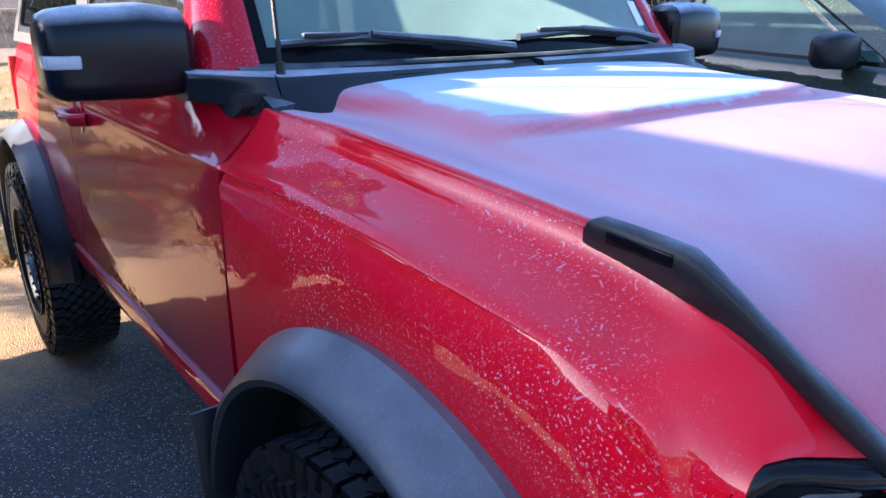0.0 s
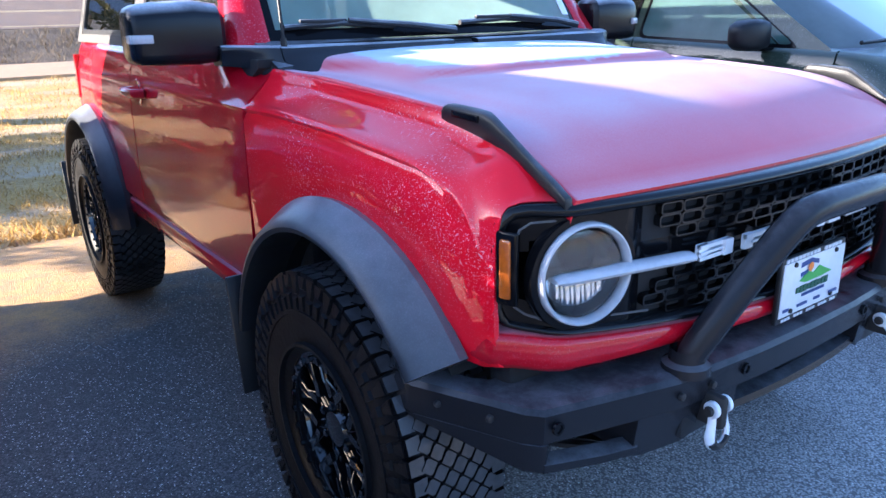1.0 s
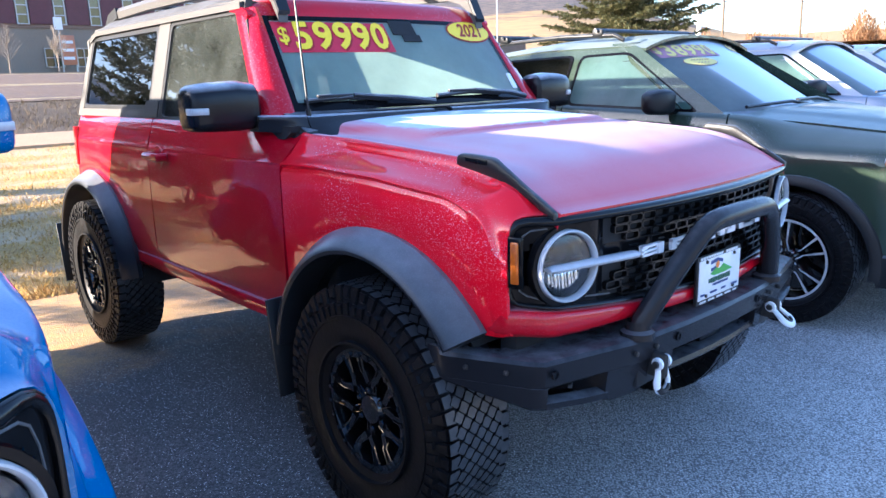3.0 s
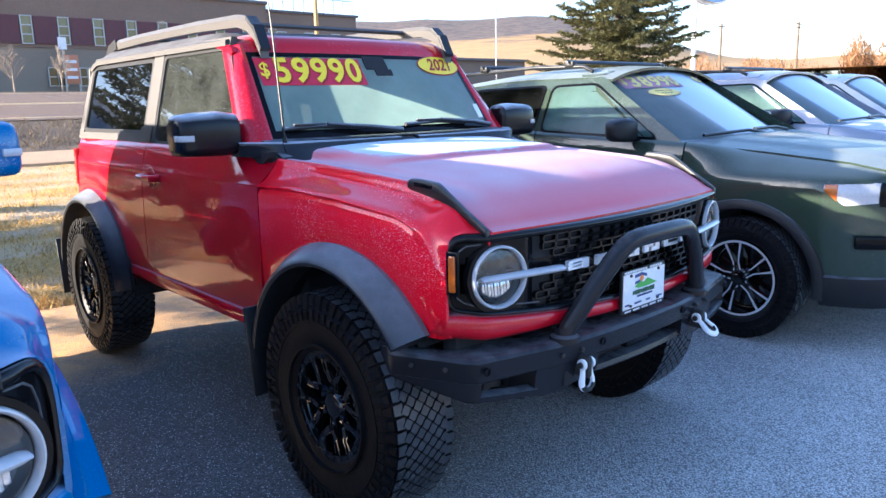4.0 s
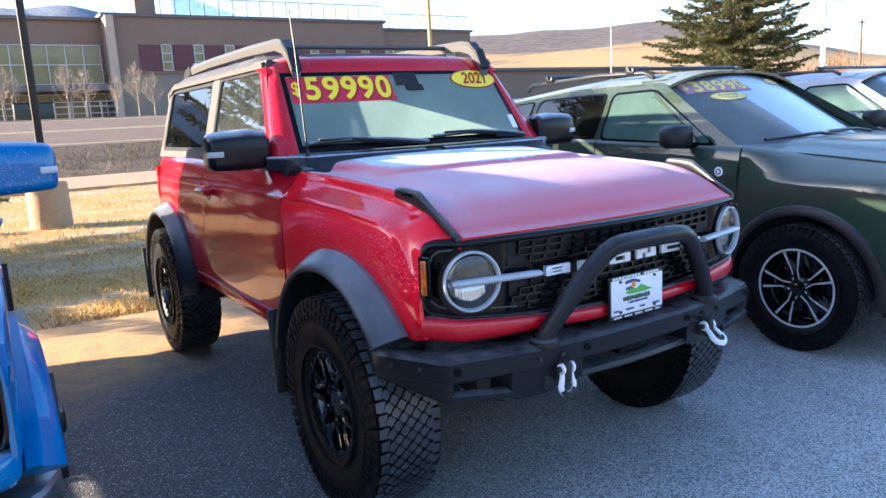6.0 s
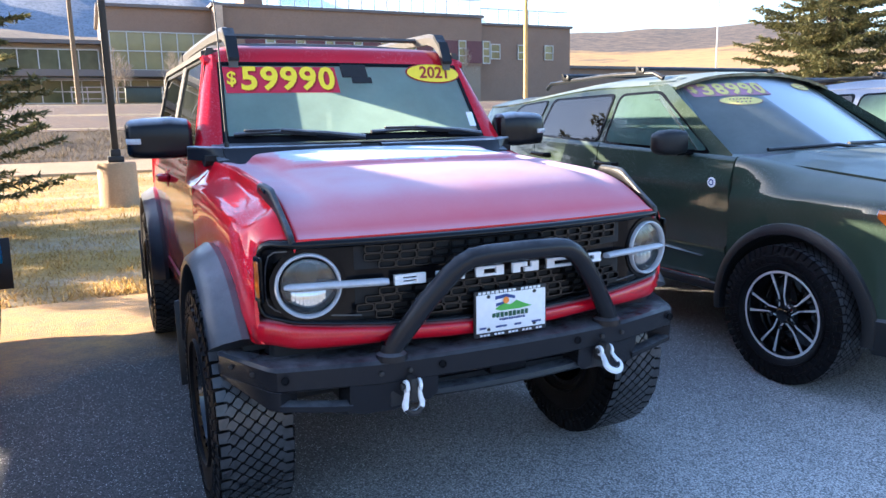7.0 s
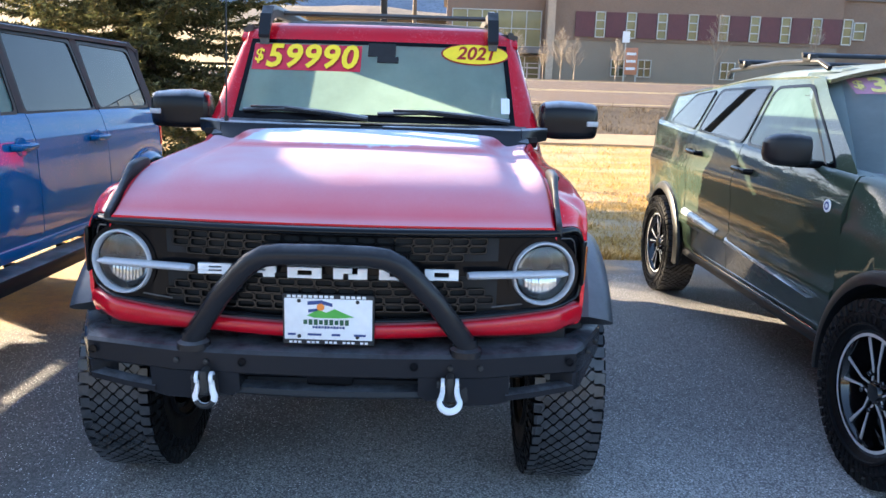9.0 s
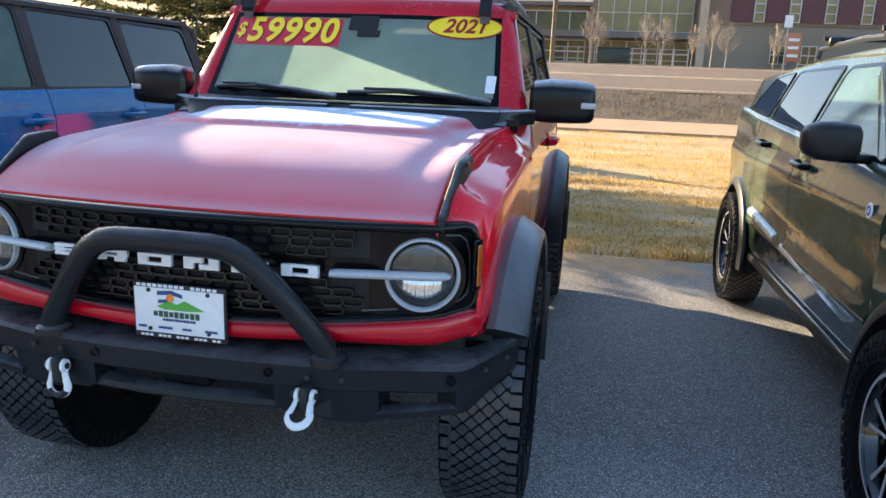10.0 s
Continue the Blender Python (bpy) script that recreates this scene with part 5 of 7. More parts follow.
            prism(bm, cab_poly(s, [(2.301, 1.285), (2.339, 1.285), (2.30, zt + 0.02), (2.221, zt + 0.02)]), t)
            prism(bm, cab_poly(s, [(yr - 0.099, 1.285), (yr, 1.285), (yr - 0.11, zt + 0.03), (yr - 0.20, zt + 0.02)]), t)
        else:
            prism(bm, cab_poly(s, [(1.686, 1.285), (1.814, 1.285), (1.814, zt + 0.02), (1.686, zt + 0.02)]), t)
            prism(bm, cab_poly(s, [(yr - 0.079, 1.285), (yr, 1.285), (yr - 0.06, zt + 0.03), (yr - 0.11, zt + 0.02)]), t)
            prism(bm, cab_poly(s, [(1.8145, 1.285), (yr - 0.0795, 1.285), (yr - 0.0795, 1.3245), (1.8145, 1.3245)]), t)
        part("top_side", bm, top, body, "", 30)
        bm = bmesh.new()
        prism(bm, [(s * x, yr + 0.006, z) for x, z in ((0.74, 1.00), (0.80, 1.00), (0.795, 1.22), (0.74, 1.22))], (0, 0.03, 0))
        part("tail_light", bm, RED_LENS, body)
    bm = bmesh.new()
    rows = []
    for y in span(glass_y(0.3, 1.69) + 0.10, cab_end - 0.04, 40):
        rise = smoothstep(glass_y(0.3, 1.69) + 0.08, glass_y(0.3, 1.69) + 0.42, y)
        rows.append([(x, y, 1.752 + (0.0 if soft else (0.052 * rise - 0.018) * (1 - smoothstep(0.57, 0.66, abs(x)))) + 0.03 * (1 - (abs(x) / 0.68) ** 2.5) - 0.012 * smoothstep(0.60, 0.68, abs(x)) + (0.02 * math.sin(y * 9) * (1 - abs(x) / 0.7) * 0.25 if soft else 0.0)
                      - 0.04 * smoothstep(cab_end - 0.2, cab_end - 0.04, y)) for x in span(-0.672, 0.672, 31)])
    thick_grid(bm, rows, (0, 0, -0.025))
    part("roof", bm, top, body, "", 60)
    bm = bmesh.new()
    box(bm, (0, cab_end - 0.01, 1.0), (1.50, 0.05, 0.62), 0.02)
    part("tailgate", bm, paint, body)
    bm = bmesh.new()
    box(bm, (0, cab_end - 0.03, 1.50), (1.36, 0.03, 0.42), 0.02, Euler((radians(8), 0, 0)).to_matrix())
    part("rear_window", bm, top, body)
    spare = wheel(body, "spare_wheel", 0.0, cab_end + 0.14, 1.0, 0.413, 0.196, 0.255, rim_style, rim_mats, 58, 0.012)
    spare.matrix_basis = pose(0, cab_end + 0.15, 1.02, 0, 0, 90)
    # inside
    for x in (-0.36, 0.36):
        bm = bmesh.new()
        box(bm, (x, 1.35, 0.92), (0.50, 0.50, 0.16), 0.05)
        box(bm, (x, 1.62, 1.22), (0.48, 0.13, 0.60), 0.05, Euler((radians(-12), 0, 0)).to_matrix())
        box(bm, (x, 1.70, 1.58), (0.26, 0.10, 0.18), 0.04)
        part("seat", bm, SEAT, body)
    bm = bmesh.new()
    box(bm, (0, 0.80, 1.20), (1.40, 0.40, 0.16), 0.04)
    part("dashboard", bm, SEAT, body)
    bm = bmesh.new()
    lathe(bm, [(-0.012, 0.18), (0.012, 0.18), (0.012, 0.155), (-0.012, 0.155)], 24, (0.36, 1.02, 1.22), "y", True)
    part("steering_wheel", bm, SEAT, body)
    # roof rails
    if not soft:
        for s in (-1, 1):
            bm = bmesh.new()
            pts = [(0.88, 1.700, 0.040), (0.93, 1.785, 0.046), (0.99, 1.826, 0.044), (1.08, 1.842, 0.036), (1.5, 1.850, 0.032), (2.2, 1.850, 0.032), (2.62, 1.842, 0.036), (2.74, 1.815, 0.040), (2.81, 1.765, 0.045)]
            secs = []
            for y, z, hh in pts:
                xc = s * 0.545
                secs.append([(xc - 0.020, y, z - hh), (xc - 0.024, y, z), (xc - 0.012, y, z + 0.02), (xc + 0.012, y, z + 0.02), (xc + 0.024, y, z), (xc + 0.020, y, z - hh)])
            vv = grid(bm, secs, True)
            cap(bm, vv[0])
            cap(bm, vv[-1])
            rr = part("roof_rail", bm, RAIL, body, "raised satin metal roof rail with frost", 35)
            bm = bmesh.new()
            for (y0, z0), (y1, z1) in (((0.872, 1.690), (0.925, 1.780)), ((0.925, 1.780), (0.985, 1.822))):
                prism(bm, [(s * 0.545 - 0.026, y0, z0), (s * 0.545 + 0.026, y0, z0), (s * 0.545 + 0.026, y1, z1 + 0.012), (s * 0.545 - 0.026, y1, z1 + 0.012)], (0, -0.006, 0.014))
            part("end_cap", bm, PLASTIC, rr, "black end cap")
            bm = bmesh.new()
            for (y0, z0), (y1, z1) in (((2.62, 1.866), (2.745, 1.838)), ((2.745, 1.838), (2.822, 1.775))):
                prism(bm, [(s * 0.545 - 0.027, y0, z0), (s * 0.545 + 0.027, y0, z0), (s * 0.545 + 0.027, y1, z1), (s * 0.545 - 0.027, y1, z1)], (0, -0.012, -0.055))
            part("end_cap", bm, PLASTIC, rr, "black end cap")
        for y in (1.25, 2.25):
            bm = bmesh.new()
            secs = [[(x, y - 0.03, 1.838), (x, y - 0.02, 1.850), (x, y + 0.02, 1.850), (x, y + 0.03, 1.838), (x, y + 0.02, 1.830), (x, y - 0.02, 1.830)] for x in span(-0.53, 0.53, 5)]
            vv = grid(bm, secs, True)
            cap(bm, vv[0])
            cap(bm, vv[-1])
            part("roof_crossbar", bm, RAIL, body)
    if sign:
        price_sign(body, on_glass, -0.595, -0.075, 1.540, 1.662, "59990")
        oval_sticker(body, on_glass, 0.463, 1.640, 0.164, 0.052, "2021")
        bm = bmesh.new()
        grid(bm, [[on_glass(x, z, 0.003) for x in span(0.585, 0.625, 3)] for z in (1.37, 1.44)])
        part("sticker", bm, WHITE, body, "small pale sticker")
    return body


def price_sign(parent, place, x0, x1, z0, z1, digits, mats=(RED_VINYL, INK_RED, YELLOW)):
    """A red strip with yellow digits, stuck to a windscreen."""
    bm = bmesh.new()
    grid(bm, [[place(x, z, 0.003) for x in span(x0, x1, 12)] for z in span(z0, z1, 5)])
    strip = part("price_strip", bm, mats[0], parent, "red strip with yellow price digits", 60)
    zc = (z0 + z1) / 2
    w = x1 - x0
    for dx, dz, mat, fat, lift in ((0.006, -0.005, mats[1], 0.0060, 0.0045), (0.0, 0.0, mats[2], 0.0042, 0.006)):
        for k, ch in enumerate("$" + digits):
            bm = bmesh.new()
            small = ch == "$"
            xc = x0 + w * (0.055 if small else 0.20 + (k - 1) * 0.172)
            add_text(bm, ch, (0.085 if small else 0.150) * (z1 - z0) / 0.122, lambda a, b: place(xc + dx + a, zc + dz + b + (0.004 if small else 0), lift), 0.12, fat * (0.4 if small else 1.0) * (z1 - z0) / 0.122, w * (0.085 if small else 0.152))
            part("digit", bm, mat, strip)


def oval_sticker(parent, place, xc, zc, rx, rz, txt, mats=(INK_RED, YELLOW)):
    oval = None
    for k, mat, lift in ((1.0, mats[0], 0.003), (0.95, mats[1], 0.0045)):
        bm = bmesh.new()
        rows = [[place(xc + rx * k * r * math.cos(a), zc + rz * (k if k == 1 else 0.88) * r * math.sin(a), lift) for a in span(0, 2 * math.pi, 41)[:-1]] for r in (0.05, 0.4, 0.75, 1.0)]
        vv = grid(bm, rows, True)
        cap(bm, vv[0])
        o = part("oval_sticker" if oval is None else "oval_face", bm, mat, parent if oval is None else oval, "yellow oval sticker with dark writing" if oval is None else "", 60)
        oval = oval or o
    bm = bmesh.new()
    if txt:
        add_text(bm, txt, 0.084, lambda a, b: place(xc + a, zc + b, 0.006), 0.25, 0.002, rx * 1.12)
    else:
        for row, n, z in ((0, 7, 0.30), (1, 4, -0.35)):
            for q in range(n):
                x = xc + rx * (-0.55 + 1.1 * (q + 0.5) / n) * (1.0 if n > 5 else 0.7)
                box(bm, place(x, zc + rz * z, 0.006), (rx * 0.10, 0.002, rz * 0.36), 0.0)
                part("writing_bar", bm, mats[0], oval)
                bm = bmesh.new()
    if txt:
        part("writing", bm, mats[0], oval)
    else:
        bm.free()


# ---- road-going wagon ----
def wagon_w(y, back):
    return smooth_table([(-0.90, 0.52), (-0.80, 0.66), (-0.70, 0.785), (-0.58, 0.862), (-0.40, 0.915), (0.2, 0.93), (back - 1.0, 0.935), (back - 0.3, 0.90), (back, 0.80)], y)


W_HUB, W_ARCH = 0.368, 0.428


def wagon_low(y, axles):
    z = 0.40
    if y < -0.42:
        z = 0.36
    for a in axles:
        d = abs(y - a)
        if d < W_ARCH:
            z = max(z, W_HUB + math.sqrt(W_ARCH ** 2 - d * d))
    return z


def wagon_belt(y):
    return 1.165 + 0.042 * max(0.0, y - 0.4)


WAGON_HOOD = [(-0.88, 0.985), (-0.75, 1.03), (-0.5, 1.075), (0.0, 1.12), (0.45, 1.15)]


def wagon_wing(y, axles, back):
    w = wagon_w(y, back)
    lo = wagon_low(y, axles)
    zt = lerp_table(WAGON_HOOD, y) - 0.012
    sx = min(0.74, w - 0.03)
    pts = [(w - 0.02, lo), (w, lo + 0.3 * (0.86 - lo)), (w + 0.004, 0.80 if lo < 0.80 else lo + 0.01), (w + 0.004, 0.90), (w, 0.955), (w - 0.014, 0.99)]
    ax, az = pts[-1]
    for k in range(1, 7):
        s = k / 6
        pts.append((ax + (sx - ax) * s, az + (zt - az) * (1 - (1 - s) ** 1.7)))
    b = wagon_belt(0.42)
    aim = [(w - 0.016, 1.05), (w - 0.026, 1.11), (w - 0.036, b - 0.022), (w - 0.050, b), (w - 0.085, b + 0.006), (sx, max(zt, 1.150))]
    k = smoothstep(0.0, 0.42, y)
    return pts[:6] + [(p[0] + (q[0] - p[0]) * k, p[1] + (q[1] - p[1]) * k) for p, q in zip(pts[6:], aim)]


def wagon_flank(y, axles, back):
    w = wagon_w(y, back)
    lo = wagon_low(y, axles)
    b = wagon_belt(y)
    up = [(w - 0.012, 0.60), (w + 0.010, 0.625), (w + 0.012, 0.655), (w - 0.014, 0.685)] if lo < 0.55 else [(w - 0.004, lo + 0.01), (w, lo + 0.02), (w, lo + 0.03), (w, lo + 0.04)]
    return [(w - 0.055 if lo < 0.55 else w - 0.02, lo), (w - 0.02, lo + 0.008 if lo > 0.55 else 0.48)] + up + [(w - 0.004, 0.885 if lo < 0.85 else lo + 0.05), (w + 0.006, 0.96), (w + 0.008, 1.0), (w, 1.03), (w - 0.018, 1.09), (w - 0.03, b - 0.03), (w - 0.045, b), (w - 0.055, b + 0.004)]


def wagon_cab(y, z, back):
    return wagon_w(min(max(y, 0.2), back - 0.06), back) - 0.052 - 0.05 * smoothstep(3.2, 3.75, y) - (z - wagon_belt(y)) * 0.38 - 0.25 * max(0.0, z - 1.50) ** 1.2


def wagon_glass_y(x, z):
    return 0.36 + 0.20 * (x / 0.72) ** 2 + 1.62 * (z - 1.16)


def wagon(m, paint, label, sign, crossbars, rim_style="double"):
    body = thing("suv", m, label, "car", "cars on the lot")
    wb = 2.93
    axles = (0.0, wb)
    back = 3.80
    for s in (-1, 1):
        side_panel("fender", body, s, span(-0.88, 0.416, 46), wagon_wing, paint, axles, back)
        for y0, y1, fr in ((0.424, 1.65, True), (1.658, 2.47, False)):
            door = side_panel("door", body, s, span(y0, y1, 26), wagon_flank, paint, axles, back)
            bm = bmesh.new()
            hy, hz = (1.53, 1.078) if fr else (2.36, 1.115)
            hw = wagon_w(hy, back)
            tube(bm, [(s * (hw - 0.02), hy - 0.11, hz), (s * (hw + 0.020), hy - 0.095, hz), (s * (hw + 0.026), hy, hz + 0.003), (s * (hw + 0.020), hy + 0.075, hz + 0.005), (s * (hw - 0.02), hy + 0.09, hz + 0.005)], 0.015, 10, True, 1.2)
            part("handle", bm, GLOSS, door)
            bm = bmesh.new()
            rows = []
            for y in span(max(y0 + 0.14, 0.60), y1 - 0.012, 12):
                zl = 0.598 + 0.060 * (y - 0.85)
                # narrows forwards, where the painted sheen dims
                fade = smoothstep(0.58, 1.60, y)
                ww = wagon_w(y, back)
                rows.append([(s * (ww + 0.006), y, zl - 0.020 * fade), (s * (ww + 0.016), y, zl - 0.012 * fade), (s * (ww + 0.013), y, zl + 0.012 * fade), (s * (ww - 0.004), y, zl + 0.026 * fade)])
            thick_grid(bm, rows, (-s * 0.012, 0, 0))
            part("door_moulding", bm, LEDGE, door, "pale moulding along the door, tinted for frost and sky sheen", 50)
        side_panel("quarter_panel", body, s, span(2.478, back, 36), wagon_flank, paint, axles, back)
        # glasshouse
        for nm, pts, gm in (("door_window", [(0.64, 1.195), (1.61, 1.23), (1.585, 1.54), (1.21, 1.548)], FROST_GLASS), ("door_window", [(1.70, 1.235), (2.45, 1.268), (2.38, 1.530), (1.67, 1.546)], TINT_GLASS),
                            ("quarter_window", [(2.54, 1.273), (3.14, 1.305), (2.82, 1.50), (2.47, 1.526)], TINT_GLASS)):
            bm = bmesh.new()
            rp = round_poly([(y, z, 0) for y, z in pts], 0.05)
            prism(bm, [(s * (wagon_cab(y, z, back) + 0.004), y, z) for y, z, _ in rp], (-s * 0.004, 0, 0))
            g = part(nm, bm, gm, body)
            cy, cz = sum(p[0] for p in rp) / len(rp), sum(p[1] for p in rp) / len(rp)
            outer = [(y + (y - cy) * 0.05, z + (z - cz) * 0.10) for y, z, _ in rp]
            bm = bmesh.new()
            ring_panel(bm, [(s * (wagon_cab(y, z, back) + 0.007), y, z) for y, z in outer], [(s * (wagon_cab(y, z, back) + 0.007), y, z) for y, z, _ in rp], (-s * 0.02, 0, 0))
            part("window_seal", bm, GLOSS, g)
        bm = bmesh.new()
        rows = []
        for y in span(0.46, back - 0.05, 60):
            zb = wagon_belt(y) - 0.01
            zt = min(1.605, 1.18 + (y - 0.46) * 0.60)
            zt = min(zt, 1.605 - 0.10 * smoothstep(1.8, 3.3, y), 1.51 - (y - 3.42) * 1.0) if y > 1.0 else zt
            zt = max(zt, zb + 0.01)
            rows.append([(s * wagon_cab(y, zb + (zt - zb) * k / 8, back), y, zb + (zt - zb) * k / 8) for k in range(9)])
        # panels between the windows, left open where the glass is
        vv = [[bm.verts.new(p) for p in r] for r in rows]
        holes = [[(0.64, 1.195), (1.61, 1.23), (1.585, 1.54), (1.21, 1.548)], [(1.70, 1.235), (2.45, 1.268), (2.38, 1.530), (1.67, 1.546)], [(2.54, 1.273), (3.14, 1.305), (2.82, 1.50), (2.47, 1.526)]]

        def inside(y, z, poly):
            n = len(poly)
            return all((poly[(i + 1) % n][0] - poly[i][0]) * (z - poly[i][1]) - (poly[(i + 1) % n][1] - poly[i][1]) * (y - poly[i][0]) > -0.004 for i in range(n))

        for i in range(len(vv) - 1):
            for j in range(8):
                q = (vv[i][j], vv[i + 1][j], vv[i + 1][j + 1], vv[i][j + 1])
                if not any(all(inside(v.co.y, v.co.z, h) for v in q) for h in holes):
                    cap(bm, q)
        part("cabin_side", bm, paint, body, "", 40)
        # wheel-arch trim
        for a0 in axles:
            bm = bmesh.new()
            rows = []
            for a in span(radians(-8), radians(188), 40):
                ca, sa = math.cos(a), math.sin(a)
                yy = wagon_w(min(max(a0 + 0.48 * ca, -0.6), back - 0.3), back)
                rows.append([(s * x, a0 + r * ca, W_HUB + r * sa) for x, r in ((yy - 0.03, 0.414), (yy + 0.0, 0.480), (yy + 0.018, 0.476), (yy + 0.034, 0.442), (yy + 0.032, 0.422), (yy - 0.03, 0.414))])
            vv = grid(bm, rows, True)
            cap(bm, vv[0])
            cap(bm, vv[-1])
            part("wheel_arch_trim", bm, PLASTIC, body)
            wheel(body, "wheel", s * 0.872, a0, W_HUB, 0.369, 0.236, 0.225, rim_style, [RIM_BLACK, RIM_METAL], 54, 0.007, 12)
            bm = bmesh.new()
            rows = [[(s * x, a0 + 0.420 * math.cos(a), W_HUB + 0.420 * math.sin(a)) for x in (0.5, 0.89)] for a in span(radians(-10), radians(190), 20)]
            thick_grid(bm, rows, (0, 0, 0.004))
            part("wheel_liner", bm, DARK, body)
        bm = bmesh.new()
        box(bm, (s * 0.885, wb / 2, 0.405), (0.06, wb - 0.92, 0.05), 0.015)
        part("sill", bm, PLASTIC, body)
        bm = bmesh.new()
        box(bm, (s * 0.915, wb / 2 + 0.02, 0.445), (0.012, wb - 1.05, 0.010), 0.003)
        part("sill_trim", bm, CHROME, body)
        bm = bmesh.new()
        rows = []
        for y in span(0.36, 0.80, 9):
            w = wagon_w(y, back)
            zo = wagon_belt(max(y, 0.42)) + 0.002 - 0.03 * smoothstep(0.45, 0.36, y)
            rows.append([(s * (w - 0.05), y, zo), (s * (w - 0.09), y, zo + 0.012), (s * 0.78, y, zo + 0.006), (s * 0.70, y, 1.150)])
        thick_grid(bm, rows, (0, 0, -0.10))
        part("wing_corner", bm, paint, body, "", 60)
        # mirror
        bm = bmesh.new()
        secs = []
        for x, hh, dd in ((0.93, 0.045, 0.03), (0.945, 0.068, 0.055), (1.0, 0.078, 0.068), (1.075, 0.074, 0.062), (1.115, 0.055, 0.045), (1.13, 0.03, 0.02)):
            secs.append([(s * x, 0.79 + dd * math.copysign(abs(math.cos(a)) ** 0.5, math.cos(a)) + 0.2 * (x - 0.95), 1.245 + hh * math.copysign(abs(math.sin(a)) ** 0.5, math.sin(a))) for a in span(0, 2 * math.pi, 21)[:-1]])
        vv = grid(bm, secs, True)
        cap(bm, vv[0])
        cap(bm, vv[-1])
        mr = part("mirror", bm, PLASTIC, body, "black wing mirror")
        bm = bmesh.new()
        box(bm, (s * 0.92, 0.78, 1.185), (0.18, 0.07, 0.035), 0.012)
        part("mirror_arm", bm, GLOSS, mr)
        # lamp
        bm = bmesh.new()
        rows = []
        for y in span(-0.44, -0.685, 13):
            w = wagon_w(y, back) + 0.006
            k = (y + 0.44) / -0.245
            rows.append([(s * w, y, 0.935 - 0.10 * smoothstep(0.0, 0.45, k) + 0.03 * k), (s * (w + 0.004), y, 0.942 - 0.06 * smoothstep(0.0, 0.45, k) + 0.02 * k), (s * (w - 0.002), y, 0.952), (s * (w - 0.016), y, 0.972 + 0.006 * k)])
        thick_grid(bm, rows, (-s * 0.03, 0.0, 0))
        hl = part("headlight", bm, RING, body, "clear headlamp with amber corner")
        bm = bmesh.new()
        rows = []
        for y in span(-0.69, -0.83, 7):
            w = wagon_w(y, back) + 0.006
            rows.append([(s * w, y, 0.845), (s * (w + 0.004), y, 0.90), (s * (w - 0.002), y, 0.955), (s * (w - 0.016), y, 0.978)])
        thick_grid(bm, rows, (-s * 0.03, 0.0, 0))
        part("grille_end", bm, GLOSS, body)
        bm = bmesh.new()
        rows = []
        for y in span(-0.445, -0.505, 4):
            w = wagon_w(y, back) + 0.010
            rows.append([(s * w, y, 0.925 - 0.9 * (-0.445 - y)), (s * (w + 0.004), y, 0.940 - 0.4 * (-0.445 - y)), (s * (w - 0.004), y, 0.962)])
        thick_grid(bm, rows, (-s * 0.01, 0, 0))
        part("indicator", bm, AMBER, hl)
        bm = bmesh.new()
        tube(bm, [(s * 0.60, 1.35, 1.650), (s * 0.62, 1.42, 1.688), (s * 0.61, 1.9, 1.700), (s * 0.60, 2.7, 1.675), (s * 0.585, 2.78, 1.635)], 0.016, 10)
        part("roof_rail", bm, PLASTIC, body)
        if s < 0:
            bm = bmesh.new()
            lathe(bm, [(-0.938, 0.030), (-0.942, 0.028), (-0.942, 0.0)], 24, (0, 0.545, 1.022))
            bd = part("badge", bm, WHITE, body, "small round white badge")
            bm = bmesh.new()
            lathe(bm, [(-0.9425, 0.019), (-0.9435, 0.018), (-0.9435, 0.012), (-0.9425, 0.011)], 20, (0, 0.545, 1.022))
            part("badge_ring", bm, NAVY_INK, bd)
    bm = bmesh.new()
    rows = []
    for y in span(-0.88, 0.47, 34):
        sx = min(0.735, wagon_w(y, back) - 0.032)
        rows.append([(x * sx, y - 0.06 * (1 - x * x) * smoothstep(-0.4, -0.88, y) - (0.12 * (1 - x * x) if y > 0.3 else 0) * smoothstep(0.3, 0.47, y), lerp_table(WAGON_HOOD, y) + 0.035 * (1 - abs(x) ** 2.4) + 0.012 * smoothstep(0.72, 0.6, abs(x)) * smoothstep(-0.7, -0.2, y)) for x in span(-1, 1, 33)])
    thick_grid(bm, rows, (0, 0, -0.02))
    part("bonnet", bm, paint, body, "bonnet under a film of frost", 60)
    # nose
    bm = bmesh.new()
    rows = []
    for x in span(-0.70, 0.70, 31):
        y = -0.94 + 0.16 * (abs(x) / 0.70) ** 2.5
        rows.append([(x, y + 0.05, 0.30), (x, y + 0.0, 0.40), (x, y - 0.02, 0.55), (x, y, 0.70), (x, y + 0.01, 0.86), (x, y + 0.03, 1.0)])
    thick_grid(bm, rows, (0, 0.05, 0))
    part("nose", bm, paint, body, "", 60)
    bm = bmesh.new()
    for k in range(7):
        ring_panel(bm, round_poly([(-0.49 + k * 0.14, -0.945, 0.80), (-0.37 + k * 0.14, -0.945, 0.80), (-0.37 + k * 0.14, -0.945, 0.94), (-0.49 + k * 0.14, -0.945, 0.94)], 0.02),
                   round_poly([(-0.475 + k * 0.14, -0.945, 0.815), (-0.385 + k * 0.14, -0.945, 0.815), (-0.385 + k * 0.14, -0.945, 0.925), (-0.475 + k * 0.14, -0.945, 0.925)], 0.015), (0, 0.05, 0))
    part("grille", bm, GLOSS, body)
    for s in (-1, 1):
        bm = bmesh.new()
        secs = []
        for y in span(-0.45, -0.85, 8):
            w = wagon_w(y, back)
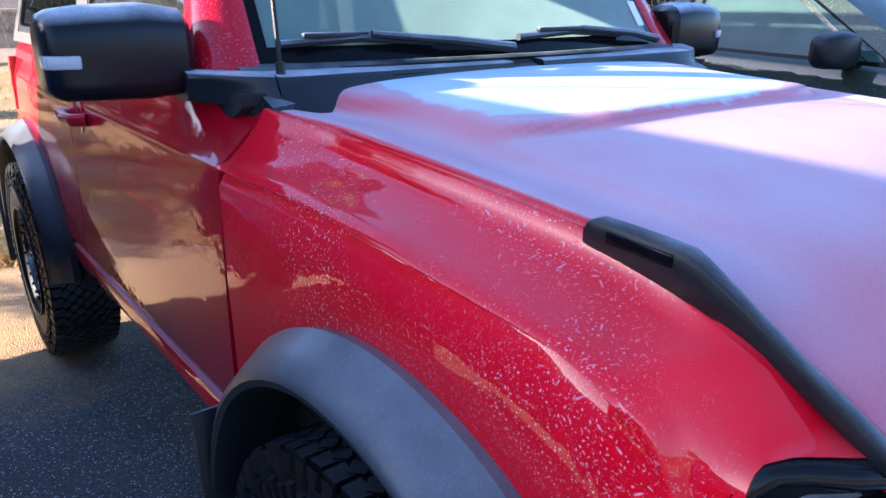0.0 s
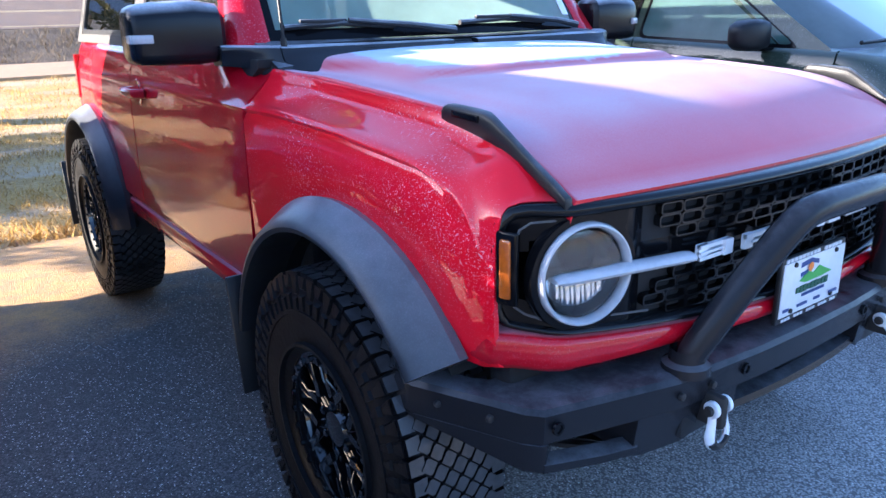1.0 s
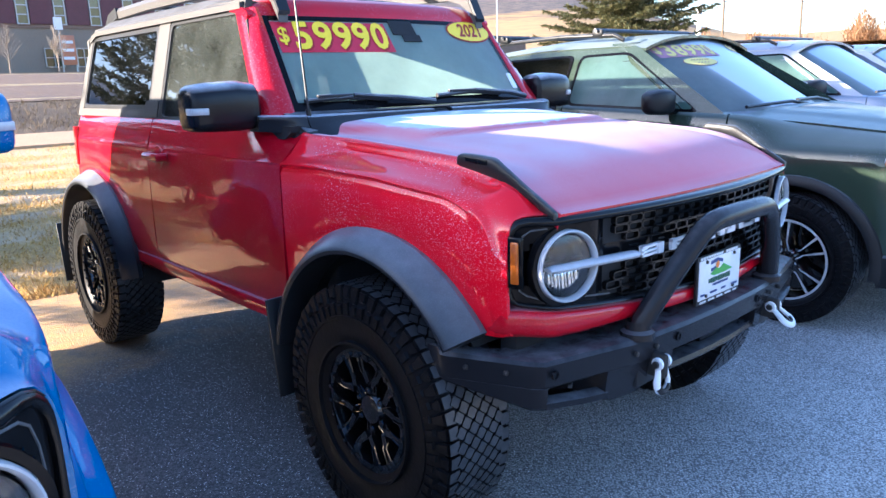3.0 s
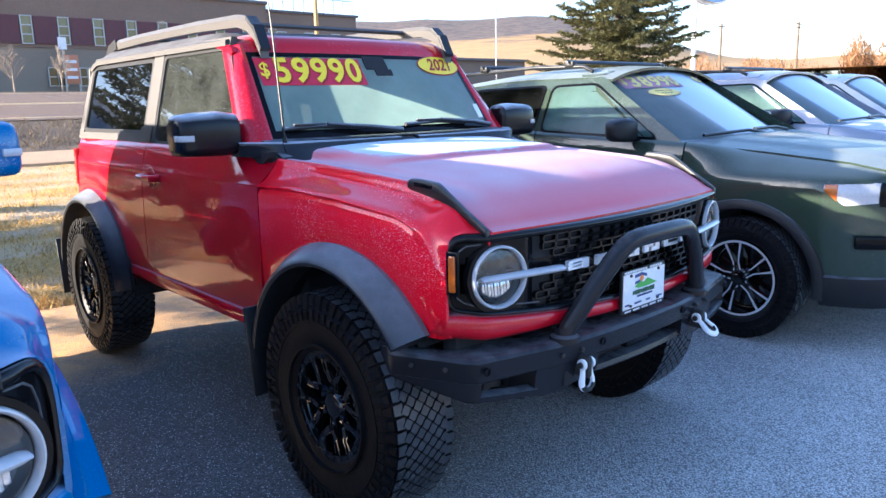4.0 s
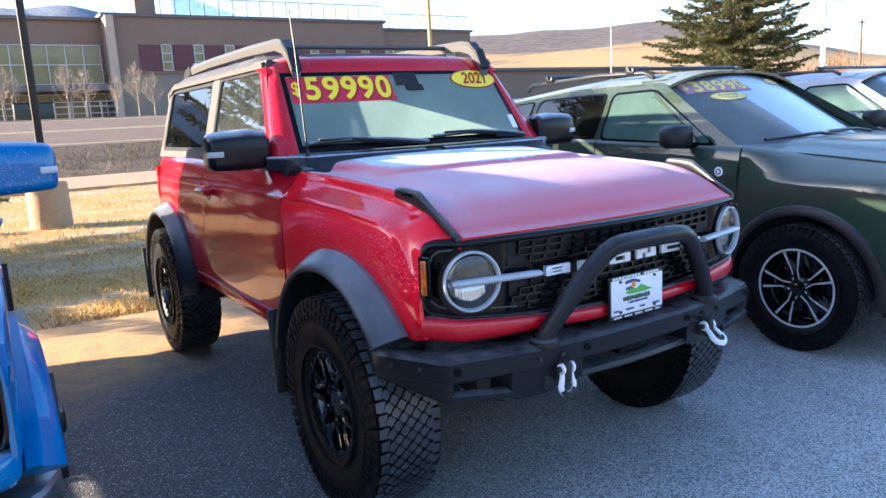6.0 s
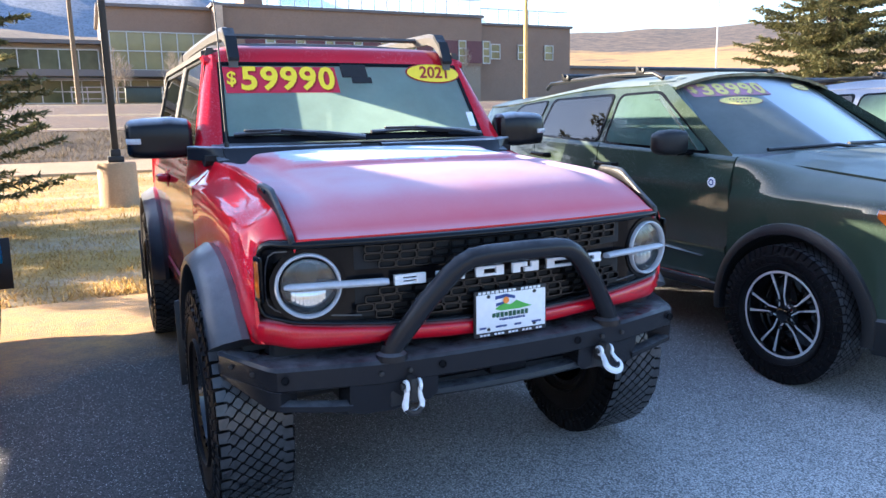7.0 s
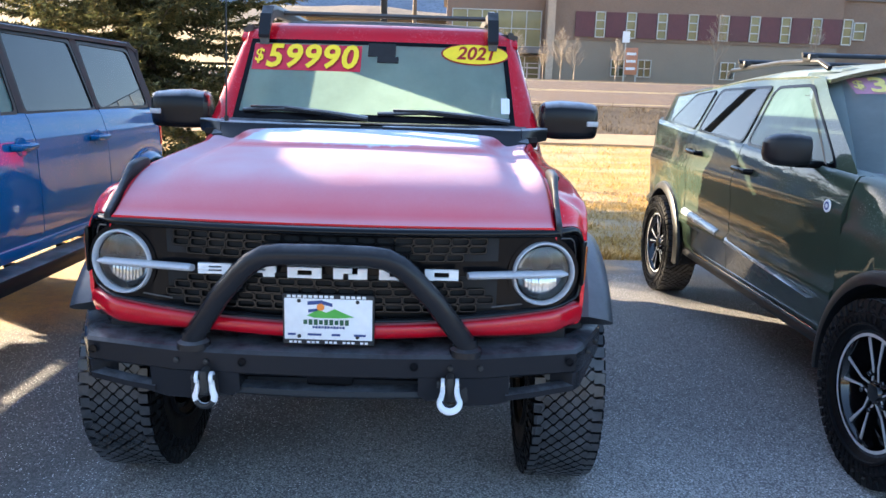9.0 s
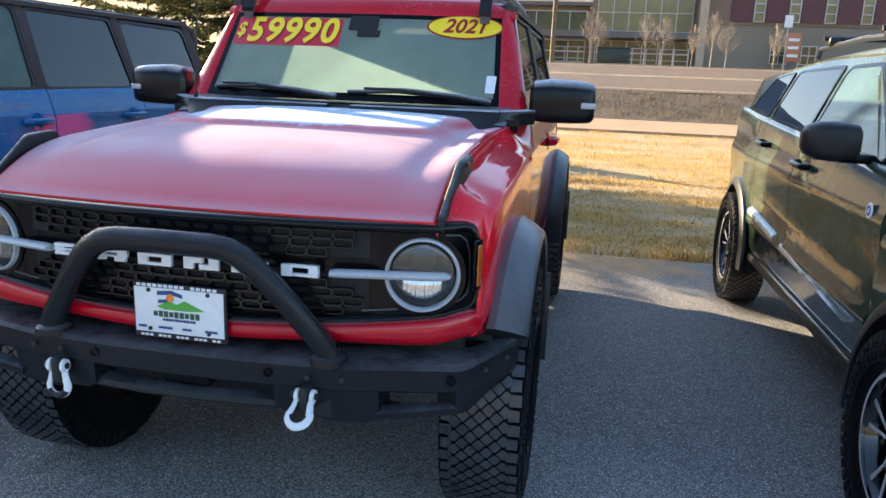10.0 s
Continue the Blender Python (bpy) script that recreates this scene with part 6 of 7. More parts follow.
            secs.append([(s * (w - 0.02), y, 0.27), (s * (w + 0.012), y, 0.32), (s * (w + 0.010), y, 0.44), (s * (w - 0.02), y, 0.46)])
        vv = grid(bm, secs, True)
        cap(bm, vv[0])
        cap(bm, vv[-1])
        part("lower_trim", bm, PLASTIC, body)
        bm = bmesh.new()
        box(bm, (s * 0.825, -0.675, 0.65), (0.03, 0.17, 0.075), 0.02, Euler((0, 0, radians(-s * 36))).to_matrix())
        part("fog_lamp_vent", bm, GLOSS, body)
    # roof, windscreen and pillars
    bm = bmesh.new()
    rows = []
    for y in span(1.10, 3.44, 34):
        hx = wagon_cab(y, 1.60 - 0.10 * smoothstep(1.8, 3.3, y), back) + 0.004
        z0 = 1.604 - 0.10 * smoothstep(1.8, 3.3, y) - 0.02 * smoothstep(1.3, 1.10, y)
        rows.append([(x * hx, y, z0 + 0.092 * (1 - abs(x) ** 2.6)) for x in span(-1, 1, 27)])
    thick_grid(bm, rows, (0, 0, -0.02))
    part("roof", bm, paint, body, "", 60)
    bm = bmesh.new()
    rows = []
    for z in span(1.155, 1.640, 14):
        hw = 0.80 - (z - 1.16) * 0.42
        rows.append([(x, min(wagon_glass_y(x, z), 1.22), z + 0.02 * (1 - (x / 0.8) ** 2)) for x in span(-hw, hw, 21)])
    grid(bm, rows)
    part("windshield", bm, FROST_BLUE, body, "windscreen white with hoar frost", 60)
    bm = bmesh.new()
    for s in (-1, 1):
        secs = []
        for z in span(1.13, 1.625, 12):
            xi = 0.795 - (z - 1.16) * 0.42
            y = min(wagon_glass_y(xi, z), 1.22)
            xo = max(wagon_cab(y + 0.06, z, back) + 0.006, xi + 0.03)
            secs.append([(s * xi, y - 0.01, z + 0.002), (s * (xi + 0.03), y - 0.008, z + 0.004), (s * xo, y + 0.07, z), (s * (xo - 0.01), y + 0.16, z), (s * xi, y + 0.10, z - 0.01)])
        bm = bmesh.new()
        vv = grid(bm, secs, True)
        cap(bm, vv[0])
        cap(bm, vv[-1])
        part("pillar", bm, paint, body, "", 50)
    bm = bmesh.new()
    rows = [[(x, wagon_glass_y(x, 1.14) - 0.10, 1.148), (x, wagon_glass_y(x, 1.15) - 0.02, 1.168), (x, wagon_glass_y(x, 1.17), 1.172)] for x in span(-0.78, 0.78, 21)]
    thick_grid(bm, rows, (0, 0, -0.015))
    tube(bm, [(-0.62, 0.44, 1.20), (-0.1, 0.385, 1.215), (0.10, 0.36, 1.19)], 0.011, 8)
    tube(bm, [(0.02, 0.40, 1.22), (0.50, 0.46, 1.215), (0.66, 0.44, 1.19)], 0.011, 8)
    part("cowl", bm, PLASTIC, body)
    # dark filler blocks, added inside to stop light passing through
    for nm, c, sz in (("filler_floor", (0, 1.5, 0.62), (1.62, 2.0, 0.46)), ("filler_cabin", (0, 1.45, 0.95), (1.55, 1.9, 0.3)), ("filler_engine_bay", (0, -0.25, 0.80), (1.10, 0.9, 0.36)), ("filler_rear", (0, 3.1, 0.75), (1.10, 1.2, 0.6))):
        bm = bmesh.new()
        box(bm, c, sz, 0.02)
        part(nm, bm, DARK, body)
    bm = bmesh.new()
    box(bm, (0, back - 0.06, 0.85), (1.55, 0.12, 0.80), 0.05)
    box(bm, (0, back - 0.22, 1.36), (1.36, 0.06, 0.42), 0.02, Euler((radians(42), 0, 0)).to_matrix())
    part("tailgate", bm, paint, body)
    for x in (-0.4, 0.4):
        bm = bmesh.new()
        box(bm, (x, 1.45, 0.98), (0.50, 0.5, 0.2), 0.05)
        box(bm, (x, 1.72, 1.22), (0.48, 0.14, 0.5), 0.05)
        part("seat", bm, SEAT, body)
    if crossbars:
        for y in (1.55, 2.45):
            bm = bmesh.new()
            tube(bm, [(-0.66, y, 1.727), (0.66, y, 1.727)], 0.018, 10, True, 0.6)
            for s in (-1, 1):
                box(bm, (s * 0.615, y, 1.710), (0.05, 0.09, 0.05), 0.012)
            part("roof_crossbar", bm, PLASTIC, body, "black crossbar on the roof rails")

    def place(x, z, lift):
        return Vector((x, min(wagon_glass_y(x, z), 1.22) - lift * 0.5, z + 0.02 * (1 - (x / 0.8) ** 2) + lift * 0.86))

    if sign:
        price_sign(body, place, -0.60, -0.06, 1.505, 1.585, sign, (PALE_RED, PALE_INK, PALE_YELLOW))
        oval_sticker(body, place, -0.34, 1.470, 0.15, 0.028, "", (PALE_INK, PALE_YELLOW))
        oval_sticker(body, place, 0.40, 1.565, 0.13, 0.026, "", (PALE_INK, PALE_YELLOW))
    return body


# ---- ground ----
def ground_z(y):
    return smooth_table([(-60, 0.0), (9.0, 0.0), (14.0, 0.06), (17.2, 0.20), (19.2, 0.38), (21.0, 0.62), (24.0, 1.15), (36.0, 2.25), (62.0, 2.85), (120.0, 3.4), (400, 5.0)], y)


def asphalt(name, base, dark, frost=0.0):
    """Worn asphalt: stones of many tones in a dark binder, stains, and rime that also paints the open lot bright and
    leaves the cars' shade dark.
    """
    m, nt, b = shader(name)
    vec = coords(nt)
    fine = noise_tex(nt, 150.0, 4.0, 0.75, vec)
    stones = nd(nt, "ShaderNodeTexVoronoi", Scale=135.0)
    nt.links.new(vec, stones.inputs["Vector"])
    tone = nt.nodes.new("ShaderNodeSeparateXYZ")
    nt.links.new(stones.outputs["Color"], tone.inputs[0])
    big = noise_tex(nt, 0.9, 7.0, 0.65, vec)
    mid = noise_tex(nt, 7.0, 5.0, 0.7, vec)
    col = mixc(nt, remap(nt, big, 0.35, 0.65), tuple(c * 0.62 for c in base), tuple(c * 1.28 for c in base))
    col = mixc(nt, remap(nt, mid, 0.55, 0.72, 0.0, 0.5), col, dark)
    col = mixc(nt, remap(nt, tone.outputs["X"], 0.3, 1.0, 0.0, 0.85), col, tuple(c * 0.6 for c in dark))
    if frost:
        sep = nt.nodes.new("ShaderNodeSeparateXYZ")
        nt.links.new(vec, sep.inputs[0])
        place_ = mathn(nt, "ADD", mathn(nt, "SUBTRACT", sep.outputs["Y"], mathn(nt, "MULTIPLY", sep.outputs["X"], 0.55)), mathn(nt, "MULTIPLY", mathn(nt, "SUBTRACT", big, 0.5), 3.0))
        # rime spread doubles as brightness: pale under open sky, dark beside the cars
        rime_light = mathn(nt, "ADD", mathn(nt, "SUBTRACT", mathn(nt, "MULTIPLY", sep.outputs["Y"], 0.6), sep.outputs["X"]), mathn(nt, "MULTIPLY", mathn(nt, "SUBTRACT", big, 0.5), 2.4))
        open_lot_light = mathn(nt, "MULTIPLY", remap(nt, rime_light, 1.0, 0.0), remap(nt, mathn(nt, "ADD", sep.outputs["Y"], mathn(nt, "MULTIPLY", mathn(nt, "SUBTRACT", big, 0.5), 2.0)), 0.5, -0.9, 0.30, 1.0))
        open_lot_light = mathn(nt, "MULTIPLY", open_lot_light, remap(nt, sep.outputs["Y"], -5.5, -3.4, 0.45, 1.0))
        cover = mathn(nt, "MULTIPLY", open_lot_light, remap(nt, mid, 0.35, 0.65, 0.75, 1.0))
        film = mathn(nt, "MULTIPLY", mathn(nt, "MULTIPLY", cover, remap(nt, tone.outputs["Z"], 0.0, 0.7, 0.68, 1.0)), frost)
        # strong enough to bounce light on to the cars' fronts
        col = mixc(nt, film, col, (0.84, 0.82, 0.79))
        # tan dust by the grass, its gold deepened to look sunlit
        sunny_edge = remap(nt, place_, 2.3, 3.3, 0.0, 0.95)
        col = mixc(nt, mathn(nt, "MULTIPLY", sunny_edge, remap(nt, mid, 0.3, 0.6, 0.5, 1.0)), col, (0.68, 0.40, 0.14))
    # dark joints between the stones, and single pale chips
    joint = remap(nt, stones.outputs["Distance"], 0.42, 0.66, 0.0, 0.7)
    if frost:
        joint = mathn(nt, "MULTIPLY", joint, remap(nt, sunny_edge, 0.0, 1.0, 1.0, 0.25))
    col = mixc(nt, joint, col, tuple(c * 0.7 for c in dark))
    # gravel dust and the painted sun tint hide them towards the grass
    chip = mathn(nt, "MULTIPLY", remap(nt, tone.outputs["Y"], 0.82, 0.88), remap(nt, stones.outputs["Distance"], 0.25, 0.45, 1.0, 0.0))
    if frost:
        chip = mathn(nt, "MULTIPLY", chip, remap(nt, sunny_edge, 0.0, 0.6, 1.0, 0.1))
    col = mixc(nt, chip, col, tuple(min(0.9, c * 5.0) for c in base))
    nt.links.new(col, b.inputs["Base Color"])
    nt.links.new(remap(nt, big, 0.3, 0.7, 0.6, 0.85), b.inputs["Roughness"])
    bump(nt, b, mathn(nt, "SUBTRACT", mathn(nt, "MULTIPLY", fine, 0.6), stones.outputs["Distance"]), 0.8, 0.006)
    return m


def earth(name, cols, scale, rime=0.0):
    m, nt, b = shader(name)
    a = noise_tex(nt, scale, 6.0, 0.65)
    c = noise_tex(nt, scale * 22, 4.0, 0.7)
    col = mixc(nt, remap(nt, a, 0.35, 0.65), cols[0], cols[1])
    col = mixc(nt, remap(nt, c, 0.45, 0.7), col, cols[2])
    nt.links.new(col, b.inputs["Base Color"])
    if rime:
        # grey bands paint frost and the long shadow stripes across the lawn
        band = remap(nt, noise_tex(nt, 1.0, 4.0, 0.6, coords(nt, (0.22, 0.95, 1.0))), 0.46, 0.60, 0.0, rime)
        nt.links.new(mixc(nt, band, col, (0.60, 0.56, 0.50)), b.inputs["Base Color"])
    setv(b, None, 0.9)
    bump(nt, b, c, 0.6, 0.03)
    return m


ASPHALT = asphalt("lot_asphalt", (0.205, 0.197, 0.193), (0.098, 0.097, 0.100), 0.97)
ROAD_MAT = asphalt("road_asphalt", (0.23, 0.145, 0.085), (0.15, 0.095, 0.06))
TURF = earth("frosted_turf", ((0.44, 0.28, 0.07), (0.28, 0.18, 0.06), (0.54, 0.37, 0.14)), 0.8, 0.28)
# dead weeds, their brown darkened to hold the shade on the bank
BANK_SHADED = earth("weedy_bank_shaded", ((0.075, 0.052, 0.03), (0.11, 0.078, 0.045), (0.18, 0.13, 0.08)), 1.2)
CONCRETE = earth("pale_concrete", ((0.44, 0.30, 0.17), (0.38, 0.26, 0.15), (0.49, 0.34, 0.20)), 1.5)

bm = bmesh.new()
ys = [-60, -20, -5, 3.0, 3.8] + span(4.5, 36, 50) + [40, 50, 62, 80, 120, 200, 300]
xs = [-300, -120, -60] + span(-30, 60, 46) + [90, 150, 300]
grid(bm, [[(x, y, ground_z(y) - 0.035 + (0.015 * noise.noise((x * 0.5, y * 0.5, 0)) if 4.2 < y < 16 else 0)) for x in xs] for y in ys])
tagged(obj("ground", bm, TURF), "dry golden grass ground with frost", "ground", "", "structure")
bm = bmesh.new()
edge = [(x, 3.84 + 0.035 * noise.noise((x * 1.3, 0, 0)) + 0.02 * noise.noise((x * 6, 3, 0))) for x in span(-30, 40, 281)]
thick_grid(bm, [[(x, -40.0, 0.0) for x, y in edge], [(x, -3.0, 0.0) for x, y in edge], [(x, y, 0.0) for x, y in edge]], (0, 0, -0.05))
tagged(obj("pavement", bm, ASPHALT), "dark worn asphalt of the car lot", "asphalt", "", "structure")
bm = bmesh.new()
thick_grid(bm, [[(x, y, ground_z(y) + 0.03) for x in (-60, -20, 20, 60, 120)] for y in (17.2, 18.2, 19.2)], (0, 0, -0.15))
tagged(obj("sidewalk", bm, CONCRETE), "pale concrete walkway between grass strips", "sidewalk", "", "structure")
bm = bmesh.new()
thick_grid(bm, [[(x, y, ground_z(y) + 0.02) for x in (-200, -60, -20, 20, 60, 120, 250)] for y in span(24.0, 36.0, 7)], (0, 0, -0.15))
tagged(obj("road", bm, ROAD_MAT), "sunlit two-lane asphalt road", "road", "", "structure")
bm = bmesh.new()
grid(bm, [[(x, y, ground_z(y) - 0.015 + 0.08 * abs(noise.noise((x * 0.7, y * 0.9, 2)))) for x in span(-40, 60, 140)] for y in span(19.3, 23.9, 12)])
tagged(obj("bank", bm, BANK_SHADED), "weedy bank beside the road, coloured dark as if shaded", "bank", "", "structure")
bm = bmesh.new()
for y0, y1 in ((29.7, 29.85), (30.1, 30.25), (24.6, 24.75), (35.3, 35.45)):
    thick_grid(bm, [[(x, y, ground_z(y) + 0.026) for x in (-150, 0, 150)] for y in (y0, y1)], (0, 0, -0.004))
tagged(obj("road_line", bm, plain("road_paint", (0.5, 0.40, 0.2), 0.7, 0, None, 0.3, 8.0)), "worn painted line on the road", "road line", "", "structure")
bm = bmesh.new()
thick_grid(bm, [[(x, y, ground_z(y) + 0.05) for x in (-60, 0, 60, 120)] for y in (36.0, 38.6)], (0, 0, -0.2))
tagged(obj("far_sidewalk", bm, CONCRETE), "far pavement along the road", "sidewalk", "", "structure")


def grass_strip(name, x0, x1, y0, y1, count, seed, hmin, hmax, mat, label):
    rnd = random.Random(seed)
    vs, fs = [], []
    for _ in range(count):
        x, y = rnd.uniform(x0, x1), rnd.uniform(y0, y1)
        if noise.noise((x * 0.9, y * 0.9, 7)) < -0.25 and rnd.random() < 0.6:
            continue
        h = rnd.uniform(hmin, hmax) * (0.6 + 0.8 * max(0, noise.noise((x * 2, y * 2, 1)) + 0.4))
        a = rnd.uniform(0, 6.28)
        w = 0.004 + 0.05 * h
        lx, ly = rnd.gauss(0, 0.6) * h, rnd.gauss(0, 0.6) * h
        z = ground_z(y) - 0.03
        n = len(vs)
        vs += [(x - w * math.cos(a), y - w * math.sin(a), z), (x + w * math.cos(a), y + w * math.sin(a), z), (x + lx, y + ly, z + h)]
        fs.append((n, n + 1, n + 2))
    me = bpy.data.meshes.new(name)
    me.from_pydata(vs, [], fs)
    me.materials.append(mat)
    return tagged(new(name, me), label, "grass", "", "stuff")


def blades(name, c1, c2, c3, rime=0.0, glow=0.35):
    m, nt, b = shader(name)
    g = nt.nodes.new("ShaderNodeNewGeometry")
    r = nt.nodes.new("ShaderNodeValToRGB")
    r.color_ramp.elements[0].color, r.color_ramp.elements[1].color = (*c1, 1), (*c3, 1)
    e = r.color_ramp.elements.new(0.5)
    e.color = (*c2, 1)
    nt.links.new(g.outputs["Random Per Island"], r.inputs[0])
    nt.links.new(r.outputs[0], b.inputs["Base Color"])
    if rime:
        # same painted bands as the turf: frost mixed with striped shade
        band = remap(nt, noise_tex(nt, 1.0, 4.0, 0.6, coords(nt, (0.22, 0.95, 1.0))), 0.46, 0.60, 0.0, rime)
        nt.links.new(mixc(nt, band, r.outputs[0], (0.60, 0.56, 0.50)), b.inputs["Base Color"])
    setv(b, None, 0.7)
    tl = nt.nodes.new("ShaderNodeBsdfTranslucent")
    mx = nt.nodes.new("ShaderNodeMixShader")
    mx.inputs[0].default_value = glow
    nt.links.new(r.outputs[0], tl.inputs["Color"])
    nt.links.new(b.outputs[0], mx.inputs[1])
    nt.links.new(tl.outputs[0], mx.inputs[2])
    nt.links.new(mx.outputs[0], nt.nodes["Material Output"].inputs["Surface"])
    return m


GRASS = blades("dry_grass", (0.26, 0.15, 0.04), (0.48, 0.30, 0.075), (0.64, 0.44, 0.16), 0.28, 0.45)
WEED = blades("dead_weeds", (0.06, 0.05, 0.03), (0.14, 0.10, 0.06), (0.26, 0.20, 0.13))
grass_strip("grass", -7, 9, 3.83, 9.0, 60000, 1, 0.02, 0.06, GRASS, "short dry grass with frost")
grass_strip("grass_far", -10, 16, 9.0, 17.1, 42000, 2, 0.03, 0.08, GRASS, "short dry grass with frost")
grass_strip("grass_edge", -7, 9, 3.86, 4.15, 5000, 4, 0.04, 0.13, GRASS, "longer dry grass tufts along the asphalt edge")
grass_strip("weeds", -16, 22, 19.3, 23.8, 26000, 3, 0.06, 0.22, WEED, "dead weeds on the bank")


# ---- trees ----
NEEDLES = blades("spruce_needles", (0.05, 0.06, 0.028), (0.11, 0.12, 0.05), (0.24, 0.21, 0.09))
BARK = earth("rough_bark", ((0.07, 0.055, 0.045), (0.11, 0.09, 0.075), (0.16, 0.14, 0.12)), 4.0)
TWIG = earth("pale_twig", ((0.30, 0.25, 0.20), (0.24, 0.20, 0.16), (0.38, 0.33, 0.27)), 6.0)


def spruce(x, y, z, height, radius, seed, label, low=0.6, tiers=26):
    rnd = random.Random(seed)
    tree = thing("spruce", pose(x, y, z), label, "tree", "spruces")
    bm = bmesh.new()
    tube(bm, [(0, 0, -0.1), (0.02, 0.01, height * 0.4), (0, 0, height * 0.97)], [height * 0.024, height * 0.015, 0.01], 9)
    vs, fs = [], []
    for t in range(tiers):
        f = (t + rnd.uniform(-0.3, 0.3)) / (tiers - 1)
        h = low + (height - low) * max(0, min(1, f)) ** 0.92
        k = 1 - (h - low) / (height - low)
        r = radius * (k ** 0.8) * rnd.uniform(0.85, 1.12) + 0.06
        n = max(4, int(5 + 7 * k))
        a0 = rnd.uniform(0, 6.28)
        for i in range(n):
            a = a0 + 6.28 * i / n + rnd.uniform(-0.25, 0.25)
            L = r * rnd.uniform(0.65, 1.1)
            droop = rnd.uniform(0.18, 0.42) * (0.5 + 0.5 * k)
            d = Vector((math.cos(a), math.sin(a), 0))
            pts = []
            for q in range(5):
                s = q / 4
                pts.append(Vector((0, 0, h)) + d * L * s + Vector((0, 0, L * (-droop * s * (1.5 - s) + 0.10 * s ** 3))))
            if L > 0.4:
                tube(bm, pts, [0.022 * k + 0.006, 0.017 * k + 0.005, 0.012 * k + 0.004, 0.008, 0.003], 4, False)
            side = Vector((-d.y, d.x, 0))
            steps = max(4, int(L / 0.085))
            for q in range(1, steps + 1):
                s = q / steps
                p0 = pts[min(3, int(s * 4))].lerp(pts[min(4, int(s * 4) + 1)], s * 4 - min(3, int(s * 4)))
                sp = (0.30 * (1 - s * 0.75) + 0.08) * min(1.0, L)
                for sd in (-1, 1):
                    for m_ in range(2):
                        tip = p0 + (side * sd * rnd.uniform(0.6, 1.05) + d * rnd.uniform(0.25, 0.75)) * sp + Vector((0, 0, rnd.uniform(-0.30, 0.10) * sp))
                        along = tip - p0
                        for u in (0.15, 0.4, 0.65, 0.9):
                            c = p0 + along * u
                            for v in range(2):
                                nd_ = (along.normalized() * rnd.uniform(0.5, 1.0) + Vector((rnd.uniform(-1, 1), rnd.uniform(-1, 1), rnd.uniform(-0.6, 0.8))) * 0.75).normalized()
                                ln = rnd.uniform(0.06, 0.12)
                                w = nd_.cross(Vector((rnd.random(), rnd.random(), 1))).normalized() * 0.022
                                b0 = len(vs)
                                vs.extend((tuple(c - w), tuple(c + w), tuple(c + nd_ * ln)))
                                fs.append((b0, b0 + 1, b0 + 2))
    part("trunk", bm, BARK, tree)
    me = bpy.data.meshes.new("crown")
    me.from_pydata(vs, [], fs)
    me.materials.append(NEEDLES)
    cr = new("crown", me)
    cr.parent = tree
    return tree


def sapling(x, y, z, height, seed):
    rnd = random.Random(seed)
    tree = thing("bare_tree", pose(x, y, z), "leafless pale young tree in front of the building", "tree", "bare trees")
    bm = bmesh.new()
    tube(bm, [(0, 0, -0.1), (0.03, 0, height * 0.5), (0, 0.02, height)], [0.055, 0.035, 0.010], 6)
    part("trunk", bm, TWIG, tree)
    bm = bmesh.new()
    for k in range(46):
        h = height * rnd.uniform(0.22, 0.95)
        a = rnd.uniform(0, 6.28)
        L = (height - h) * 0.45 + 0.25
        p = Vector((0, 0, h))
        d = Vector((math.cos(a), math.sin(a), 1.3)).normalized()
        e = p + d * L
        tube(bm, [p, p + d * L * 0.5, e], [0.014, 0.010, 0.004], 4, False)
        for q in range(4):
            b = p.lerp(e, rnd.uniform(0.3, 0.9))
            dd = (d + Vector((rnd.uniform(-1, 1), rnd.uniform(-1, 1), rnd.uniform(0, 0.6))) * 0.7).normalized()
            tube(bm, [b, b + dd * L * 0.4], [0.010, 0.005], 3, False)
    tagged(part("crown", bm, TWIG, tree), "", "", "", "stuff")
    return tree


spruce(-4.5, 9.2, 0.0, 10.5, 3.25, 11, "tall dark spruce behind the blue car", 0.95, 44)
spruce(16.2, 10.6, 0.0, 8.2, 3.2, 12, "broad sunlit spruce behind the parked cars", 0.5, 30)
for k, (x, y, h) in enumerate(((21.0, 55.0, 5.2), (28.5, 55.0, 4.6), (5.4, 51.0, 3.2), (7.6, 53.0, 2.8), (13.0, 53.0, 3.0), (0.6, 50.0, 3.6), (1.1, 49.5, 3.0), (4.2, 50.0, 3.4), (8.6, 51.0, 3.6), (9.4, 50.0, 2.8))):
    sapling(x, y, ground_z(y), h, 40 + k)


# ---- building across the road ----
WALL = earth("brown_stucco", ((0.22, 0.155, 0.115), (0.245, 0.175, 0.13), (0.20, 0.14, 0.105)), 0.4)
WALL_LOW = earth("tan_block", ((0.26, 0.215, 0.165), (0.235, 0.195, 0.15), (0.285, 0.24, 0.185)), 0.5)
MAROON = plain("maroon_panel", (0.10, 0.028, 0.035), 0.5, 0, None, 0.15, 3.0)
PANE = plain("window_pane", (0.09, 0.10, 0.055), 0.06, 0.0, 0.4, 0.3, 1.0)
PANE_LIT = plain("window_pane_warm", (0.21, 0.185, 0.075), 0.2, 0.0, 0.3, 0.2, 1.0)
FRAME = plain("aluminium_frame", (0.42, 0.42, 0.40), 0.4, 0.6, None, 0.1)
ROOF_MAT = plain("roof_trim", (0.12, 0.11, 0.11), 0.6, 0, None, 0.1)


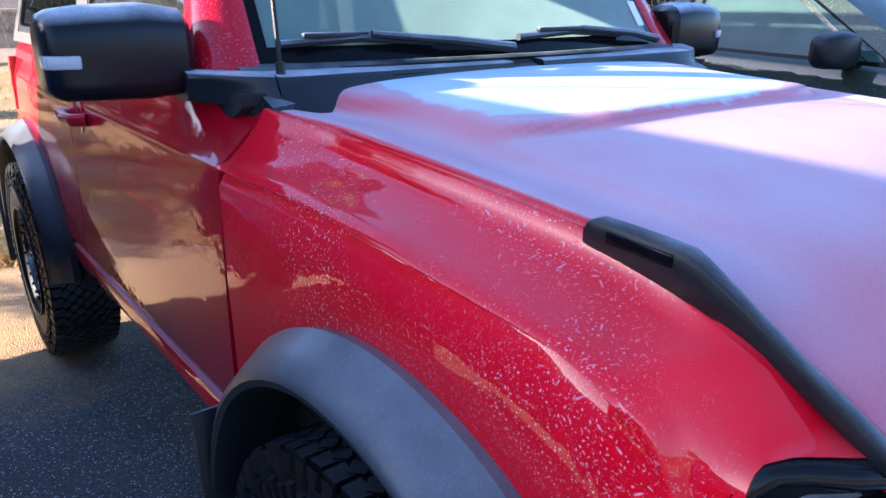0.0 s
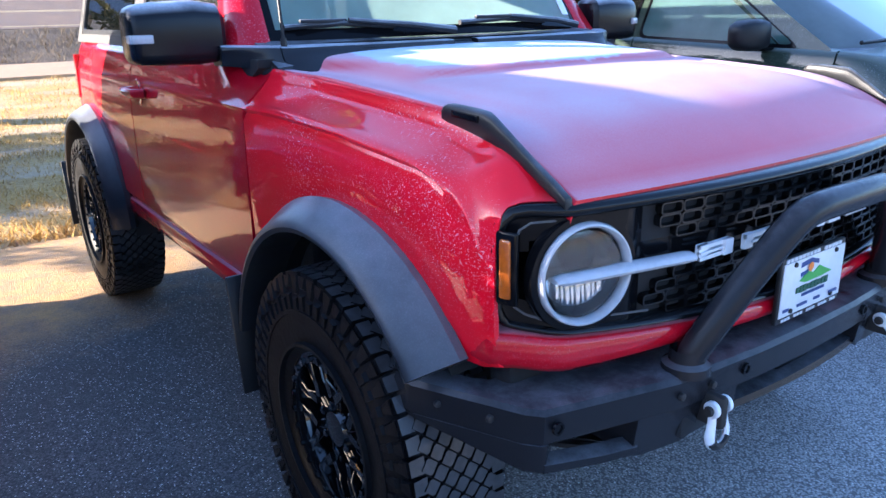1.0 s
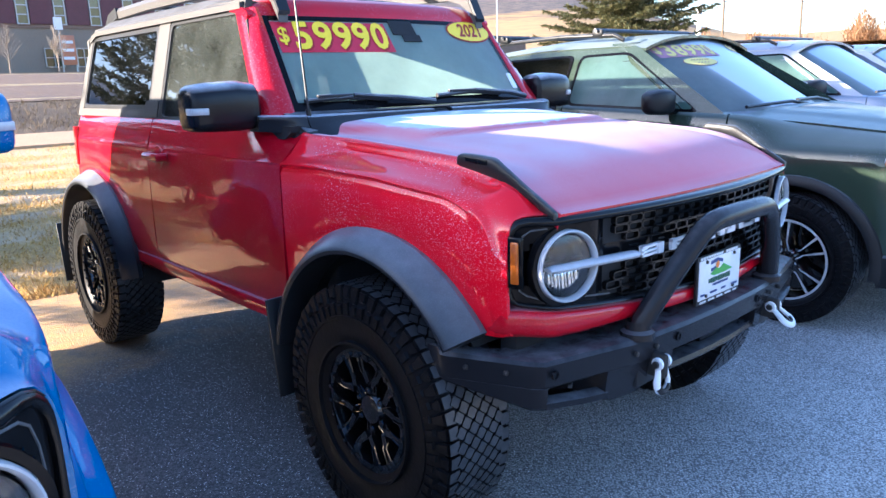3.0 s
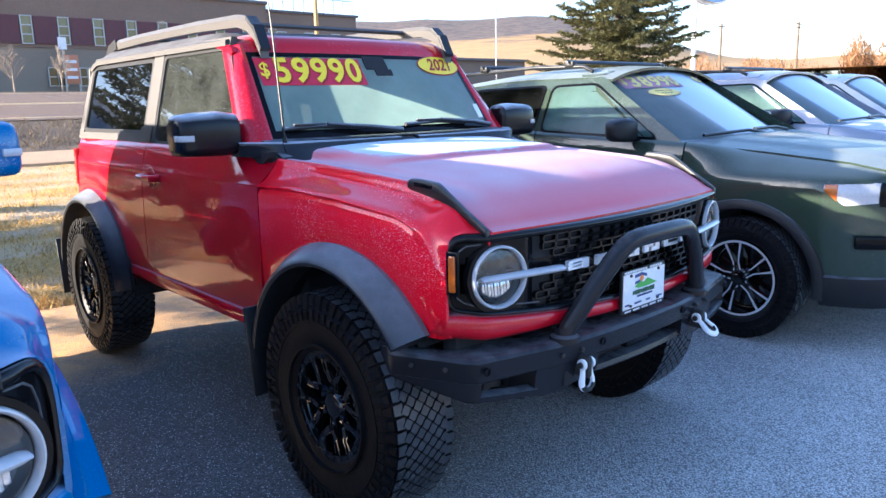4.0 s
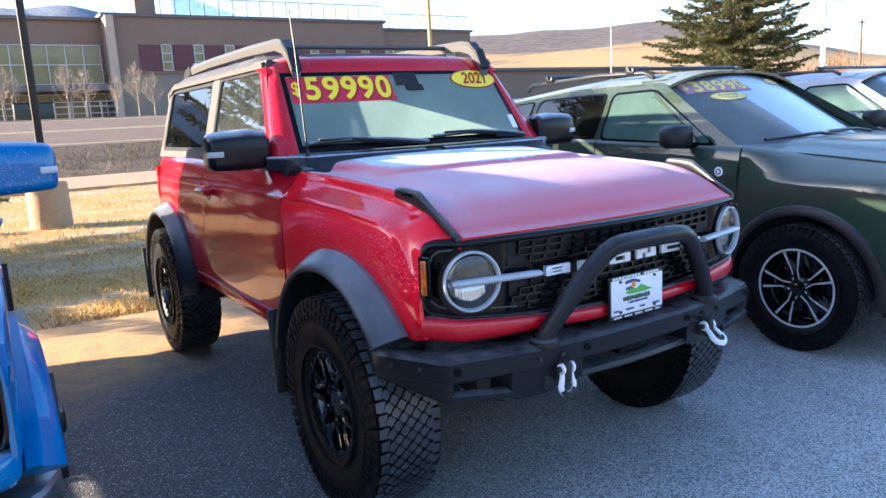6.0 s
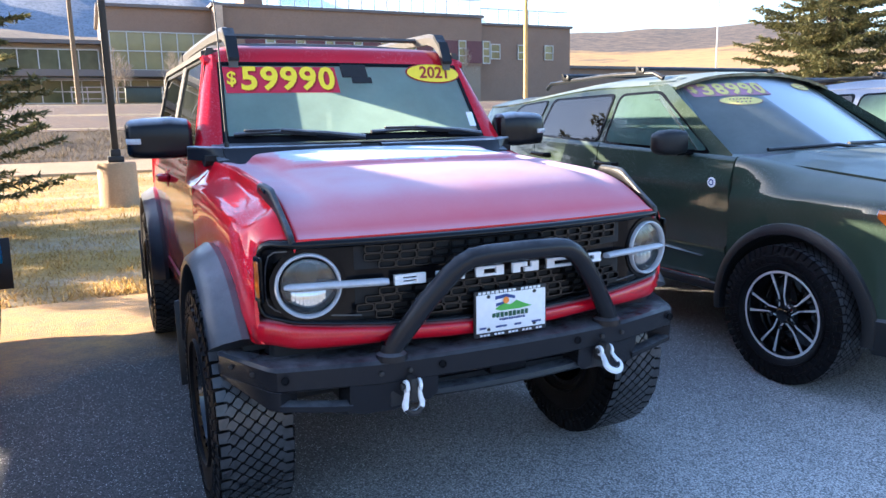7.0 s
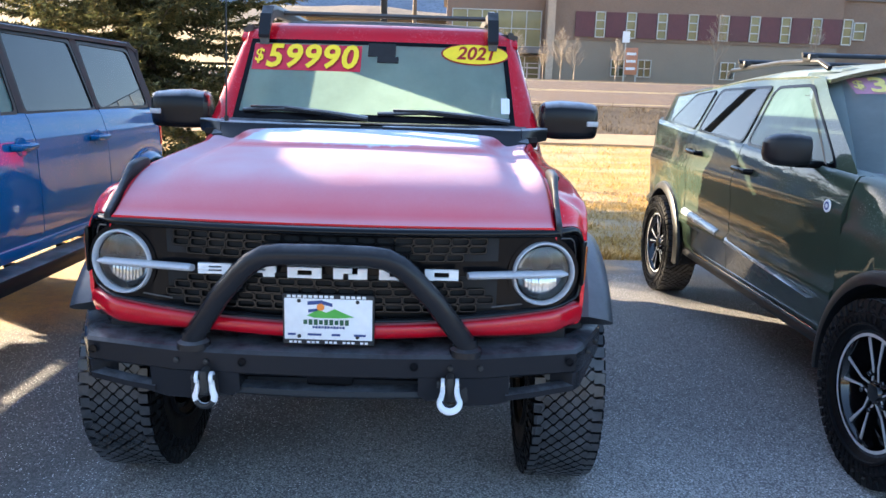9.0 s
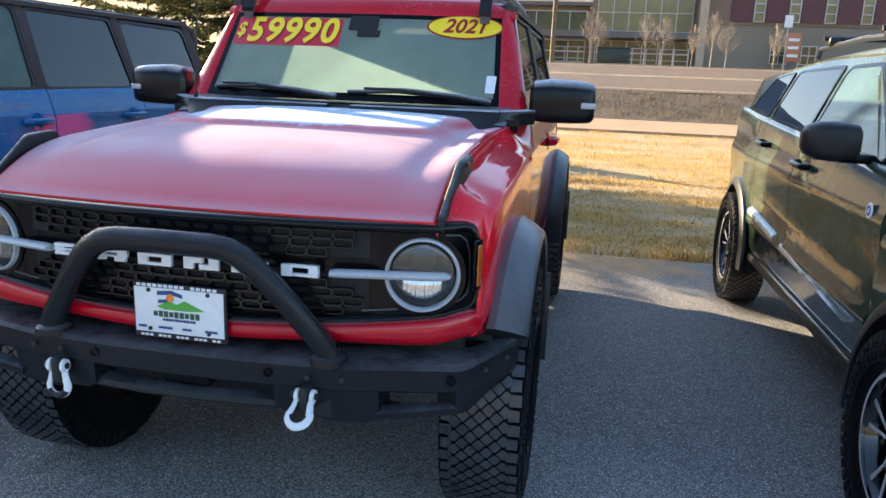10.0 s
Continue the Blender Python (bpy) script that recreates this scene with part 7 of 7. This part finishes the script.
def window(parent, x0, x1, z0, z1, y, cols, rows, pane):
    w = new("window")
    w.parent = parent
    bm = bmesh.new()
    for k in range(cols + 1):
        box(bm, (x0 + (x1 - x0) * k / cols, y - 0.05, (z0 + z1) / 2), (0.08, 0.14, z1 - z0), 0.0)
    for k in range(rows + 1):
        box(bm, ((x0 + x1) / 2, y - 0.052, z0 + (z1 - z0) * k / rows), (x1 - x0 + 0.08, 0.13, 0.08), 0.0)
    part("frame", bm, FRAME, w)
    for i in range(cols):
        for j in range(rows):
            bm = bmesh.new()
            xa, xb = x0 + (x1 - x0) * i / cols + 0.04, x0 + (x1 - x0) * (i + 1) / cols - 0.04
            za, zb = z0 + (z1 - z0) * j / rows + 0.04, z0 + (z1 - z0) * (j + 1) / rows - 0.04
            box(bm, ((xa + xb) / 2, y - 0.01, (za + zb) / 2), (xb - xa, 0.02, zb - za), 0.0)
            part("pane", bm, pane, w)


def wall_block(parent, name, x0, x1, y0, y1, z0, z1, mat):
    bm = bmesh.new()
    box(bm, ((x0 + x1) / 2, (y0 + y1) / 2, (z0 + z1) / 2), (x1 - x0, y1 - y0, z1 - z0), 0.0)
    return part(name, bm, mat, parent)


hall = thing("building", pose(0, 0, 0), "brown two-storey office building with maroon window band", "building")
wall_block(hall, "wall", 9.0, 33.8, 62.0, 80.0, 2.4, 6.2, WALL_LOW)
wall_block(hall, "upper_wall", 8.9, 33.9, 61.9, 80.0, 6.2, 10.7, WALL)
wall_block(hall, "wing_wall", 33.9, 45.0, 63.0, 80.0, 2.4, 10.2, WALL)
wall_block(hall, "corner_column", 8.9, 9.5, 61.2, 61.9, 2.4, 10.7, plain("light_column", (0.45, 0.36, 0.27), 0.7))
wall_block(hall, "roof", 8.7, 34.1, 61.7, 80.2, 10.7, 10.95, ROOF_MAT)
wall_block(hall, "wing_roof", 33.9, 45.2, 62.8, 80.2, 10.2, 10.42, ROOF_MAT)
wall_block(hall, "glass_wing_wall", 0.4, 8.9, 63.5, 80.0, 2.4, 10.5, WALL)
wall_block(hall, "glass_wing_roof", 0.1, 8.9, 63.2, 80.0, 10.5, 10.75, ROOF_MAT)
wall_block(hall, "canopy", -9.0, 8.9, 61.0, 63.5, 4.95, 5.45, ROOF_MAT)
wall_block(hall, "low_wing_wall", -12.0, 0.4, 64.5, 80.0, 2.4, 7.6, WALL_LOW)
wall_block(hall, "low_wing_roof", -12.4, 0.4, 63.6, 80.0, 7.6, 7.9, ROOF_MAT)
wall_block(hall, "annex_wall", 45.0, 75.0, 66.0, 80.0, 2.4, 6.4, WALL)
wall_block(hall, "annex_roof", 45.0, 75.4, 65.6, 80.0, 6.4, 6.7, ROOF_MAT)
for k in range(9):
    x = 11.3 + k * 2.62
    bm = bmesh.new()
    box(bm, (x + 0.80, 61.85, 7.5), (1.62, 0.12, 2.05), 0.0)
    part("maroon_panel", bm, MAROON, hall)
    window(hall, x + 1.72, x + 2.48, 6.48, 8.52, 61.86, 1, 3, PANE_LIT)
for x0, x1 in ((14.6, 15.9), (16.9, 18.0), (24.0, 25.2)):
    window(hall, x0, x1, 3.3, 4.7, 61.96, 2, 2, PANE)
window(hall, 0.9, 8.6, 5.6, 8.6, 63.46, 6, 2, PANE_LIT)
window(hall, 0.9, 8.6, 2.9, 4.8, 63.46, 6, 2, PANE)
window(hall, -11.5, 0.0, 3.0, 4.8, 64.46, 8, 2, PANE)
window(hall, -11.5, 0.0, 5.6, 7.2, 64.46, 8, 1, PANE)
for x in (35.5, 38.6, 41.8):
    window(hall, x, x + 1.0, 7.0, 8.4, 62.96, 1, 2, PANE_LIT)
RAILING = plain("railing_steel", (0.30, 0.31, 0.33), 0.5, 0.3, None, 0.1, 3.0)
GLAZING = glass("railing_glass", (0.80, 0.88, 0.92), 0.75, (0.55, 0.60, 0.66), 0.1)
for x0, x1, y, z0 in ((13.4, 34.0, 62.4, 10.95), (34.2, 44.8, 63.4, 10.42)):
    n = round((x1 - x0) / 1.2)
    for k in range(n + 1):
        x = x0 + (x1 - x0) * k / n
        bm = bmesh.new()
        box(bm, (x, y, z0 + 0.7), (0.09, 0.09, 1.4), 0.0)
        part("roof_railing_post", bm, RAILING, hall)
        if k < n:
            bm = bmesh.new()
            box(bm, (x + (x1 - x0) / n / 2, y, z0 + 0.72), ((x1 - x0) / n - 0.16, 0.02, 1.15), 0.0)
            part("roof_railing_pane", bm, GLAZING, hall).visible_shadow = False
    bm = bmesh.new()
    box(bm, ((x0 + x1) / 2, y, z0 + 1.42), (x1 - x0 + 0.1, 0.10, 0.07), 0.0)
    part("roof_railing_rail", bm, RAILING, hall)
bm = bmesh.new()
box(bm, (12.6, 66.0, 11.9), (1.6, 4.0, 2.4), 0.0)
part("roof_plant", bm, WALL, hall)
fence = thing("fence", pose(4.0, 50.0, ground_z(50.0)), "grey metal railing in front of the glass entrance", "fence")
for k in range(11):
    bm = bmesh.new()
    box(bm, (-6.0 + k * 0.9, 0, 0.55), (0.07, 0.07, 1.1), 0.0)
    part("post", bm, RAILING, fence)
for z in (0.35, 0.75, 1.08):
    bm = bmesh.new()
    box(bm, (-1.5, 0, z), (9.0, 0.05, 0.05), 0.0)
    part("rail", bm, RAILING, fence)
sign = thing("banner_sign", pose(16.0, 60.9, ground_z(60.9)), "orange and white upright sign by the road", "sign")
bm = bmesh.new()
box(bm, (0, 0, 1.7), (1.1, 0.15, 2.2), 0.02)
part("panel", bm, plain("orange_board", (0.50, 0.20, 0.10), 0.5, 0, None, 0.1, 3.0), sign)
for x in (-0.5, 0.5):
    bm = bmesh.new()
    box(bm, (x, 0, 0.4), (0.12, 0.12, 1.0), 0.0)
    part("leg", bm, FRAME, sign)
bm = bmesh.new()
for z in (1.1, 1.7, 2.3):
    box(bm, (0, -0.085, z), (0.8, 0.01, 0.22), 0.0)
part("writing_bars", bm, WHITE, sign)
post = thing("street_sign", pose(15.2, 59.8, ground_z(59.8)), "small white street sign on a post", "sign")
bm = bmesh.new()
box(bm, (0, 0, 2.0), (0.08, 0.08, 4.0), 0.0)
part("post", bm, FRAME, post)
bm = bmesh.new()
box(bm, (0, -0.06, 3.6), (0.6, 0.03, 0.9), 0.0)
part("plate", bm, WHITE, post)
skip = thing("dumpster", pose(2.1, 48.6, ground_z(48.6)), "dark green metal dumpster beyond the road", "dumpster")
bm = bmesh.new()
box(bm, (0, 0, 0.55), (2.1, 1.2, 0.9), 0.03)
part("bin", bm, plain("dark_green_steel", (0.02, 0.035, 0.03), 0.5, 0, None, 0.2, 4.0), skip)
bm = bmesh.new()
box(bm, (0, 0, 1.04), (2.2, 1.3, 0.08), 0.02)
part("lid", bm, PLASTIC, skip)

# ---- poles ----
lamp_post = thing("lamp_post", pose(-0.83, 11.2, 0.0), "dark steel lamp post on a round concrete base", "lamp post")
bm = bmesh.new()
lathe(bm, [(-0.1, 0.325), (0.70, 0.315), (0.745, 0.295), (0.75, 0.0)], 32, axis="z")
part("base", bm, CONCRETE, lamp_post, "round pale concrete base")
bm = bmesh.new()
box(bm, (0, 0, 0.80), (0.26, 0.26, 0.10), 0.02)
box(bm, (0, 0, 0.90), (0.17, 0.17, 0.14), 0.02)
part("foot", bm, CAST, lamp_post)
bm = bmesh.new()
box(bm, (0, 0, 4.2), (0.115, 0.115, 6.8), 0.015)
part("pole", bm, plain("bronze_paint", (0.035, 0.028, 0.022), 0.5, 0.2, None, 0.2, 20.0), lamp_post)
bm = bmesh.new()
box(bm, (0.45, 0, 7.55), (0.9, 0.3, 0.14), 0.03)
part("lamp_head", bm, CAST, lamp_post)


def far_pole(name, x, y, h, r, mat, label, arms):
    p = thing(name, pose(x, y, ground_z(y)), label, "pole")
    bm = bmesh.new()
    tube(bm, [(0, 0, -0.2), (0, 0, h)], [r, r * 0.75], 8)
    part("pole", bm, mat, p)
    for z, w in arms:
        bm = bmesh.new()
        box(bm, (0, 0, z), (w, 0.12, 0.14), 0.0)
        part("crossarm", bm, mat, p)
        for k in (-0.45, 0, 0.45):
            bm = bmesh.new()
            tube(bm, [(w * k, 0, z + 0.05), (w * k, 0, z + 0.3)], 0.05, 6)
            part("insulator", bm, FRAME, p)
    return p


WOOD = plain("pole_wood", (0.13, 0.095, 0.06), 0.8, 0, None, 0.2, 10.0)
far_pole("utility_pole", 28.4, 45.0, 13.0, 0.17, plain("yellow_wood", (0.45, 0.30, 0.10), 0.7, 0, None, 0.2, 6.0), "tall yellowish wooden pole beyond the road", ())
far_pole("flag_pole", 47.3, 45.0, 13.0, 0.07, FRAME, "slim white pole beyond the road", ())
far_pole("utility_pole", -1.6, 44.0, 9.0, 0.14, WOOD, "wooden utility pole beyond the road", ())
far_pole("utility_pole", 130.4, 66.8, 11.4, 0.26, WOOD, "wooden utility pole with a crossarm far off", ((10.9, 2.6),))
far_pole("utility_pole", 135.8, 55.1, 11.2, 0.26, WOOD, "wooden utility pole with a crossarm far off", ((10.8, 2.6), (10.2, 1.6)))
ad = thing("oval_sign", pose(37.6, 19.5, 0.3), "blue and white oval sign on a pale pole", "sign")
bm = bmesh.new()
tube(bm, [(-1.1, 0.1, 0), (-1.1, 0.1, 6.5)], 0.13, 10)
part("pole", bm, WHITE, ad)
for k, mat, y in ((1.0, WHITE, 0.0), (0.88, plain("sign_blue", (0.03, 0.12, 0.42), 0.3, 0, 0.5, 0.05, 3.0), -0.16)):
    bm = bmesh.new()
    prism(bm, [(2.7 * k * math.cos(a), y - 0.12, 7.15 + 1.05 * k * math.sin(a)) for a in span(0, 2 * math.pi, 49)[:-1]], (0, 0.24 if k == 1 else 0.05, 0))
    part("rim" if k == 1 else "face", bm, mat, ad)

# ---- hills and far woods ----
bm = bmesh.new()
rows = []
for r in (110, 160, 230, 320, 430, 560, 700, 860, 1030, 1220, 1400, 1600):
    row = []
    for a in span(-180, 180, 289):
        az = radians(a)
        # ridges behind the viewpoint are unseen, added to darken reflections
        side = (smoothstep(66, 50, a) if -100 < a < 130 else smoothstep(130, 150, abs(a)) + smoothstep(-90, -110, a)) * 0.9 + 0.1
        side = min(side, 1.0)
        f = smoothstep(110, 1150, r)
        el = 1.9 + 4.0 * f ** 0.75 * side
        el += (0.45 * noise.noise((a * 0.09, r * 0.004, 5)) + 0.25 * noise.noise((a * 0.3, r * 0.01, 9))) * f
        if r >= 1400:
            el -= 0.8
        zz = 1.5 + r * math.tan(radians(el)) * smoothstep(90, 260, r) + (1 - smoothstep(90, 260, r)) * 3.2
        row.append((r * math.sin(az), r * math.cos(az), zz))
    rows.append(row)
grid(bm, rows)
HILL, hnt, hb = shader("hill_cover")
hs = hnt.nodes.new("ShaderNodeSeparateXYZ")
hnt.links.new(coords(hnt), hs.inputs[0])
edge_z = mathn(hnt, "ADD", hs.outputs["Z"], remap(hnt, noise_tex(hnt, 0.012, 6.0, 0.65), 0.2, 0.8, -26.0, 26.0))
grain = noise_tex(hnt, 0.09, 6.0, 0.7)
low_col = mixc(hnt, remap(hnt, grain, 0.4, 0.62), (0.38, 0.235, 0.08), (0.27, 0.17, 0.065))
high_col = mixc(hnt, remap(hnt, grain, 0.42, 0.60), (0.125, 0.088, 0.066), (0.036, 0.032, 0.032))
hnt.links.new(mixc(hnt, remap(hnt, edge_z, 46.0, 60.0), low_col, high_col), hb.inputs["Base Color"])
setv(hb, None, 0.95)
tagged(obj("hills", bm, HILL, None, "", 180), "golden dry hillside with scrubby ridge", "hills", "", "structure")


# a higher wooded range behind the town, distance haze painted into its blue
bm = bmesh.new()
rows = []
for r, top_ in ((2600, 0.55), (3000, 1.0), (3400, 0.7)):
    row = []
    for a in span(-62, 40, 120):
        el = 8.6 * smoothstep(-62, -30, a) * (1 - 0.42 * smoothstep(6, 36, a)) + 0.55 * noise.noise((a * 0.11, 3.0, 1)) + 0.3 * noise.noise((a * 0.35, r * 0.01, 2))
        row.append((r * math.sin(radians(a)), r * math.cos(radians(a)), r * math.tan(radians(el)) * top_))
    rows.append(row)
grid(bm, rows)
tagged(obj("far_mountains", bm, earth("far_forest_hazed", ((0.17, 0.19, 0.23), (0.27, 0.30, 0.36), (0.10, 0.12, 0.15)), 0.004), None, "", 180), "hazy blue wooded mountain range behind the town", "mountains", "", "structure")


def brush(name, pts, seed, mat, label):
    rnd = random.Random(seed)
    vs, fs = [], []
    for x, y, z, w, h, n in pts:
        for _ in range(n):
            a, r = rnd.uniform(0, 6.28), rnd.random() ** 0.5
            c = Vector((x + w * r * math.cos(a), y + w * 0.5 * r * math.sin(a), z + h * rnd.random() * (1.1 - 0.6 * r)))
            d = Vector((rnd.uniform(-0.6, 0.6), rnd.uniform(-0.6, 0.6), rnd.uniform(0.4, 1.2))).normalized() * rnd.uniform(0.4, 1.0) * h * 0.22
            s = Vector((rnd.uniform(-1, 1), rnd.uniform(-1, 1), 0)).normalized() * h * 0.011
            b = len(vs)
            vs += [tuple(c - s), tuple(c + s), tuple(c + d)]
            fs.append((b, b + 1, b + 2))
    me = bpy.data.meshes.new(name)
    me.from_pydata(vs, [], fs)
    me.materials.append(mat)
    return tagged(new(name, me), label, "bushes", "", "stuff")


BRUSH = blades("bare_brush", (0.16, 0.075, 0.03), (0.30, 0.155, 0.06), (0.36, 0.23, 0.12))
rb = random.Random(5)
pts = []
for k in range(70):
    a = radians(rb.uniform(58, 82))
    d = rb.uniform(120, 190)
    pts.append((d * math.sin(a), d * math.cos(a), 2.5, rb.uniform(3, 8), rb.uniform(2.5, 5.0) + 5.0 * rb.random() ** 3, 700))
for k in range(26):
    a = radians(rb.uniform(28, 58))
    d = rb.uniform(150, 420)
    pts.append((d * math.sin(a), d * math.cos(a), 3.5 + max(0, d - 150) * 0.045, rb.uniform(1.5, 4), rb.uniform(2.5, 5.0), 300))
brush("far_brush", pts, 6, BRUSH, "orange leafless brush far off")

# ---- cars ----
offroad_suv(pose(-0.022, 0, 0), PAINT_RED_SHADED, "red two-door off-road car with frosted bonnet and price sign", 2.575, False, True, "rugged", [RIM_BLACK, RIM_METAL], FLARE, MIRROR_CAP, True, WING_RED_LIT, BONNET_RED)
offroad_suv(pose(-2.695, -0.265, 0), PAINT_BLUE, "blue four-door off-road car with canvas top", 2.97, True, False, "star", [RIM_BLACK, RIM_METAL], PAINT_BLUE, PAINT_BLUE, False, PAINT_BLUE, PAINT_BLUE)
wagon(pose(2.95, -0.07, 0), PAINT_GREEN, "dark green frosted car with price on its windscreen", "38990", True)
wagon(pose(5.75, 0.1, 0), PAINT_SILVER, "silver car with roof rails and frosted windscreen", "", True)
wagon(pose(8.6, 0.4, 0), PAINT_WHITE, "white car with frosted windows in the row", "", False)
